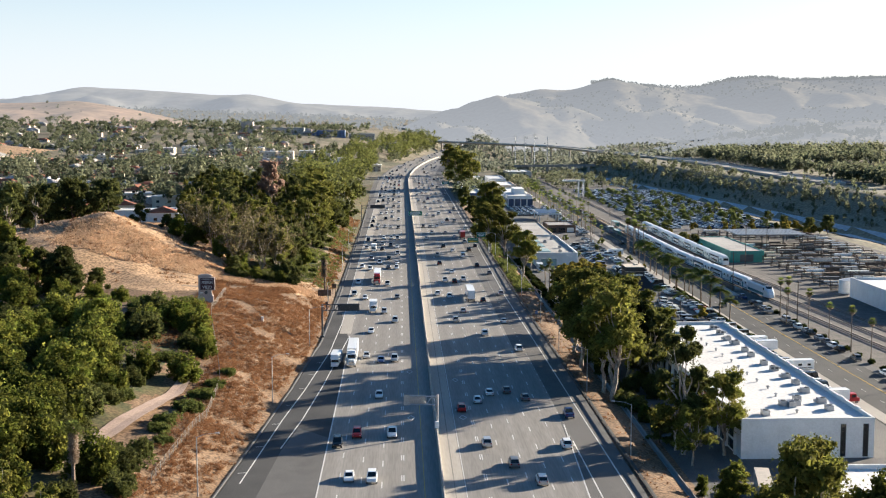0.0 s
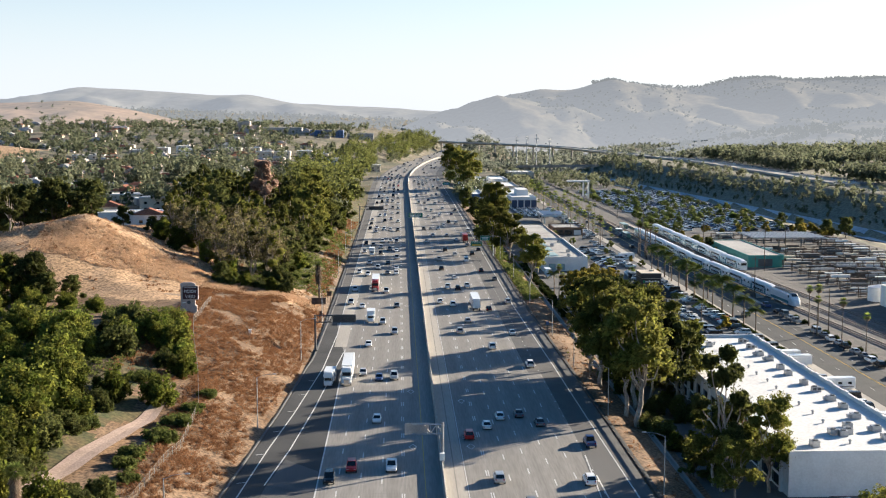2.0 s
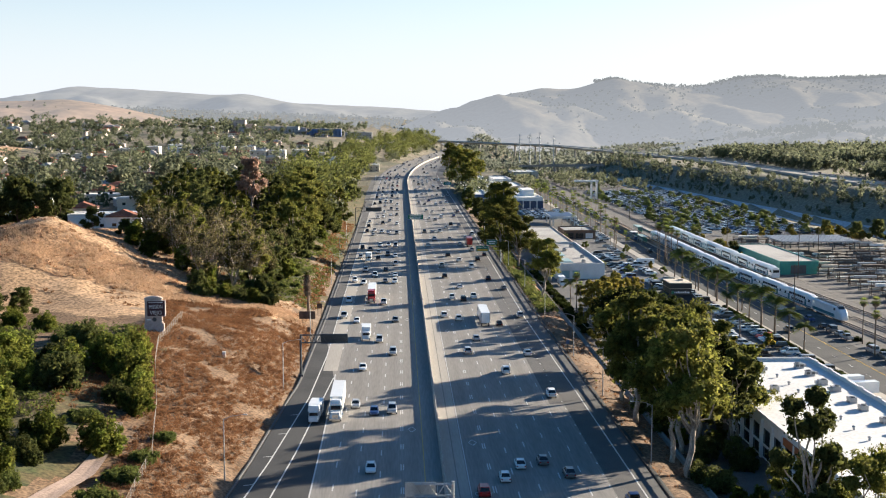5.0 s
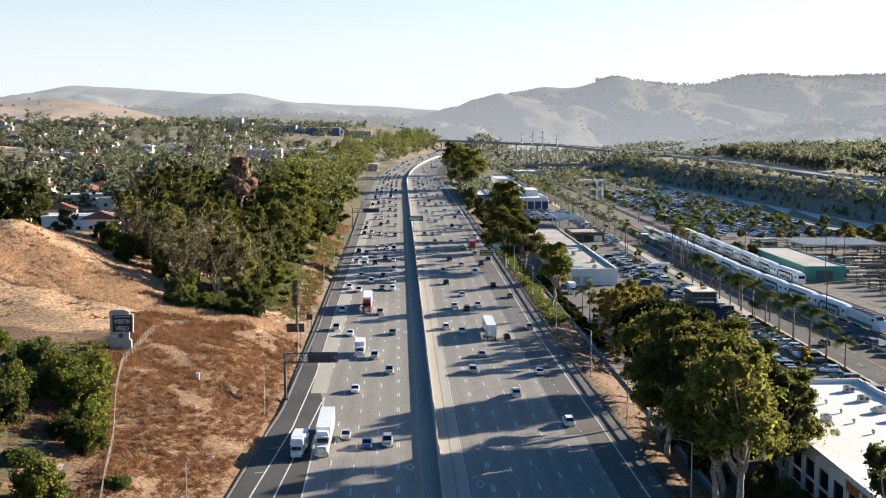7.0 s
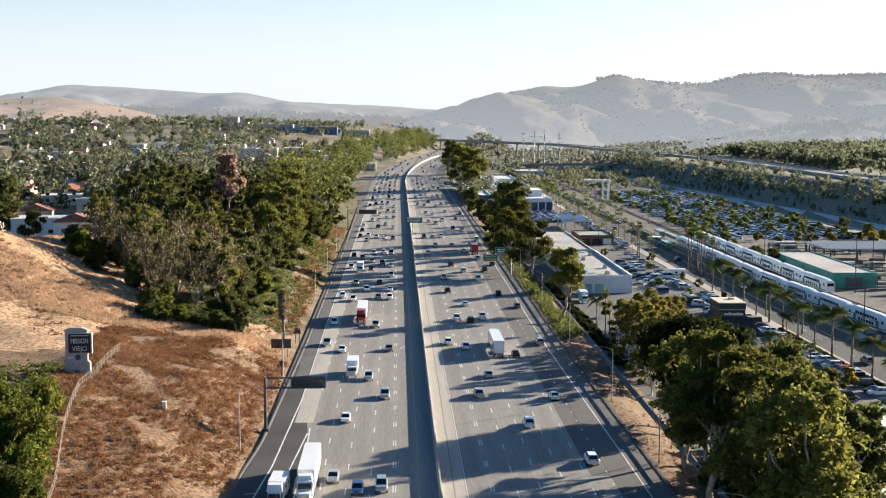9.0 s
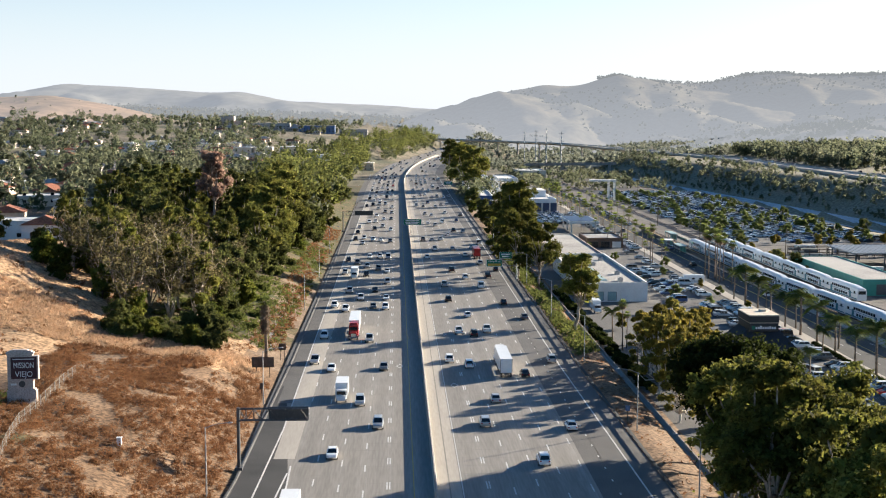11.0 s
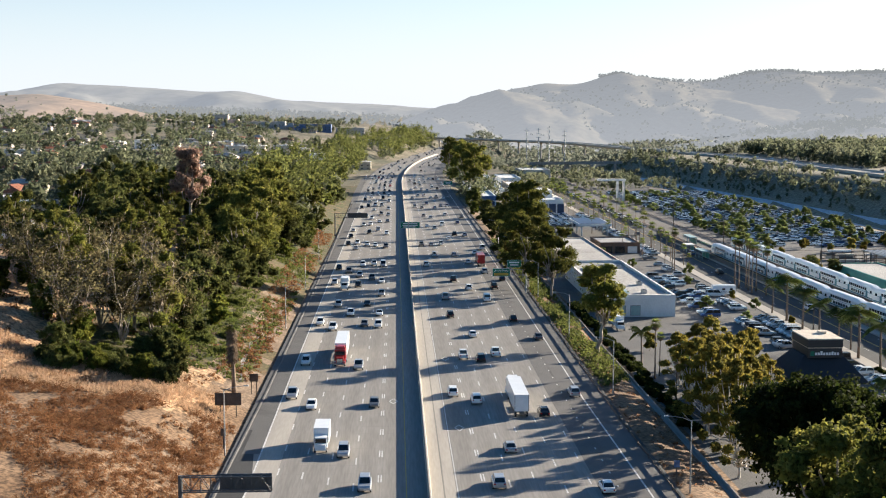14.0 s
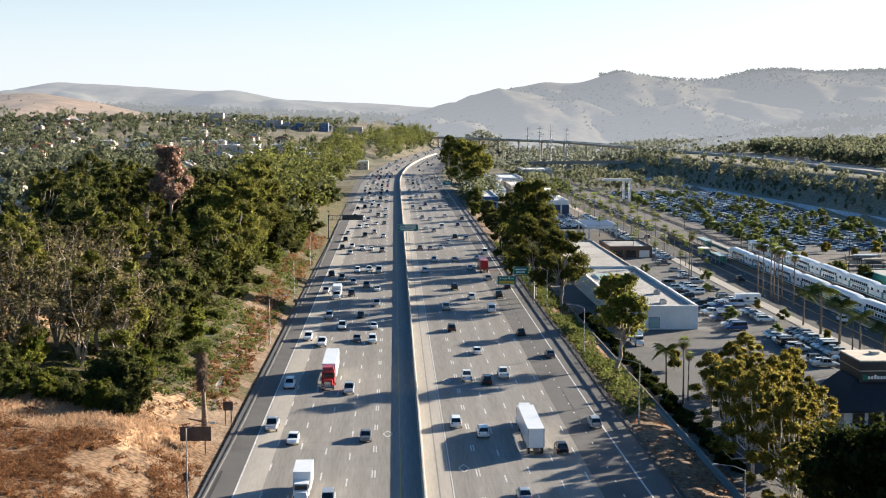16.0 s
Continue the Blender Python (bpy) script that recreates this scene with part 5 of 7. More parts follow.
part("fence", g, M_DARKSTEEL, plat, "dark low fence along the platform")
structure("island_platform", (lambda q: (q.strip([(-1.2, -.4), (-1.2, .6), (1.2, .6), (1.2, -.4)], [(136.6, float(y), RZ) for y in np.arange(560, 800, 20)]), q)[1])(Mesher()), M_LIGHTCONC, "concrete island platform between the tracks")


def coach(parent_label, m, cab=False):
    """A double-deck coach: lower body, tapered roof ends, two rows of windows, bogies."""
    t = thing("rail_coach", parent_label, "train", "commuter train", at=m)
    L, W = 25.7, 2.95
    g = Mesher()
    st = [(-L / 2, 4.2), (-L / 2 + .25, 4.4), (-L / 2 + 1.6, 4.45), (-L / 2 + 3.6, 4.8), (L / 2 - 3.6, 4.8), (L / 2 - 1.6, 4.45), (L / 2 - .25, 4.4), (L / 2, 4.2)]
    rings = []
    for y, h in st:
        i = len(g.v)
        for x, z in ((-W / 2 + .15, .55), (-W / 2, .9), (-W / 2, h - .9), (-W / 2 + .25, h - .3), (-W / 2 + .75, h), (W / 2 - .75, h), (W / 2 - .25, h - .3), (W / 2, h - .9), (W / 2, .9), (W / 2 - .15, .55)):
            g.v.append((x, y, z))
        rings.append(i)
    for a, b in zip(rings, rings[1:]):
        for s in range(10):
            s2 = (s + 1) % 10
            g.f.append((a + s, a + s2, b + s2, b + s))
            g.k.append(0)
    g.f += [tuple(rings[0] + s for s in reversed(range(10))), tuple(rings[-1] + s for s in range(10))]
    g.k += [0, 0]
    part("body", g, M_TRAINWHITE, t)
    g = Mesher()
    for sx in (-1, 1):
        g.box(sx * (W / 2 + .012), 0, .9, .02, L - .6, .3)
        g.box(sx * (W / 2 + .006), 0, 2.5, .014, L - 1.2, .12)
    part("stripe", g, M_TRAINTEAL, t, "thin teal stripes")
    win = slim("window", .03, 1.25, .78, M_GLASS)
    for sx in (-1, 1):
        for i in range(9):
            part("window", win, None, t, m=Matrix.Translation((sx * (W / 2 + .012), -6.4 + i * 1.6, 3.35)))
        for i in range(6):
            part("window", win, None, t, m=Matrix.Translation((sx * (W / 2 + .01), -4.4 + i * 1.75, 1.75)))
        for y in (-10.6, 10.6):
            part("window", win, None, t, m=Matrix.Translation((sx * (W / 2 + .012), y, 2.9)))
        for y in (-7.4, 7.4):
            part("door", slim("door", .03, 1.5, 2.0, M_TRAINTEAL), None, t, m=Matrix.Translation((sx * (W / 2 + .012), y, 2.0)))
    g = Mesher()
    for y in (-8.8, 8.8):
        g.box(0, y, .1, 2.3, 3.0, .5)
        for dy in (-.95, .95):
            for sx in (-1, 1):
                g.tube([(sx * .65, y + dy, .45), (sx * .85, y + dy, .45)], [.44, .44], 10)
    part("bogie", g, M_DARKSTEEL, t)
    if cab:
        g = Mesher()
        g.box(0, -L / 2 - .05, 2.5, 2.3, .1, 1.0)
        part("windshield", g, M_GLASS, t)
    return t


def at_track(x0, y):
    x = track_x(x0 + 1.6, y)
    slope = -math.degrees(math.atan((track_x(x0 + 1.6, y + 5) - track_x(x0 + 1.6, y - 5)) / 10))
    return pose(x, y, RZ + .4, 0, 0, slope)


for i, y in enumerate(np.arange(478.5, 690, 25.9)):
    coach("white double-deck rail coach with teal stripe at the platform", at_track(126.8, y))
for i, y in enumerate(np.arange(556, 720, 25.9)):
    coach("white double-deck rail coach with teal stripe on the far track", at_track(141.5, y), i == 0)
# locomotive at the head of the near train
loco = thing("locomotive", "white diesel locomotive with dark roof and sloping nose", "train", "commuter train", at=at_track(126.8, 454.2))
g = Mesher()
st = [(-11.2, 1.7, 1.0), (-10.6, 2.7, 1.25), (-9.0, 3.6, 1.42), (-7.4, 4.45, 1.48), (0, 4.5, 1.5), (11, 4.5, 1.5)]
rings = []
for y, h, w in st:
    i = len(g.v)
    for x, z in ((-w + .1, .6), (-w, 1.0), (-w, h - .5), (-w + .35, h), (w - .35, h), (w, h - .5), (w, 1.0), (w - .1, .6)):
        g.v.append((x, y, z))
    rings.append(i)
for a, b in zip(rings, rings[1:]):
    for s in range(8):
        s2 = (s + 1) % 8
        g.f.append((a + s, a + s2, b + s2, b + s))
        g.k.append(0)
g.f += [tuple(rings[0] + s for s in reversed(range(8))), tuple(rings[-1] + s for s in range(8))]
g.k += [0, 0]
part("body", g, M_TRAINWHITE, loco)
g = Mesher()
g.box(0, 1.5, 4.46, 2.3, 17, .12)
for y in (-4, -1, 2, 5, 8):
    g.box(0, y, 4.55, 1.6, 1.7, .3, top=.85)
part("roof_grille", g, M_DARKSTEEL, loco, "dark roof grilles and fans")
g = Mesher()
g.poly([(-1.05, -8.98, 3.64), (1.05, -8.98, 3.64), (1.1, -7.5, 4.42), (-1.1, -7.5, 4.42)])
for sx in (-1, 1):
    g.box(sx * 1.48, -6.6, 3.0, .04, 1.3, .8)
part("windshield", g, M_GLASS, loco)
g = Mesher()
for sx in (-1, 1):
    g.box(sx * 1.51, 2, 1.0, .02, 17.5, .9)
part("stripe", g, M_TRAINTEAL, loco, "teal lower stripe")
g = Mesher()
for y in (-6.5, 6.5):
    g.box(0, y, .1, 2.3, 3.6, .5)
    for dy in (-1.2, 1.2):
        for sx in (-1, 1):
            g.tube([(sx * .65, y + dy, .45), (sx * .85, y + dy, .45)], [.48, .48], 10)
part("bogie", g, M_DARKSTEEL, loco)


# --- buildings
def windows(parent, spots, w, h, mat_=None, face="y", frame_m=None):
    """Glazed openings, each with its pane and frame; spots are centres on the wall."""
    pane = slim("window", w if face == "y" else .06, .06 if face == "y" else w, h, mat_ or M_GLASS)
    g = Mesher()
    b = .09
    for dx, dz, sx, sz in ((0, h / 2 + b / 2, w + 2 * b, b), (0, -h / 2 - b / 2, w + 2 * b, b), (-w / 2 - b / 2, 0, b, h), (w / 2 + b / 2, 0, b, h)):
        if face == "y":
            g.box(dx, 0, dz - sz / 2, sx, .14, sz)
        else:
            g.box(0, dx, dz - sz / 2, .14, sx, sz)
    fr = g.mesh("frame", [frame_m or M_DARKSTEEL])
    for p in spots:
        o = part("window", pane, None, parent, m=Matrix.Translation(p))
        part("frame", fr, None, o)


def flat_building(name, label, x0, x1, y0, y1, h, wall_m, roof_m, base=RZ, parapet=.7, thick=.35):
    """Walls with a parapet round a flat roof."""
    t = thing(name, label, "building", at=Matrix.Translation((0, 0, 0)))
    for nm, bx in (("wall", (x0, x1, y0, y0 + thick)), ("wall", (x0, x1, y1 - thick, y1)), ("wall", (x0, x0 + thick, y0 + thick, y1 - thick)), ("wall", (x1 - thick, x1, y0 + thick, y1 - thick))):
        g = Mesher()
        g.box((bx[0] + bx[1]) / 2, (bx[2] + bx[3]) / 2, base - .5, bx[1] - bx[0], bx[3] - bx[2], h + parapet + .5)
        g.box((bx[0] + bx[1]) / 2, (bx[2] + bx[3]) / 2, base + h + parapet, bx[1] - bx[0] + .12, bx[3] - bx[2] + .12, .1)
        part(nm, g, wall_m, t)
    g = Mesher()
    g.box((x0 + x1) / 2, (y0 + y1) / 2, base + h - .3, x1 - x0 - 2 * thick, y1 - y0 - 2 * thick, .3)
    part("roof", g, roof_m, t)
    return t


def rooftop_unit(m, big=True):
    """An air-conditioning unit on a kerb: housing, fan ring, duct."""
    key = "unit" if big else "vent"
    if key in _protos:
        return copy_thing(_protos[key], m)
    t = thing("rooftop_unit" if big else "roof_vent", "grey metal air-conditioning unit on a white roof" if big else "small round metal vent on a white roof", "air conditioner" if big else "vent", "rooftop units", at=m)
    g = Mesher()
    if big:
        g.box(0, 0, 0, 1.9, 1.5, .25)
        g.box(0, 0, .25, 1.8, 1.4, .85)
        g.box(1.25, .1, .3, .75, .8, .55)
        part("housing", g, M_STEEL, t)
        g = Mesher()
        g.tube([(-.3, 0, 1.1), (-.3, 0, 1.25)], [.5, .5], 10)
        g.box(.5, -.71, .4, .7, .03, .5)
        g.box(-.5, -.71, .4, .7, .03, .5)
        part("fan", g, M_DARKSTEEL, t)
    else:
        g.tube([(0, 0, 0), (0, 0, .55)], [.22, .22], 8)
        part("pipe", g, M_STEEL, t)
        g = Mesher()
        g.tube([(0, 0, .5), (0, 0, .62), (0, 0, .8)], [.34, .4, .15], 9)
        part("cap", g, M_STEEL, t)
    _protos[key] = t
    return t


wh = flat_building("warehouse", "long white warehouse with flat white roof and dark side windows", 66.5, 93, 236.5, 351, 7.3, M_WHITEWALL, M_WHITEROOF)
windows(wh, [(66.48, 243 + i * 6.4, RZ + 4.3) for i in range(17)], 4.4, 2.6, face="x")
windows(wh, [(66.48, 243 + i * 6.4, RZ + 1.4) for i in range(17)], 4.4, 1.7, face="x")
for i in range(18):
    part("pilaster", slim("pilaster", .5, .9, 7.2, M_WHITEWALL), None, wh, m=Matrix.Translation((66.3, 239.8 + i * 6.4, RZ + 3.6)))
g = Mesher()
g.box(66.2, 268, RZ + 5.9, .25, 32, 1.3)
part("fascia", g, M_ORANGE, wh, "rust-coloured fascia band")
windows(wh, [(86.8, 236.46, RZ + 3.6), (91.3, 236.46, RZ + 3.6)], .9, 6.4, face="y")
g = Mesher()
g.box(70.1, 236.35, RZ, 7.2, .35, 8.15)
part("wall", g, M_WHITEWALL, wh, "raised white end bay")
for i in range(13):
    rooftop_unit(pose(87.6 + random.uniform(-.6, .6), 246 + i * 8.0 + random.uniform(-1.5, 1.5), RZ + 7.3, 0, 0, random.choice([0, 90, 180])))
for x, y in ((80.5, 249.5), (79.0, 250.5), (82, 251), (83.4, 255), (73, 242.5), (75.5, 320), (78, 338)):
    rooftop_unit(pose(x, y, RZ + 7.3, 0, 0, 90))
for i in range(14):
    rooftop_unit(pose(80.2 + random.uniform(-.5, .5), 244 + i * 7.4, RZ + 7.3), False)
_scupper = slim("scupper", .5, 2.2, .35, M_WHITEWALL)
for i in range(12):
    part("scupper", _scupper, None, wh, m=Matrix.Translation((92.85, 245 + i * 9.2, RZ + 8.1)))

wh2 = flat_building("warehouse", "low white building with a white roof beside a yard", 71, 97, 150, 211, 5.3, M_WHITEWALL, M_WHITEROOF)
windows(wh2, [(70.98, 186 + i * 5, RZ + 2.4) for i in range(4)], 2.4, 3.4, M_BROWN, face="x")
sh = thing("shipping_container", "pale tan trailer parked beside the warehouse", "container", at=pose(64.5, 214, RZ, 0, 0, -12))
g = Mesher()
g.box(0, 0, .4, 2.6, 12, 2.7)
for i in range(20):
    for sx in (-1, 1):
        g.box(sx * 1.32, -5.7 + i * .6, .45, .06, .25, 2.55)
part("body", g, plain("tan_container", (0.52, 0.46, 0.39), 0.7), sh)
g = Mesher()
for y in (-4, 4):
    g.box(0, y, 0, 2.2, .5, .4)
part("support", g, M_DARKSTEEL, sh)

# rental office: a navy hip roof with a tower box
ro = thing("rental_office", "dark navy hip-roofed office with a boxy lettered tower", "building", at=Matrix.Translation((86.0, 455.5, RZ)))
g = Mesher()
g.box(0, 0, -.3, 13, 13, 3.7)
part("wall", g, M_WHITEWALL, ro)
windows(ro, [(-4 + i * 2.7, -6.5, 1.8) for i in range(4)], 1.9, 2.2)
windows(ro, [(6.5, -4 + i * 2.7, 1.5) for i in range(4)], 1.9, 1.9, face="x")
g = Mesher()
g.box(0, 0, 3.3, 15.6, 15.6, .3)
g.box(0, 0, 3.6, 15.4, 15.4, 4.6, top=.5)
part("roof", g, M_NAVY, ro)
g = Mesher()
g.box(0, 0, 7.9, 6.7, 9.6, 1.9)
g.box(0, 0, 9.95, 6.9, 9.8, 1.5)
part("tower", g, plain("black_band", (0.02, 0.021, 0.024), 0.5), ro)
g = Mesher()
g.box(0, 0, 11.45, 7.0, 9.9, .25)
g.box(1.2, 1, 11.7, 1.4, 1.4, .5)
part("tower_roof", g, M_CREAM, ro, "tan tower roof")
g = Mesher()
g.box(0, 0, 9.8, 6.8, 9.7, .15)
part("tower_trim", g, M_CREAM, ro)
g = Mesher()
g.box(-2.5, -4.83, 8.3, .75, .06, .9)
part("sign_mark", g, M_GREEN, ro, "green square sign mark")
g = Mesher()
for i, h in enumerate((.6, .6, .9, .6, .6, .6, .8, .6, .6)):
    g.box(-1.8 + i * .54, -4.84, 8.45, .4, .06, h * .85)
part("sign_mark", g, M_MARK, ro, "white sign bars")

# dealers and low buildings north of the office
d1 = flat_building("showroom", "low white showroom with pale flat roof and parapet", 60, 79, 549.5, 632, 5.3, M_WHITEWALL, M_GREYROOF, thick=.5)
windows(d1, [(64 + i * 4, 549.46, RZ + 1.8) for i in range(2)], 2.6, 2.6, M_TEALPALE)
windows(d1, [(79.03, 560 + i * 8, RZ + 2.2) for i in range(9)], 3.6, 2.2, face="x")
for i in range(3):
    g = Mesher()
    g.box(65.5, 565 + i * 22, RZ + 5.3, 5.5, 14, .45, top=.8)
    part("skylight", g, M_TEALPALE, d1)
for x, y in ((72, 558), (74, 575), (70, 600), (75, 615)):
    rooftop_unit(pose(x, y, RZ + 5.3, 0, 0, 90))
d2 = flat_building("workshop", "low cream workshop with a grey flat roof", 62, 80, 640, 722, 4.6, M_CREAM, M_GREYROOF, parapet=.3)
windows(d2, [(66 + i * 4, 639.96, RZ + 2) for i in range(3)], 2.8, 2.4)
d3 = flat_building("service_building", "low building with a brown fascia and open bays", 84, 100, 706, 731, 4.0, M_BROWN, M_GREYROOF, parapet=.4)
windows(d3, [(87, 705.95, RZ + 1.6), (92, 705.95, RZ + 1.6)], 3.8, 2.6)
windows(d3, [(97, 705.95, RZ + 1.6)], 3.8, 2.6, M_WHITEWALL)
cn = thing("service_canopy", "blue and white drive-through canopy on posts with parked cars", "canopy", at=Matrix.Translation((0, 0, 0)))
g = Mesher()
g.box(93.5, 794, RZ + 4.6, 15, 34, 1.1)
part("fascia", g, M_WHITEWALL, cn)
g = Mesher()
g.box(93.5, 794, RZ + 5.7, 13.5, 32, .12)
part("roof", g, M_TRAINBLUE, cn, "dark blue solar roof")
for x in (87.5, 99.5):
    for y in (779, 794, 809):
        part("post", slim("post", .6, .6, 4.6, M_WHITEWALL), None, cn, m=Matrix.Translation((x, y, RZ + 2.3)))
d4 = flat_building("showroom", "white two-storey showroom with tall glazed front", 78.5, 96, 904, 1005, 7.6, M_WHITEWALL, M_WHITEROOF)
windows(d4, [(80.6 + i * 4.6, 903.9, RZ + 3.4) for i in range(4)], 3.6, 5.0, M_TRAINBLUE)
windows(d4, [(78.45, 912 + i * 10, RZ + 3.4) for i in range(9)], 5, 4, M_TRAINBLUE, face="x")
g = Mesher()
g.box(89, 945, RZ + 7.6, 8, 26, 4.2)
part("penthouse", g, M_WHITEWALL, d4)
d5 = flat_building("showroom", "white-roofed showroom with a blue end fascia", 50.5, 61.5, 943, 1105, 7.2, M_WHITEWALL, M_WHITEROOF)
g = Mesher()
g.box(56, 942.8, RZ + 5.4, 11.2, .3, 2.4)
part("fascia", g, M_BLUE, d5, "blue fascia band")
g = Mesher()
g.box(56, 1105.2, RZ + 5.4, 11.2, .4, 3.2)
part("fascia", g, M_BLUE, d5, "blue fascia band")
windows(d5, [(53.3 + i * 5.2, 942.9, RZ + 2.6) for i in range(2)], 4.2, 4.2, M_TRAINBLUE)
for x0, x1, y0, y1, h, w in ((64, 74, 1030, 1100, 6, M_WHITEWALL), (80, 98, 1050, 1120, 7, M_CREAM), (62, 76, 1150, 1230, 7, M_WHITEWALL), (84, 100, 1180, 1240, 6, M_WHITEWALL), (110, 135, 1280, 1330, 8, M_CREAM)):
    b = flat_building("showroom", "distant low white commercial building", x0, x1, y0, y1, h, w, M_WHITEROOF)
    windows(b, [(x0 + 2.5 + i * 4, y0 - .04, RZ + 2.5) for i in range(int((x1 - x0) // 4))], 2.8, 3.0, M_TRAINBLUE)

# station shelter and kiosks
for x, y, w, d, m_ in ((121.2, 690, 3.2, 12, M_TEALPALE), (121.0, 712, 3.6, 6, M_WHITEWALL), (129.5, 745, 3, 14, M_TEALPALE)):
    s = thing("station_shelter", "pale green station shelter with flat roof and posts", "shelter", "station shelters", at=Matrix.Translation((x, y, RZ)))
    g = Mesher()
    g.box(0, 0, 2.9, w, d, .35)
    part("roof", g, m_, s)
    for dx in (-1, 1):
        for dy in (-1, 0, 1):
            part("post", slim("post", .18, .18, 2.9, M_TEALPALE), None, s, m=Matrix.Translation((dx * w * .4, dy * d * .45, 1.45)))
    g = Mesher()
    g.box(w * .42, 0, .2, .1, d * .9, 2.2)
    part("back_panel", g, M_TEAL, s)
gantry_tower = thing("lift_tower", "white steel footbridge tower at the station", "tower", at=Matrix.Translation((147, 1010, RZ)))
for dx in (-2, 2):
    for dy in (-2, 2):
        part("post", slim("post", .8, .8, 14, M_WHITEWALL), None, gantry_tower, m=Matrix.Translation((dx, dy, 7)))
g = Mesher()
g.box(-6, 0, 13.2, 18, 4.6, 1.2)
part("deck", g, M_WHITEWALL, gantry_tower)

# storage yard: green-sided shed, open canopy, racks
gs = flat_building("shed", "long shed with green side wall and pale flat roof", 150.5, 166, 560, 628, 5.0, M_TEAL, M_GREYROOF, parapet=.2)
windows(gs, [(158, 559.96, RZ + 2)], 6, 3.2, M_DARKSTEEL)
yc = thing("yard_canopy", "open steel canopy with pale metal roof in the yard", "canopy", at=Matrix.Translation((0, 0, 0)))
g = Mesher()
g.box(191, 645, RZ + 5.6, 36, 30, .5)
part("roof", g, M_STEEL, yc)
for i in range(18):
    part("roof_rib", slim("roof_rib", .2, 30, .12, M_STEEL), None, yc, m=Matrix.Translation((174 + i * 2, 645, RZ + 6.2)))
for x in (175, 186, 197, 207):
    for y in (632, 658):
        part("post", slim("post", .4, .4, 5.6, M_DARKSTEEL), None, yc, m=Matrix.Translation((x, y, RZ + 2.8)))
wb = flat_building("warehouse", "white concrete warehouse beside the railway", 166.5, 215, 400, 452, 6.5, M_WHITEWALL, M_WHITEROOF)
tank = thing("storage_tank", "white cylindrical storage tank", "tank", at=Matrix.Translation((170, 462, RZ)))
g = Mesher()
g.tube([(0, 0, 0), (0, 0, 5), (0, 0, 5.8)], [4, 4, .4], 24)
part("shell", g, M_WHITEWALL, tank, smooth=False)
rr = random.Random(5)
for i in range(20):
    for j in range(4):
        x, y = 171 + j * 15.5 + rr.uniform(-1, 1), 468 + i * 11.2 + rr.uniform(-1, 1)
        if 170 < x < 212 and 622 < y < 668 or x < 216 and y < 462 or x > 232:
            continue
        t = thing("storage_rack", "steel rack stacked with timber and pipes", "rack", "yard racks", at=pose(x, y, RZ + .03))
        g = Mesher()
        for dx in (-6, -2, 2, 6):
            for dy in (-.8, .8):
                g.box(dx, dy, 0, .22, .22, 3.4)
        for z in (.4, 1.7, 3.0):
            g.box(0, -.8, z, 12.4, .12, .16)
            g.box(0, .8, z, 12.4, .12, .16)
        part("frame", g, M_RUSTSTEEL, t)
        for z in (.56, 1.86, 3.16):
            g = Mesher()
            g.box(rr.uniform(-2, 2), rr.uniform(-.1, .1), z, rr.uniform(5, 9), rr.uniform(1.2, 1.7), rr.uniform(.3, 1.1))
            if g.v:
                part("load", g, rr.choice([M_STEEL, M_CREAM, M_DARKSTEEL, M_RUSTSTEEL, M_WHITEWALL]), t)


# --- parked vehicles
def parked(spots, group, seed, lamps=False, where="in a parking lot", kinds=(5, 5, 2, 1), z=RZ + .05):
    r = random.Random(seed)
    for x, y, turn in spots:
        shape = r.choices(["sedan", "suv", "pickup", "van"], kinds)[0]
        colour = r.choices(["white", "silver", "grey", "black", "red", "blue", "tan"], [8, 5, 3, 3.5, .2, .8, .5])[0]
        car(shape, colour, pose(x + r.uniform(-.3, .3), y + r.uniform(-.2, .2), z, 0, 0, turn + r.uniform(-3, 3)), group, lamps, where)


def row(x, y0, y1, step, turn, fill, seed):
    r = random.Random(seed)
    return [(x, y, turn) for y in np.arange(y0, y1, step) if r.random() < fill]


parked(row(101.5, 448, 545, 2.9, 90, .75, 1) + row(95, 470, 545, 2.9, -90, .55, 2), "cars in the office lot", 1)
parked(row(88.5, 548, 640, 3.0, 90, .55, 3) + row(99.5, 560, 690, 3.0, -90, .5, 4) + row(93.5, 570, 640, 3.4, 90, .35, 8), "cars in the office lot", 2)
parked(row(102.5, 378, 446, 2.9, 90, .8, 5) + row(94, 385, 440, 2.9, -90, .7, 6) + row(86, 385, 432, 3.0, 90, .65, 7) + row(72, 392, 440, 3.1, -90, .5, 12), "cars in the office lot", 3)
parked(row(103, 296, 372, 3.0, 90, .6, 9), "cars beside the warehouse", 4, kinds=(4, 4, 2, 3))
parked(row(125.4, 250, 450, 6.4, 0, .85, 10), "cars along the street", 5, where="parked along the street")
parked([(86, 466, 90), (90, 478, 80), (76, 470, 100), (100, 432, 0), (94, 440, 10)], "cars in the office lot", 32)
parked([(x, y, 0) for x, y in ((113, 430), (115, 640), (119.5, 700), (119.5, 560), (113.2, 780))], "cars on the street", 33, where="driving on the street")
_r = random.Random(100)
car_stuff("parked_cars", "rows of parked cars filling the station lot", [(157 + k * 9.5 + side + _r.uniform(-.3, .3), y, RZ + .05, turn) for k in range(8) for side, turn in ((-2.5, 90), (2.5, -90)) for y in np.arange(728, 1100, 2.8) if _r.random() < .46], 101)
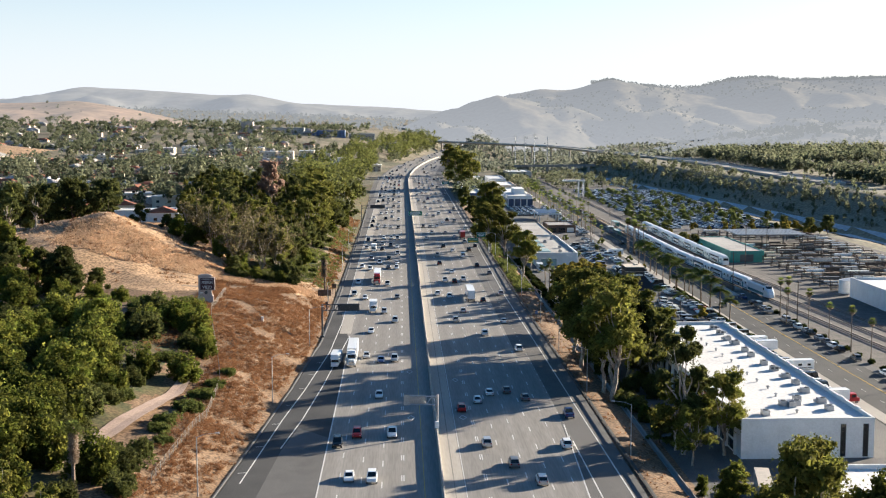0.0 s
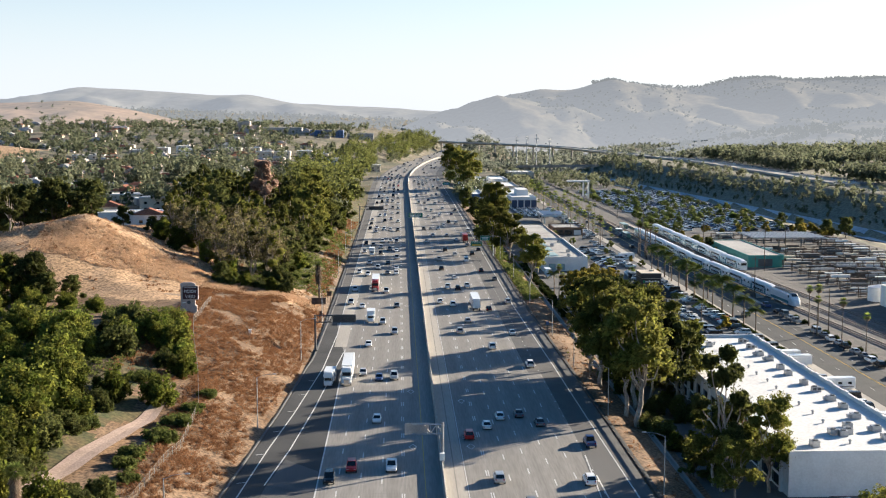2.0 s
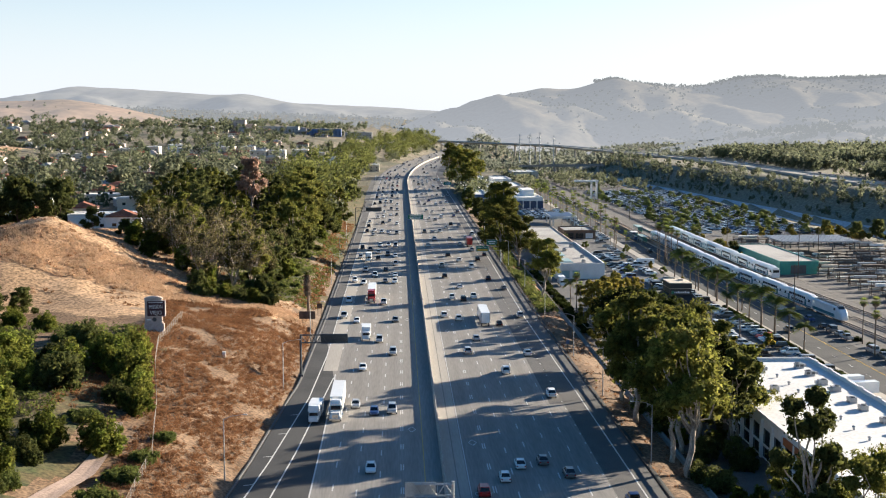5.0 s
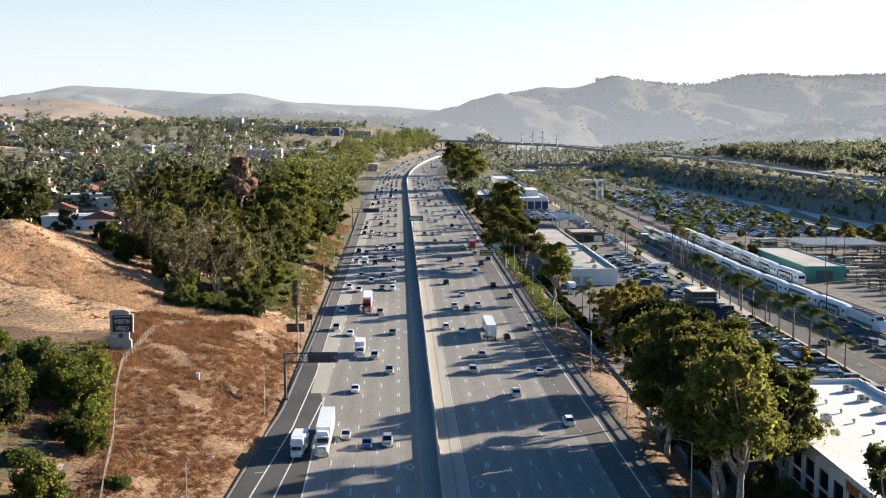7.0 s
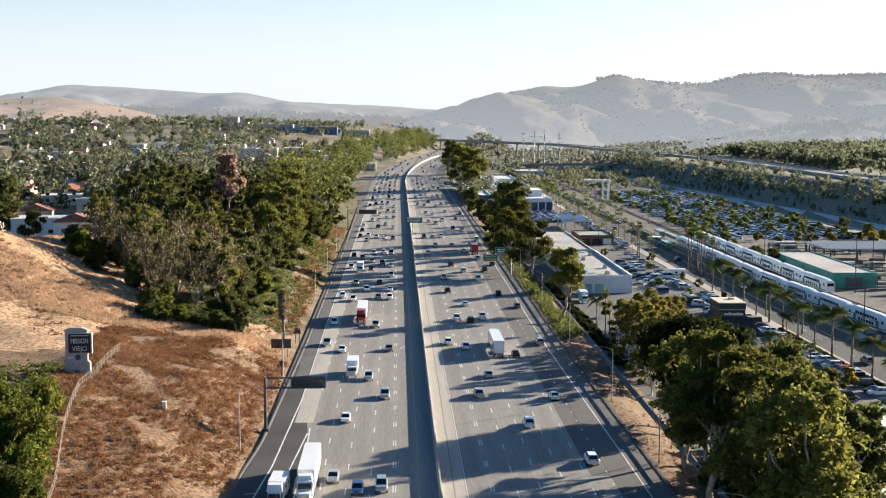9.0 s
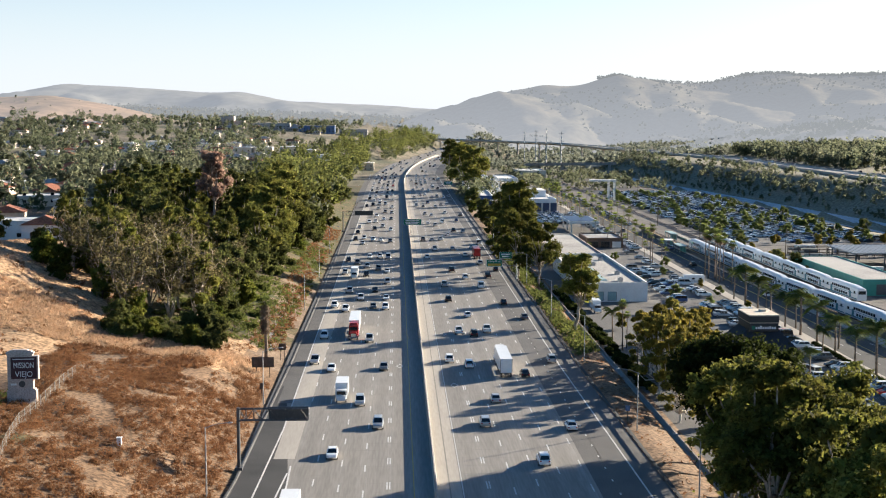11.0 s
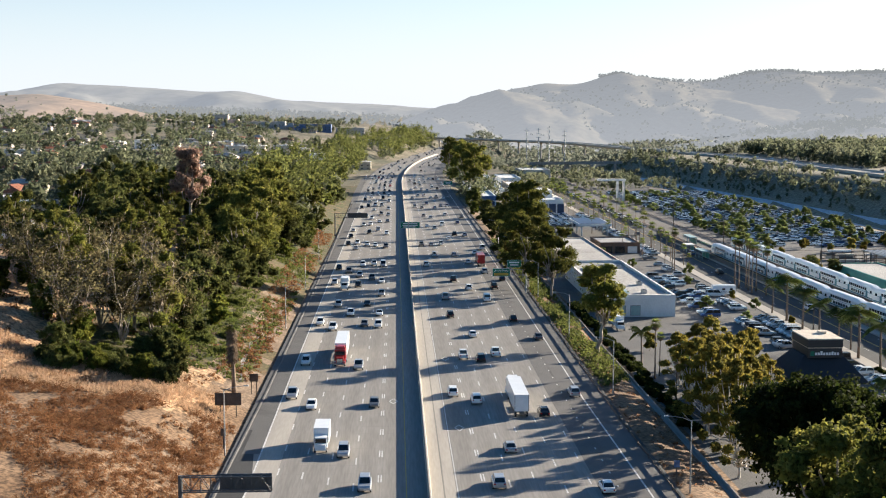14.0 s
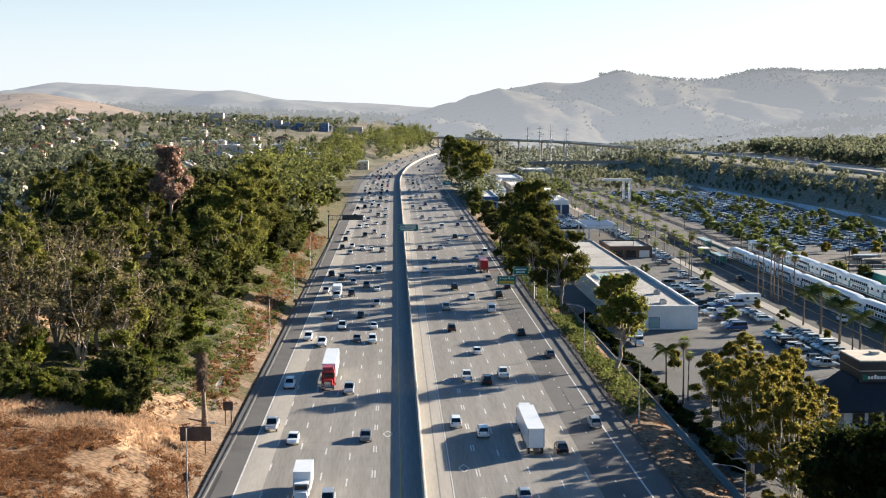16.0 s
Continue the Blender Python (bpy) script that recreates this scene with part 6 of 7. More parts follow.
car_stuff("parked_cars", "tight rows of new cars at a showroom", [(x, y, RZ + .05, 90) for x in (80.5, 85, 89.5, 94) for y in np.arange(828, 896, 2.7) if _r.random() < .95] + [(66.5, y, RZ + .05, 90) for y in np.arange(750, 930, 3.0) if _r.random() < .7], 102)
car_stuff("parked_cars", "cars parked along the far street", [(104.0, y, RZ + .05, 90) for y in np.arange(700, 900, 2.9) if _r.random() < .8] + [(124.2, y, RZ + .05, 0) for y in np.arange(820, 1250, 5.8) if _r.random() < .9], 103)
box_truck("white", "white", pose(100.5, 352, RZ + .05, 0, 0, 100), "white box truck parked beside the warehouse")
box_truck("white", "white", pose(101.5, 346, RZ + .05, 0, 0, 95), "white box truck parked beside the warehouse")
box_truck("white", "red", pose(104, 283, RZ + .05, 0, 0, -85), "white box truck with red cab beside the warehouse")
camper(pose(103, 318, RZ + .05, 0, 0, 92), "white motorhome with a dark stripe in a lot")
camper(pose(101, 588, RZ + .05, 0, 0, 92), "white motorhome with a dark stripe in a lot")
box_truck("white", "white", pose(60, 530, RZ + .08, 0, 0, 180), "white box truck parked behind the showroom")
car("pickup", "white", pose(74.5, 229, RZ + .05, 0, 0, 200), "cars beside the warehouse", True, "beside the warehouse")

# --- planting of the east side
plant(fanp[0], [(56.6, 469, .8), (58.2, 472, .75), (55.9, 446, .8), (57.2, 444, .75), (112.5, 612, 1.3), (113.6, 600, 1.35), (114.5, 606, 1.3), (113, 594, 1.25), (115.5, 598, 1.28), (116, 589, 1.2), (112, 605, 1.32), (124, 392, 1.0), (126.5, 378, 1.0), (127, 400, 1.1),
                (127.5, 362, .95), (128, 345, 1.0), (128, 330, .9), (127.5, 410, 1.0), (99.5, 642, 1.2)], rng, done=PLACED)
plant(fanp[1], [(108, 705 + 17 * i, .8 + .25 * (i % 3)) for i in range(22)] + [(126, 830 + 19 * i, .85) for i in range(9)], rng, done=PLACED)
plant(fanp[1], [(106.5 + (i % 2) * 1.6, 650 + i * 15, .62 + .1 * (i % 4)) for i in range(30)] + [(100 - (i % 3) * 3, 660 + i * 26, .7 + .08 * (i % 3)) for i in range(12)], rng, done=PLACED)
plant(feather, [(107.2, 398 + i * 13, 1.1 + .12 * (i % 4)) for i in range(13)] + [(56.8, 484, 1.0), (60.5, 452, 1.0), (62, 462, 1.1), (96, 420, .9), (92, 436, .8), (103, 460, .9), (110.5, 470, 1.1), (109.5, 500, 1.0)], rng, done=PLACED)
plant(small_tree[0], [(90, 560, .7), (84, 585, .7), (97, 612, .8), (104, 560, .8), (82, 620, .7), (88, 660, .8), (104, 640, .9), (84, 700, .8), (96, 540, .7), (76, 425, .8), (68, 452, 1.0), (70, 480, 1.0)], rng, done=PLACED)
plant(small_tree[1], [(100, 405, .7), (96, 398, .6), (103, 580, .7), (85, 420, .7), (66, 432, 1.1), (64, 470, 1.0), (62, 500, 1.0), (90, 405, .8), (105, 530, .7), (66, 398, 1.1)], rng, done=PLACED)
r2 = np.random.RandomState(77)
plant(small_tree[0], [(152 + 9.5 * int(r2.rand() * 8.4), 722 + r2.rand() * 360) for i in range(180)], r2, .75, 1.25, done=PLACED)
plant(small_tree[1], [(152 + r2.rand() * 78, 702 + r2.rand() * 30) for i in range(12)] + [(222 + r2.rand() * 14, 690 + r2.rand() * 60) for i in range(16)] + [(146 + r2.rand() * 5, 590 + r2.rand() * 90) for i in range(6)], r2, .8, 1.3, done=PLACED)
plant(grove[2], [(147, 640, .5), (148.5, 622, .55), (150, 700, .5), (233, 700, .7), (240, 690, .8), (230, 770, .6), (228, 730, .6)], r2, done=PLACED)
plant(hedge, [(52.8 + r2.rand() * 2.6, 425 + i * 2.1, 1.0) for i in range(70)] + [(106.4, 382 + i * 2.4, .7) for i in range(40)] + [(105, 350 + i * 1.8, 1.3) for i in range(10)] + [(127.6, 262 + i * 9.5, 1.0) for i in range(18)], r2, done=PLACED)


# ---------------------------------------------------------------- west side: sign, gantries, lamps, fence, path, houses
def gz(x, y):
    return float(ground_z(x, y))


sx_, sy_ = -57.6, 366.0
sign = thing("monument_sign", "stucco monument sign with a maroon lettered panel on a bluff", "sign", at=pose(sx_, sy_, gz(sx_, sy_) + .3, 0, 0, 4))
g = Mesher()
g.box(0, 0, -.5, 4.5, 1.3, 2.2)
g.box(0, 0, 1.7, 4.3, 1.1, .25, top=.95)
part("plinth", g, M_STUCCO, sign)
g = Mesher()
g.box(-.15, 0, 1.9, 3.9, .95, 5.6)
g.box(-.15, 0, 7.5, 4.2, 1.15, .3)
g.box(-.15, 0, 7.8, 3.7, 1.05, .22, top=.9)
g.box(-.15, 0, 8.0, 2.7, 1.0, .2, top=.85)
part("pillar", g, M_STUCCO, sign)
g = Mesher()
g.box(.55, -.35, 3.5, 4.3, .9, 3.75)
part("panel_frame", g, M_STUCCO, sign)
g = Mesher()
g.box(.5, -.82, 3.65, 3.95, .1, 3.45)
panel = part("panel", g, M_MAROON, sign, "maroon sign panel")
letters("MISSION", 1.02, M_MARK, Matrix.Translation((.5, -.9, 5.75)) @ pose(0, 0, 0, 90) @ Matrix.Diagonal((.82, 1.25, 1, 1)), panel)
letters("VIEJO", 1.02, M_MARK, Matrix.Translation((.5, -.9, 4.35)) @ pose(0, 0, 0, 90) @ Matrix.Diagonal((1.1, 1.25, 1, 1)), panel)
g = Mesher()
g.box(.5, -.89, 6.72, 3.3, .04, .12)
part("small_line", g, M_MARK, panel)
g = Mesher()
g.tube([(.1, -.5, 2.75), (.1, -.6, 2.75)], [.5, .5], 18)
part("emblem", g, M_DARKSTEEL, sign, "round dark emblem")
g = Mesher()
g.box(-1.2, -.5, 2.55, .9, .06, .3)
part("plate", g, M_MARK, sign)


def truss(g, x0, x1, y, z0, z1, d=.7, bays=9):
    """A box truss between two heights."""
    for yy in (y - d / 2, y + d / 2):
        for z in (z0, z1):
            g.tube([(x0, yy, z), (x1, yy, z)], [.09, .09], 5)
        for i in range(bays):
            a, b = x0 + (x1 - x0) * i / bays, x0 + (x1 - x0) * (i + 1) / bays
            g.tube([(a, yy, z0 if i % 2 else z1), (b, yy, z1 if i % 2 else z0)], [.055, .055], 4)
            g.tube([(b, yy, z0), (b, yy, z1)], [.05, .05], 4)
    for i in range(bays + 1):
        a = x0 + (x1 - x0) * i / bays
        for z in (z0, z1):
            g.tube([(a, y - d / 2, z), (a, y + d / 2, z)], [.05, .05], 4)


def gantry(label, px, y, x0, x1, z0, z1, panel_x, base):
    t = thing("sign_gantry", label, "sign gantry", "overhead signs")
    g = Mesher()
    g.tube([(px, y, base - .4), (px, y, z1 + .15)], [.3, .26], 10)
    g.box(px, y, base - .3, 1.1, 1.1, .5)
    part("post", g, M_DARKSTEEL, t)
    g = Mesher()
    truss(g, x0, x1, y, z0, z1)
    part("truss", g, M_DARKSTEEL, t)
    g = Mesher()
    a, b = panel_x
    g.box((a + b) / 2, y + .55, z0 - .15, b - a, .12, z1 - z0 + .3)
    for i in range(7):
        g.box(a + (b - a) * (i + .5) / 7, y + .45, z0 - .15, .1, .1, z1 - z0 + .3)
    part("sign_back", g, M_DARKSTEEL, t, "dark back of the sign panel")
    return t


gantry("dark steel cantilever gantry with the back of a road sign", -23, 360, -23, -12.2, 7.9, 9.7, (-18.4, -12.2), .3)
gantry("dark steel cantilever gantry with the back of a road sign", -24, 760, -24, -9.8, 7.8, 9.7, (-18.5, -9.9), .3)
ms = thing("sign_gantry", "grey steel gantry on the median with the back of a sign", "sign gantry", "overhead signs")
g = Mesher()
g.tube([(7.3, 248, 0), (7.3, 248, 8.3)], [.28, .24], 10)
part("post", g, M_STEEL, ms)
g = Mesher()
truss(g, 1.8, 7.3, 248, 6.2, 7.9, .5, 5)
part("truss", g, M_STEEL, ms)
g = Mesher()
g.box(2.7, 248.4, 6.0, 4.4, .1, 2.1)
g.box(.6, 248.4, 6.0, .14, .2, 2.1)
part("sign_back", g, M_STEEL, ms, "grey back of the sign panel")
g = Mesher()
g.box(7.2, 247.4, 1.5, .9, .7, 1.3)
part("control_box", g, M_MARK, ms, "white control cabinet")


def green_sign(name, label, post, panel_, words, bars=(), extra=None):
    """A green guide sign on a post: the panel faces the outbound traffic."""
    t = thing(name, label, "road sign", "overhead signs")
    px, py, ph = post
    g = Mesher()
    g.tube([(px, py, -.4), (px, py, ph)], [.22, .18], 8)
    x0, x1, z0, z1 = panel_
    for z in (z0 + .4, z1 - .4):
        g.tube([(px, py + .2, z), (x0 + .3, py + .2, z)], [.1, .1], 6)
    part("post", g, M_STEEL, t)
    g = Mesher()
    g.box((x0 + x1) / 2, py, z0, x1 - x0, .1, z1 - z0)
    p = part("panel", g, M_GREEN, t, "green sign face")
    g = Mesher()
    for a, b, c, d in ((x0, x1, z0, z0 + .07), (x0, x1, z1 - .07, z1), (x0, x0 + .07, z0, z1), (x1 - .07, x1, z0, z1)):
        g.box((a + b) / 2, py - .06, c, b - a, .02, d - c)
    part("border", g, M_MARK, p)
    for text, size, x, z in words:
        letters(text, size, M_MARK, Matrix.Translation((x, py - .08, z)) @ pose(0, 0, 0, 90), p)
    for x, z, w, h, m_ in bars:
        g = Mesher()
        g.box(x, py - .07, z, w, .03, h)
        part("small_line", g, m_, p)
    return t


green_sign("road_sign", "green overhead exit sign with white words and amber panel", (41.2, 580, 9.8), (31.2, 36.4, 4.9, 7.3), [("Avery Pkwy", .85, 33.8, 6.65)], [(33.8, 5.2, 4.2, .75, M_YELLOW)])
green_sign("road_sign", "green exit sign above the verge beside an overhead sign", (41.4, 581, 9.8), (35.6, 39.8, 7.5, 9.7), [], [(37.7, 8.75, 3.0, .4, M_MARK), (37.7, 8.0, 2.4, .4, M_MARK)])
green_sign("road_sign", "wide green guide sign on a median post", (8.0, 742, 7.4), (4.6, 12.8, 4.7, 7.4), [], [(8.6, 6.5, 6.2, .4, M_MARK), (8.6, 5.75, 6.6, .35, M_MARK), (8.3, 5.1, 5.4, .35, M_MARK)])
green_sign("road_sign", "small green exit sign far along the freeway", (40.5, 1080, 7), (36, 42, 4.5, 7), [], [(39, 5.9, 4, .4, M_MARK), (39, 5.1, 3, .4, M_MARK)])
for x, y, w, h, z, tx in ((-26.5, 428, 4.6, 2.2, 1.6, "brown back of a road sign on two posts by the slope"), (-24.2, 447, 1.6, 1.5, 2.6, "small road sign seen from behind on a post"), (-24.6, 408, .8, 1.2, 2.2, "narrow road sign seen from behind on a post"), (42.8, 388, .8, 1.0, 2.2, "small blue route sign on a post")):
    t = thing("road_sign", tx, "road sign", at=Matrix.Translation((x, y, gz(x, y))))
    for dx in ((-w * .3, w * .3) if w > 1.2 else (0,)):
        part("post", slim("post", .16, .16, z + h + .4, M_WOOD), None, t, m=Matrix.Translation((dx, 0, (z + h) / 2 - .2)))
    g = Mesher()
    g.box(0, -.14, z, w, .08, h)
    part("panel", g, M_BLUE if "blue" in tx else M_RUSTSTEEL, t)


def lamp_post(x, y, z, h, arm, label):
    key = "lamp" + str(arm > 0) + str(h)
    m = Matrix.Translation((x, y, z))
    if key in _protos:
        return copy_thing(_protos[key], m)
    t = thing("street_lamp", label, "street lamp", "freeway lamps", at=m)
    g = Mesher()
    g.tube([(0, 0, -.5), (0, 0, h)], [.13, .08], 8)
    part("pole", g, M_STEEL, t)
    g = Mesher()
    g.tube([(0, 0, h - .1), (arm * .4, 0, h + .45), (arm, 0, h + .7)], [.06, .05, .045], 6)
    part("arm", g, M_STEEL, t)
    g = Mesher()
    g.box(arm * 1.1, 0, h + .62, .75, .3, .16, top=.8)
    part("lamp_head", g, M_STEEL, t)
    _protos[key] = t
    return t


for x, y in ((-34.5, 206), (-29.0, 276), (-25.6, 344), (-24.0, 405), (-24.6, 520), (-24.8, 590), (-25, 660)):
    lamp_post(x, y, gz(x, y), 10.3, 3.2, "tall grey steel street lamp with a curved arm")
for y in (230, 286, 338, 383, 445, 505, 570, 640, 710):
    lamp_post(43.6, y, gz(43.6, y), 10.3, -3.2, "tall grey steel street lamp with a curved arm")
for x, y, h in ((98.5, 641, 17), (107.3, 520, 8), (154, 548, 19), (150.5, 640, 15), (138.5, 818, 15), (164, 1005, 14), (132, 700, 14), (127.5, 470, 15), (128.5, 395, 14), (128, 300, 14), (176, 590, 16)):
    t = thing("utility_pole", "tall bare utility pole beside the street", "pole", "utility poles", at=Matrix.Translation((x, y, RZ)))
    g = Mesher()
    g.tube([(0, 0, -.5), (0, 0, h)], [.2, .12], 8)
    part("pole", g, M_WOOD, t)
    g = Mesher()
    g.box(0, 0, h - .9, 2.4, .14, .16)
    part("crossarm", g, M_WOOD, t)

for x, y, h in ((150, 1500, 44), (163, 1515, 46), (176, 1490, 42), (142, 1540, 44)):
    t = thing("transmission_pole", "tall slim steel transmission pole beyond the viaduct", "pole", "transmission poles", at=Matrix.Translation((x, y, gz(x, y))))
    g = Mesher()
    g.tube([(0, 0, -1), (0, 0, h)], [.75, .35], 8)
    part("pole", g, M_STEEL, t)
    for k in range(3):
        g = Mesher()
        g.tube([(-2.6, 0, h - 2 - k * 4), (2.6, 0, h - 2 - k * 4)], [.16, .16], 5)
        part("crossarm", g, M_STEEL, t)

# chain-link fence over the bluff, each panel with its posts
fence = thing("fence", "pale weathered chain-link fence along the bluff", "fence")
pts = [(-42.0, 205), (-41.2, 225), (-39.6, 249), (-40.5, 275), (-45.5, 305), (-50.5, 330), (-54.0, 352), (-54.8, 388)]
mesh_m = mat("chain_link", (0.30, 0.25, 0.20), (0.24, 0.2, 0.16), scale=3.0, rough=0.8)
for (xa, ya), (xb, yb) in zip(pts, pts[1:]):
    n = max(2, int(math.hypot(xb - xa, yb - ya) / 3))
    for i in range(n):
        a, b = (xa + (xb - xa) * i / n, ya + (yb - ya) * i / n), (xa + (xb - xa) * (i + 1) / n, ya + (yb - ya) * (i + 1) / n)
        za, zb = gz(*a), gz(*b)
        g = Mesher()
        g.tube([(a[0], a[1], za - .3), (a[0], a[1], za + 1.9)], [.05, .05], 5)
        part("post", g, M_STEEL, fence)
        g = Mesher()
        for j in range(8):
            t0 = j / 8
            p = (a[0] + (b[0] - a[0]) * t0, a[1] + (b[1] - a[1]) * t0)
            q = (a[0] + (b[0] - a[0]) * (t0 + .1), a[1] + (b[1] - a[1]) * (t0 + .1))
            zz = za + (zb - za) * t0
            g.tube([(p[0], p[1], zz + .05), (q[0], q[1], zz + 1.8)], [.008, .008], 3, cap=False)
            g.tube([(q[0], q[1], zz + .05), (p[0], p[1], zz + 1.8)], [.008, .008], 3, cap=False)
        for z in (.08, .95, 1.82):
            g.tube([(a[0], a[1], za + z), (b[0], b[1], zb + z)], [.022, .022], 4, cap=False)
        part("mesh_panel", g, mesh_m, fence)

# paved drain that climbs the bluff
g = Mesher()
path = [(-58.5, 205), (-55.5, 222), (-52.6, 236), (-50.2, 248), (-48.4, 262), (-47.6, 276), (-48.8, 288)]
pw = [1.6, 2.1, 2.3, 2.1, 1.8, 1.2, .8]
for i in range(len(path) - 1):
    (xa, ya), (xb, yb) = path[i], path[i + 1]
    for j in range(5):
        t0, t1 = j / 5, (j + 1) / 5
        q = []
        for t in (t0, t1):
            x, y, w = xa + (xb - xa) * t, ya + (yb - ya) * t, pw[i] + (pw[i + 1] - pw[i]) * t
            z = max(gz(x - w, y), gz(x, y), gz(x + w, y)) + .12
            q.append(((x - w, y, z + .1), (x, y, z), (x + w, y, z + .1)))
        g.poly([q[0][0], q[0][1], q[1][1], q[1][0]])
        g.poly([q[0][1], q[0][2], q[1][2], q[1][1]])
structure("drain_path", g, M_PINK, "pink concrete drain path climbing the slope")
g = Mesher()
pp = [(-27.8, 452), (-29.2, 468), (-29.8, 490), (-28.6, 520)]
g.strip([(-.6, .12), (0, .05), (.6, .12)], [(x, y, gz(x, y)) for x, y in pp], cap=False)
structure("drain_path", g, M_WALLCONC, "narrow pale concrete gutter down the slope")
box = thing("utility_box", "small white utility marker in dry scrub", "utility box", at=Matrix.Translation((-39.5, 352, gz(-39.5, 352))))
g = Mesher()
g.box(0, 0, -.2, .7, .6, 1.3, top=.9)
g.box(0, 0, 1.1, .8, .7, .12)
part("body", g, M_MARK, box)


# --- houses and the town
def house(x, y, w, d, h, turn, wall_m, roof_m, label, gable=True, storeys=1, name="house"):
    """A house with walls, roof, door and windows; the wall that the camera side sees carries the openings."""
    z = gz(x, y)
    t = thing(name, label, "house" if gable else "building", "town houses", at=pose(x, y, z, 0, 0, turn))
    g = Mesher()
    g.box(0, 0, -2.5, w, d, h + 2.5)
    part("wall", g, wall_m, t)
    g = Mesher()
    if gable:
        e, rh = .5, w * .2
        a = [(-w / 2 - e, -d / 2 - e, h), (w / 2 + e, -d / 2 - e, h), (w / 2 + e, d / 2 + e, h), (-w / 2 - e, d / 2 + e, h)]
        r = [(0, -d / 2 - e + w * .22, h + rh), (0, d / 2 + e - w * .22, h + rh)]
        g.v = a + r
        g.f = [(0, 1, 4), (1, 2, 5, 4), (2, 3, 5), (3, 0, 4, 5), (3, 2, 1, 0)]
        g.k = [0] * 5
    else:
        g.box(0, 0, h, w + .4, d + .4, .5)
        g.box(w * .2, 0, h + .5, 2.2, 2.2, 1.0)
    part("roof", g, roof_m, t)
    pane = slim("window", 1.5, .08, 1.2, M_GLASS)
    n = max(2, int(w // 5))
    for s in range(storeys):
        for i in range(n):
            part("window", pane, None, t, m=Matrix.Translation((-w / 2 + (i + .5) * w / n, -d / 2 - .03, 1.6 + s * 3.0)))
    return t


house(-112, 560, 30, 14, 5.5, 8, M_WHITEWALL, M_WHITEROOF, "long white building with a flat pale roof behind the hill", False)
house(-104, 548, 13, 10, 4.4, 8, M_WHITEWALL, M_TILEROOF, "white hall with a red-brown roof behind the hill")
house(-150, 590, 16, 12, 6, -5, M_CREAM, M_TILEROOF, "cream house with a brown tiled roof")
house(-135, 612, 12, 12, 6, 10, M_CREAM, M_TILEROOF, "cream house with a brown tiled roof")
house(-168, 640, 22, 14, 7, 0, M_WHITEWALL, M_WHITEROOF, "white flat-roofed two-storey block", False, 2)
house(-122, 650, 12, 12, 7, 0, M_CREAM, M_WHITEROOF, "cream flat-roofed two-storey block", False, 2)
parked([(-92, 548, 60), (-88, 552, 60), (-95, 543, 65)], "cars behind the grove", 61, False, "parked behind the grove", z=17.0)
r3 = random.Random(9)
for i in range(58):
    y = 680 + 900 * r3.random() ** 1.2
    x = -95 - r3.random() * (120 + y * .33)
    gab = r3.random() < .62
    w = r3.uniform(11, 17) if gab else r3.uniform(16, 34)
    wm, rm = r3.choice([M_CREAM, M_STUCCO, M_STUCCO]), (r3.choice([M_TILEROOF, M_GREYROOF, M_TILEROOF]) if gab else M_WHITEROOF)
    house(x, y, w, r3.uniform(9, 14), r3.uniform(3.0, 4.4), r3.uniform(-25, 25), wm, rm, ("pale stucco house with a pitched roof among trees" if gab else "pale flat-roofed commercial building among trees"), gab, 1 if gab else 2)
for i in range(13):
    x, y = -258 + i * 19, 1390 + 40 * math.sin(i * 1.7)
    house(x, y, 17, 16, 7.5, 0, r3.choice([M_WHITEWALL, M_CREAM]), M_WHITEROOF, "white flat-roofed shop building in a far row", False, 2)
house(-245, 2000, 22, 18, 16, 0, M_STUCCO, M_GREYROOF, "square tan stone tower block on a far rise", False, 4, "tower_block")
house(-228, 2005, 16, 18, 10, 0, M_STUCCO, M_GREYROOF, "lower tan wing beside a tower block", False, 2, "tower_block")
for x, y, w, m_ in ((-110, 1930, 50, M_BLUE), (-60, 1950, 40, M_GREYROOF), (-180, 1960, 60, M_GREYROOF), (-20, 1850, 30, M_WHITEWALL)):
    house(x, y, w, 20, 9, 0, m_, M_GREYROOF, "wide far office block above the trees", False, 2, "office_block")


# ---------------------------------------------------------------- far: toll road, viaduct, channel, hills, woods
g = Mesher()
ch = [(float(canal_x(y)), float(y), -5.5) for y in np.arange(640, 1500, 40)]
g.strip([(-12.5, 3.1), (-8.2, .12), (8.2, .12), (14.2, 3.5)], ch, cap=False)
structure("channel", g, M_WATER, "pale concrete flood channel")
via_pts = [(316, 900), (316, 1100), (316, 1300), (309, 1420), (293, 1550), (271, 1713), (238, 1963), (175, 2123), (110, 2264), (20, 2420), (-90, 2560)]


def smooth_path(pts, n=10):
    out = []
    for i in range(len(pts) - 1):
        p0, p1, p2, p3 = (Vector(pts[max(i - 1, 0)]), Vector(pts[i]), Vector(pts[i + 1]), Vector(pts[min(i + 2, len(pts) - 1)]))
        for j in range(n):
            t = j / n
            out.append(tuple(.5 * ((2 * p1) + (p2 - p0) * t + (2 * p0 - 5 * p1 + 4 * p2 - p3) * t * t + (3 * p1 - p0 - 3 * p2 + p3) * t ** 3)))
    return out


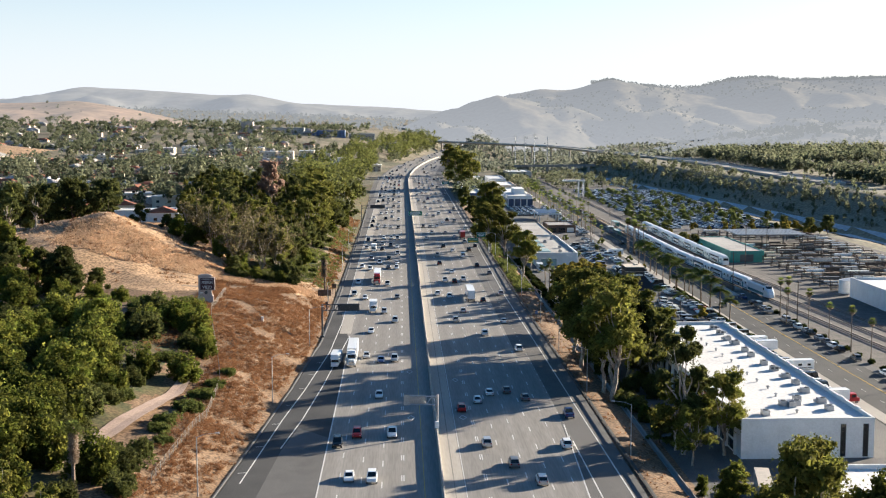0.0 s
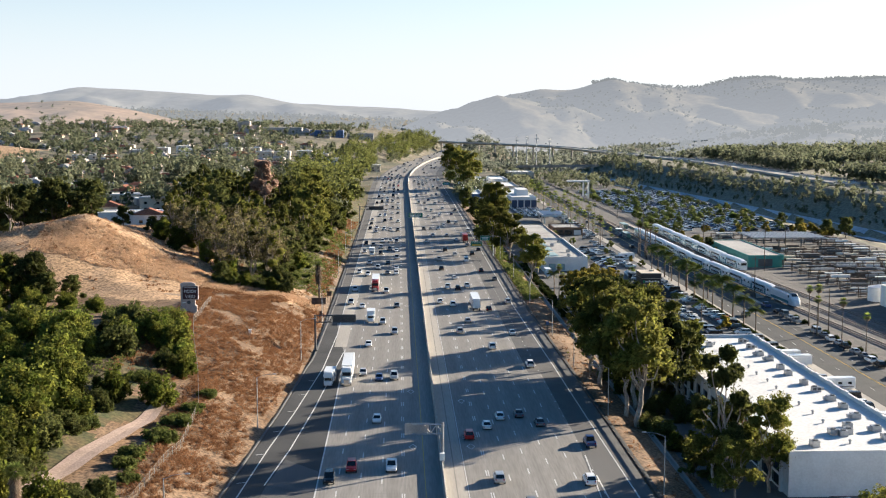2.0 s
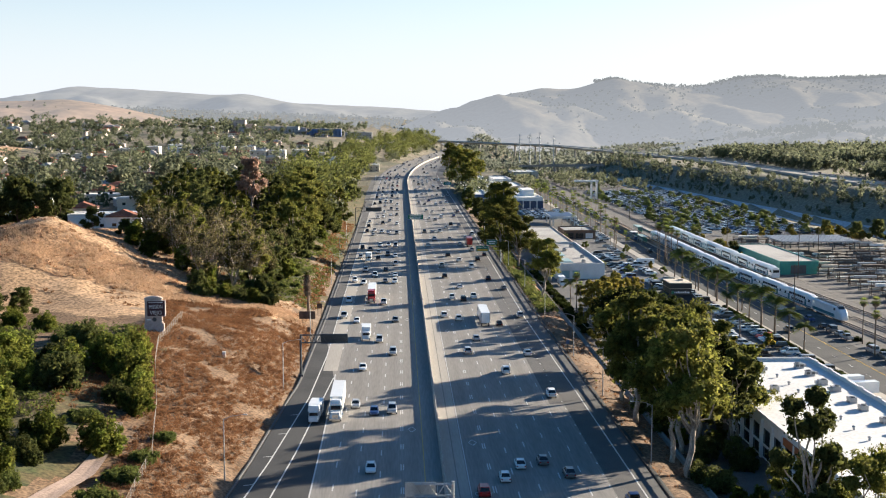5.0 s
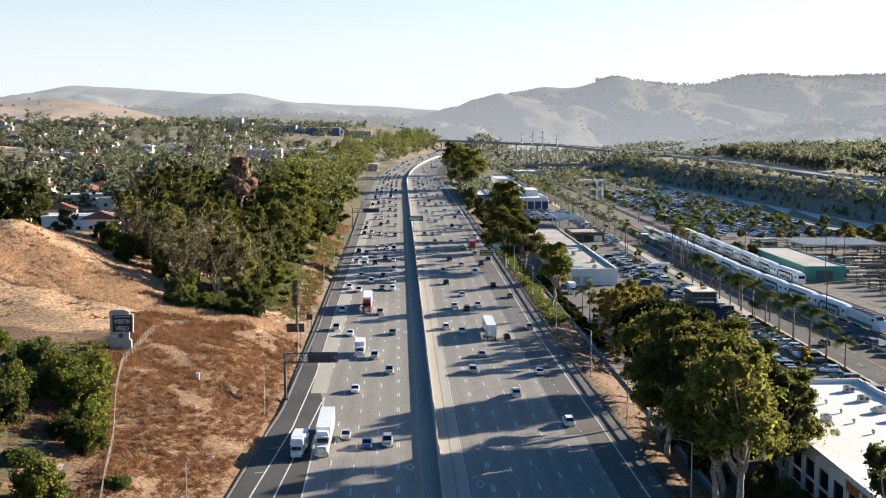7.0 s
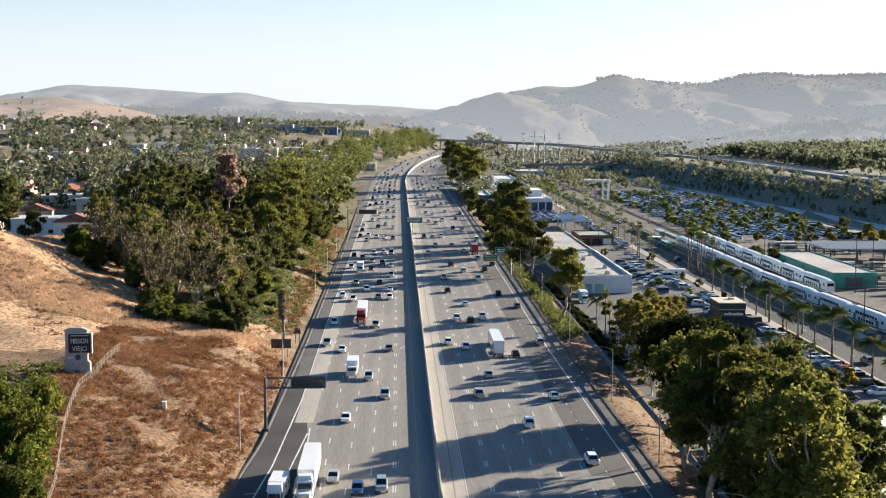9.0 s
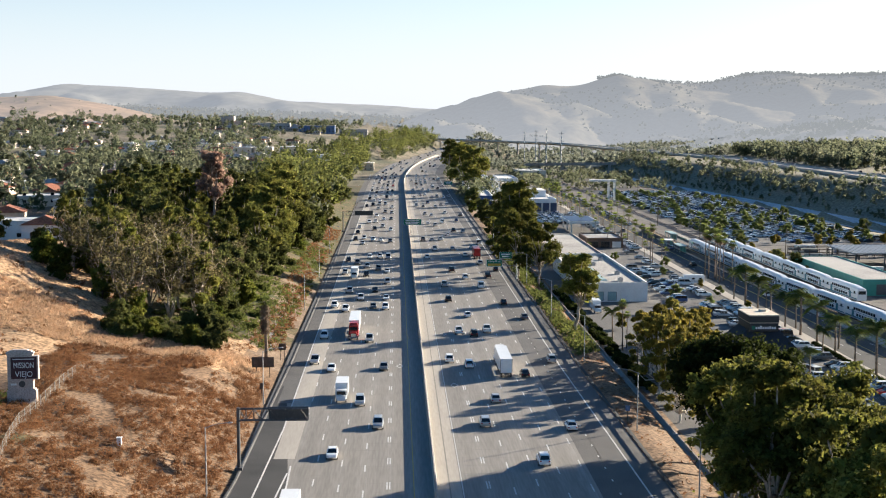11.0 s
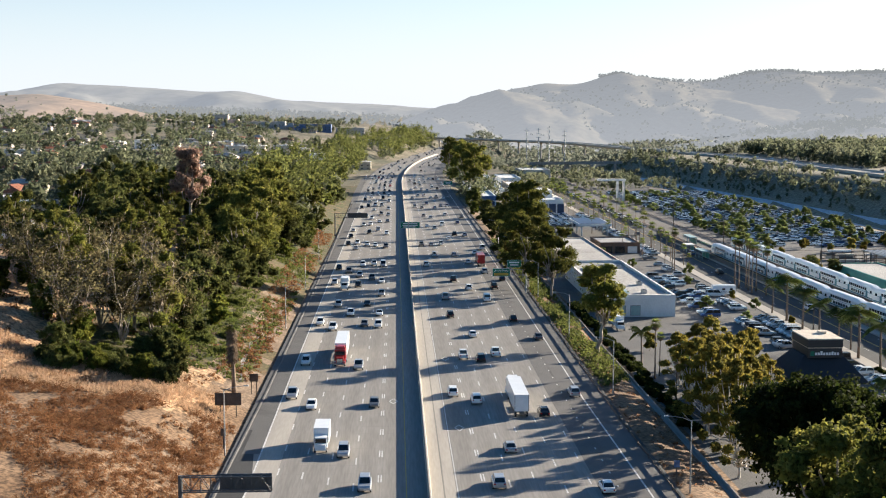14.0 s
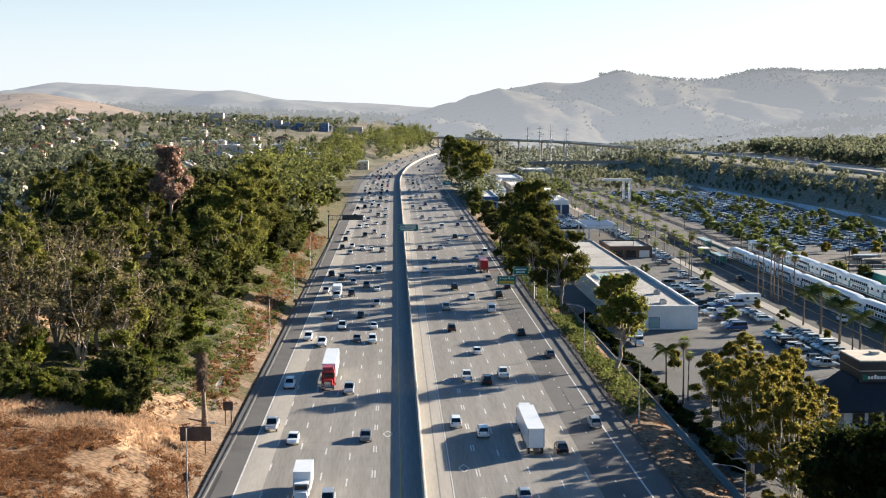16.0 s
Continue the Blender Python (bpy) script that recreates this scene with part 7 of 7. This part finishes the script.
deck = smooth_path(via_pts)
viaduct = thing("viaduct", "long pale concrete viaduct curving over the freeway on piers", "bridge")
g = Mesher()
g.strip([(-9, .1), (-9.4, 1.1), (-9.7, 1.1), (-9.7, -.6), (-5, -2.2), (5, -2.2), (9.7, -.6), (9.7, 1.1), (9.4, 1.1), (9, .1)], [(x, y, 14.6) for x, y in deck])
part("deck", g, M_LIGHTCONC, viaduct)
g = Mesher()
g.strip([(-8.9, .14), (8.9, .14)], [(x, y, 14.6) for x, y in deck], cap=False)
part("roadway", g, M_LIGHTCONC, viaduct)
for i, (x, y) in enumerate(deck):
    if i % 4 == 0 and 1500 < y < 2500 and abs(x - float(centre(y))) > 14:
        g = Mesher()
        z0 = min(gz(x, y), -3.0)
        g.tube([(x, y, z0 - 1), (x, y, 11.0), (x, y, 12.5)], [1.5, 1.5, 2.6], 10)
        part("pier", g, M_LIGHTCONC, viaduct)
low = thing("overpass", "low concrete rail bridge over the creek", "bridge")
g = Mesher()
g.strip([(-4, 0), (-4, -1.8), (4, -1.8), (4, 0), (4, .9), (3.7, .9), (3.7, 0)], [(128, 1392, 8), (170, 1400, 8), (220, 1412, 8)])
part("deck", g, M_CONC, low)
for x in (140, 165, 190, 212):
    g = Mesher()
    g.box(x, 1398, -8, 2.5, 3, 14.3)
    part("pier", g, M_CONC, low)
g = Mesher()
g.strip([(-11, .1), (11, .1)], [(x + 14, y, 14.35) for x, y in deck if y < 1480], cap=False)
structure("toll_road", g, M_OLDASPHALT, "far toll road along the embankment")
car_stuff("far_traffic", "small far cars on the toll road and freeway", [(328 + random.uniform(-6, 6), y, 14.5, 0) for y in range(920, 1460, 42)] + [(float(centre(y)) + random.choice([-16, -12, -5, -1, 17, 21, 25, 29]), y, 0, 0) for y in range(1345, 2300, 9)], 201)


SLOPES = {}


def ridge(name, label, prof, D, front, material, foot, rough_, seed, nx=170, ny=26, back=500):
    """A range of hills whose crest follows (x, height) pairs; spurs and gullies run down its face."""
    px, pz = np.array([p[0] for p in prof], float), np.array([p[1] for p in prof], float)
    X = np.linspace(px[0], px[-1], nx)
    crest = np.interp(X, px, pz)
    kern = np.hanning(7) / np.hanning(7).sum()
    crest = np.convolve(np.pad(crest, 3, "edge"), kern, "valid")
    g = Mesher()
    rows = list(np.linspace(0, 1, ny)) + [1.12, 1.4]

    def rise(x, t, c):
        s = min(t, 1.0)
        k = s * s * (3 - 2 * s) * .55 + s * .45
        nz = noise.fractal((x * .0042, t * front * .0036, seed), 1.0, 2.0, 5)
        fold = rough_ * min(1, max(0, c - foot) / 60)
        z = foot + (c - foot) * k + nz * fold * math.sin(math.pi * s) + noise.noise((x * .02, seed, t * 3)) * fold * .06
        return float(c - (t - 1) * 160 if t > 1 else z)

    for t in rows:
        for x, c in zip(X, crest):
            g.v.append((float(x), D - front * (1 - t), rise(x, t, c)))
    SLOPES[label] = lambda x, y: rise(x, 1 - (D - y) / front, float(np.interp(x, X, crest)))
    n = len(X)
    g.f = [(j * n + i, j * n + i + 1, (j + 1) * n + i + 1, (j + 1) * n + i) for j in range(len(rows) - 1) for i in range(n - 1)]
    g.k = [0] * len(g.f)
    return structure(name, g, material, label, smooth=True)


# these ranges and their scrub carry haze as emission in their materials
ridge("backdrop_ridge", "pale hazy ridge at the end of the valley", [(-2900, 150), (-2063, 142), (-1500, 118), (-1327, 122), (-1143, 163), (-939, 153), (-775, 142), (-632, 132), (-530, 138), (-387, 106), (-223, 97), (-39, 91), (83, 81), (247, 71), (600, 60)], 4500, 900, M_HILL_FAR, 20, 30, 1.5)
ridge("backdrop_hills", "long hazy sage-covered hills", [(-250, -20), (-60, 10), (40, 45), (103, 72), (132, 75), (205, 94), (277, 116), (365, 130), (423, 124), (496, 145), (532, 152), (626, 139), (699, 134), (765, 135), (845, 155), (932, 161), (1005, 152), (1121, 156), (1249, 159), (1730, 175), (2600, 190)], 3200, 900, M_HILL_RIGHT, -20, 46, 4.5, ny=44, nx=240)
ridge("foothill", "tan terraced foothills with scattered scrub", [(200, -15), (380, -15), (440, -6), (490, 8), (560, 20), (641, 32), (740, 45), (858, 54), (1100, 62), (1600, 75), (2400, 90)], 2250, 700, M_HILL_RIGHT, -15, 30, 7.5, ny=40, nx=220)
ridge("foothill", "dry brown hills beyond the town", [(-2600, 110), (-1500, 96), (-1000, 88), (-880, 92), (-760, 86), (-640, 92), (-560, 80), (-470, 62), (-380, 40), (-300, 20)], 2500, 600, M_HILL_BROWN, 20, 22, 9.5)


def woods(name, label, count, seed, place, size=(5, 10), blades=46, blade=1.0, material=None, height=None):
    """Far trees past counting: broken crowns of leafy sprays on short stems, as one object."""
    lv = Leaves(seed)
    r = lv.r
    made = 0
    for _ in range(count * 6):
        if made >= count:
            break
        spot = place(r)
        if spot is None:
            continue
        x, y = spot
        z = gz(x, y) if height is None else height(x, y)
        h = size[0] + (size[1] - size[0]) * r.rand()
        w = h * (.36 + .26 * r.rand())
        for k in range(4):
            o = r.normal(size=3) * np.array([w * .36, w * .36, h * .14])
            lv.clump((x + o[0], y + o[1], z + h * (.5 + .1 * k) + o[2] * .6), w * (.34 + .2 * r.rand()), blades // 4, blade, 1.0, .95)
        lv.clump((x, y, z + h * .2), w * .4, 6, blade, .4)
        made += 1
    return structure(name, lv.mesh(name, material or L_FAR), None, label, kind="stuff")


g = Mesher()
r6 = random.Random(66)
for i in range(310):                                         # roofs of the town past counting
    y = 760 + 1500 * r6.random() ** 1.1
    x = -110 - r6.random() * (90 + y * .36)
    z, w, d, h, k = gz(x, y), r6.uniform(9, 19), r6.uniform(8, 13), r6.uniform(2.8, 4.2), r6.randint(1, 2)
    g.box(x, y, z - 2, w, d, h + 2, k)
    if k == 0:
        g.box(x, y, z + h, w + .5, d + .5, .5, 3)
    else:
        g.box(x, y, z + h, w + 1.2, d + 1.2, w * .16, 3 + k, top=.35)
    for j in range(int(w // 3)):
        g.box(x - w / 2 + 1.8 + j * 3, y - d / 2 - .03, z + 1.3, 1.5, .1, 1.3, 6)
structure("far_houses", g, [M_WHITEWALL, M_CREAM, M_STUCCO, M_WHITEROOF, M_TILEROOF, M_GREYROOF, M_GLASS], "pale houses with tiled and flat roofs among trees", kind="stuff")


def town_spot(r):
    y = 640 + 1950 * r.rand() ** 1.15
    x = -60 - r.rand() * (160 + y * .36)
    if x > -115 and y < 760:
        return None
    if ((x + 430) / 105) ** 2 + ((y - 1230) / 100) ** 2 < 1:
        return None
    if noise.noise((x * .012, y * .006, 3)) < -.12 and r.rand() < .8:
        return None
    if 1180 < y < 1450 and x > -300 and r.rand() < .9:
        return None
    return x, y


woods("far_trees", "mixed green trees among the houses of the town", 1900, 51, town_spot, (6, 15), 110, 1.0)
def verge_spot(r):
    y = 740 + 1660 * r.rand()
    u = -27 - 42 * r.rand()
    if 960 < y < 1650:
        u -= 9 + max(0, y - 1500) * .12
    return (float(centre(y)) + u, y) if noise.noise((u * .04, y * .011, 12)) > -.12 else None


woods("far_trees", "tall dark eucalyptus beside the far freeway", 150, 52, verge_spot, (17, 28), 230, .9, material=L_OLIVE)
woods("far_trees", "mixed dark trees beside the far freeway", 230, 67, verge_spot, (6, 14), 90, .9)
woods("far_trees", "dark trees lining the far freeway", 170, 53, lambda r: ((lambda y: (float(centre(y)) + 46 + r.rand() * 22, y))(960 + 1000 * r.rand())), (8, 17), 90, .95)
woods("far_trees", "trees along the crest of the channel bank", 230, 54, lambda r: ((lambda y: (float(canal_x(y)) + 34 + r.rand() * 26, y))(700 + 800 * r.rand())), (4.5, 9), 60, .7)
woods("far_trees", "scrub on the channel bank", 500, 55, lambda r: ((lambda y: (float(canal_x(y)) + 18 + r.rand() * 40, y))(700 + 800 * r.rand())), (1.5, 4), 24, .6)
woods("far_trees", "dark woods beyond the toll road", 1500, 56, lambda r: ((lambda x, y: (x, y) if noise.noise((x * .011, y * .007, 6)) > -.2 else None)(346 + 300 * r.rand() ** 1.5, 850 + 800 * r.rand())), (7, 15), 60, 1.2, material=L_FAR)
woods("far_trees", "trees in the valley under the hills", 1500, 57, lambda r: (90 + 420 * r.rand(), 1450 + 1100 * r.rand()), (6, 14), 46, 1.3, material=L_HAZE_GREY)
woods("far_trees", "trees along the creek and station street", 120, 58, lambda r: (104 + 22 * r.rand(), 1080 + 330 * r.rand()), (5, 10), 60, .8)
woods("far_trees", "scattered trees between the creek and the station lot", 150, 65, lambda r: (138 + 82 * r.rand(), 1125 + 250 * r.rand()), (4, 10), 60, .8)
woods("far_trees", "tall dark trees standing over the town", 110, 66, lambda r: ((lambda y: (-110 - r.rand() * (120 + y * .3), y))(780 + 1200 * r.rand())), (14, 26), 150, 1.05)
CREST_X, CREST_Z = [496, 532, 626, 699, 765, 845, 932, 1005, 1121, 1249, 1730], [145, 152, 139, 134, 135, 155, 161, 152, 156, 159, 175]
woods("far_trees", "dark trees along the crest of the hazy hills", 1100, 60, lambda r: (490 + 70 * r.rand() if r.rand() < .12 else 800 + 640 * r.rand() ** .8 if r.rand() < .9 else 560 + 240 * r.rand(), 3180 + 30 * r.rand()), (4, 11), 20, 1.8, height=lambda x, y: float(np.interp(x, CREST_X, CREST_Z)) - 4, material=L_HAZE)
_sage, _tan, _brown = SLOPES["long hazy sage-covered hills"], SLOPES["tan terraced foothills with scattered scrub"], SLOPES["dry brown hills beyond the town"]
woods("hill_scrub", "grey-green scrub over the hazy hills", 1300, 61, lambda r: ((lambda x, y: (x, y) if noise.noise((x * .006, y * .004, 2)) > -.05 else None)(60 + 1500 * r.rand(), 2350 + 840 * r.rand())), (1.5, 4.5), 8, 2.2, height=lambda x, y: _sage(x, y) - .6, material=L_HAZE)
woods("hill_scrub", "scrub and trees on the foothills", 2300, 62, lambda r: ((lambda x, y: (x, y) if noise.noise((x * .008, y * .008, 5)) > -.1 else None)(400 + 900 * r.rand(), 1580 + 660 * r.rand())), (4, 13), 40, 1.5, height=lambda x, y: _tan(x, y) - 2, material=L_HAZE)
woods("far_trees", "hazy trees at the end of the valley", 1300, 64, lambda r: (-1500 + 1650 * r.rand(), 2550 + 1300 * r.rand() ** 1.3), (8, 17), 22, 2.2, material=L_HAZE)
woods("hill_scrub", "dark trees on the brown hills", 110, 63, lambda r: (-1200 + 800 * r.rand(), 1950 + 540 * r.rand()), (3, 10), 30, 1.4, height=lambda x, y: _brown(x, y) - 3, material=L_HAZE_GREY)
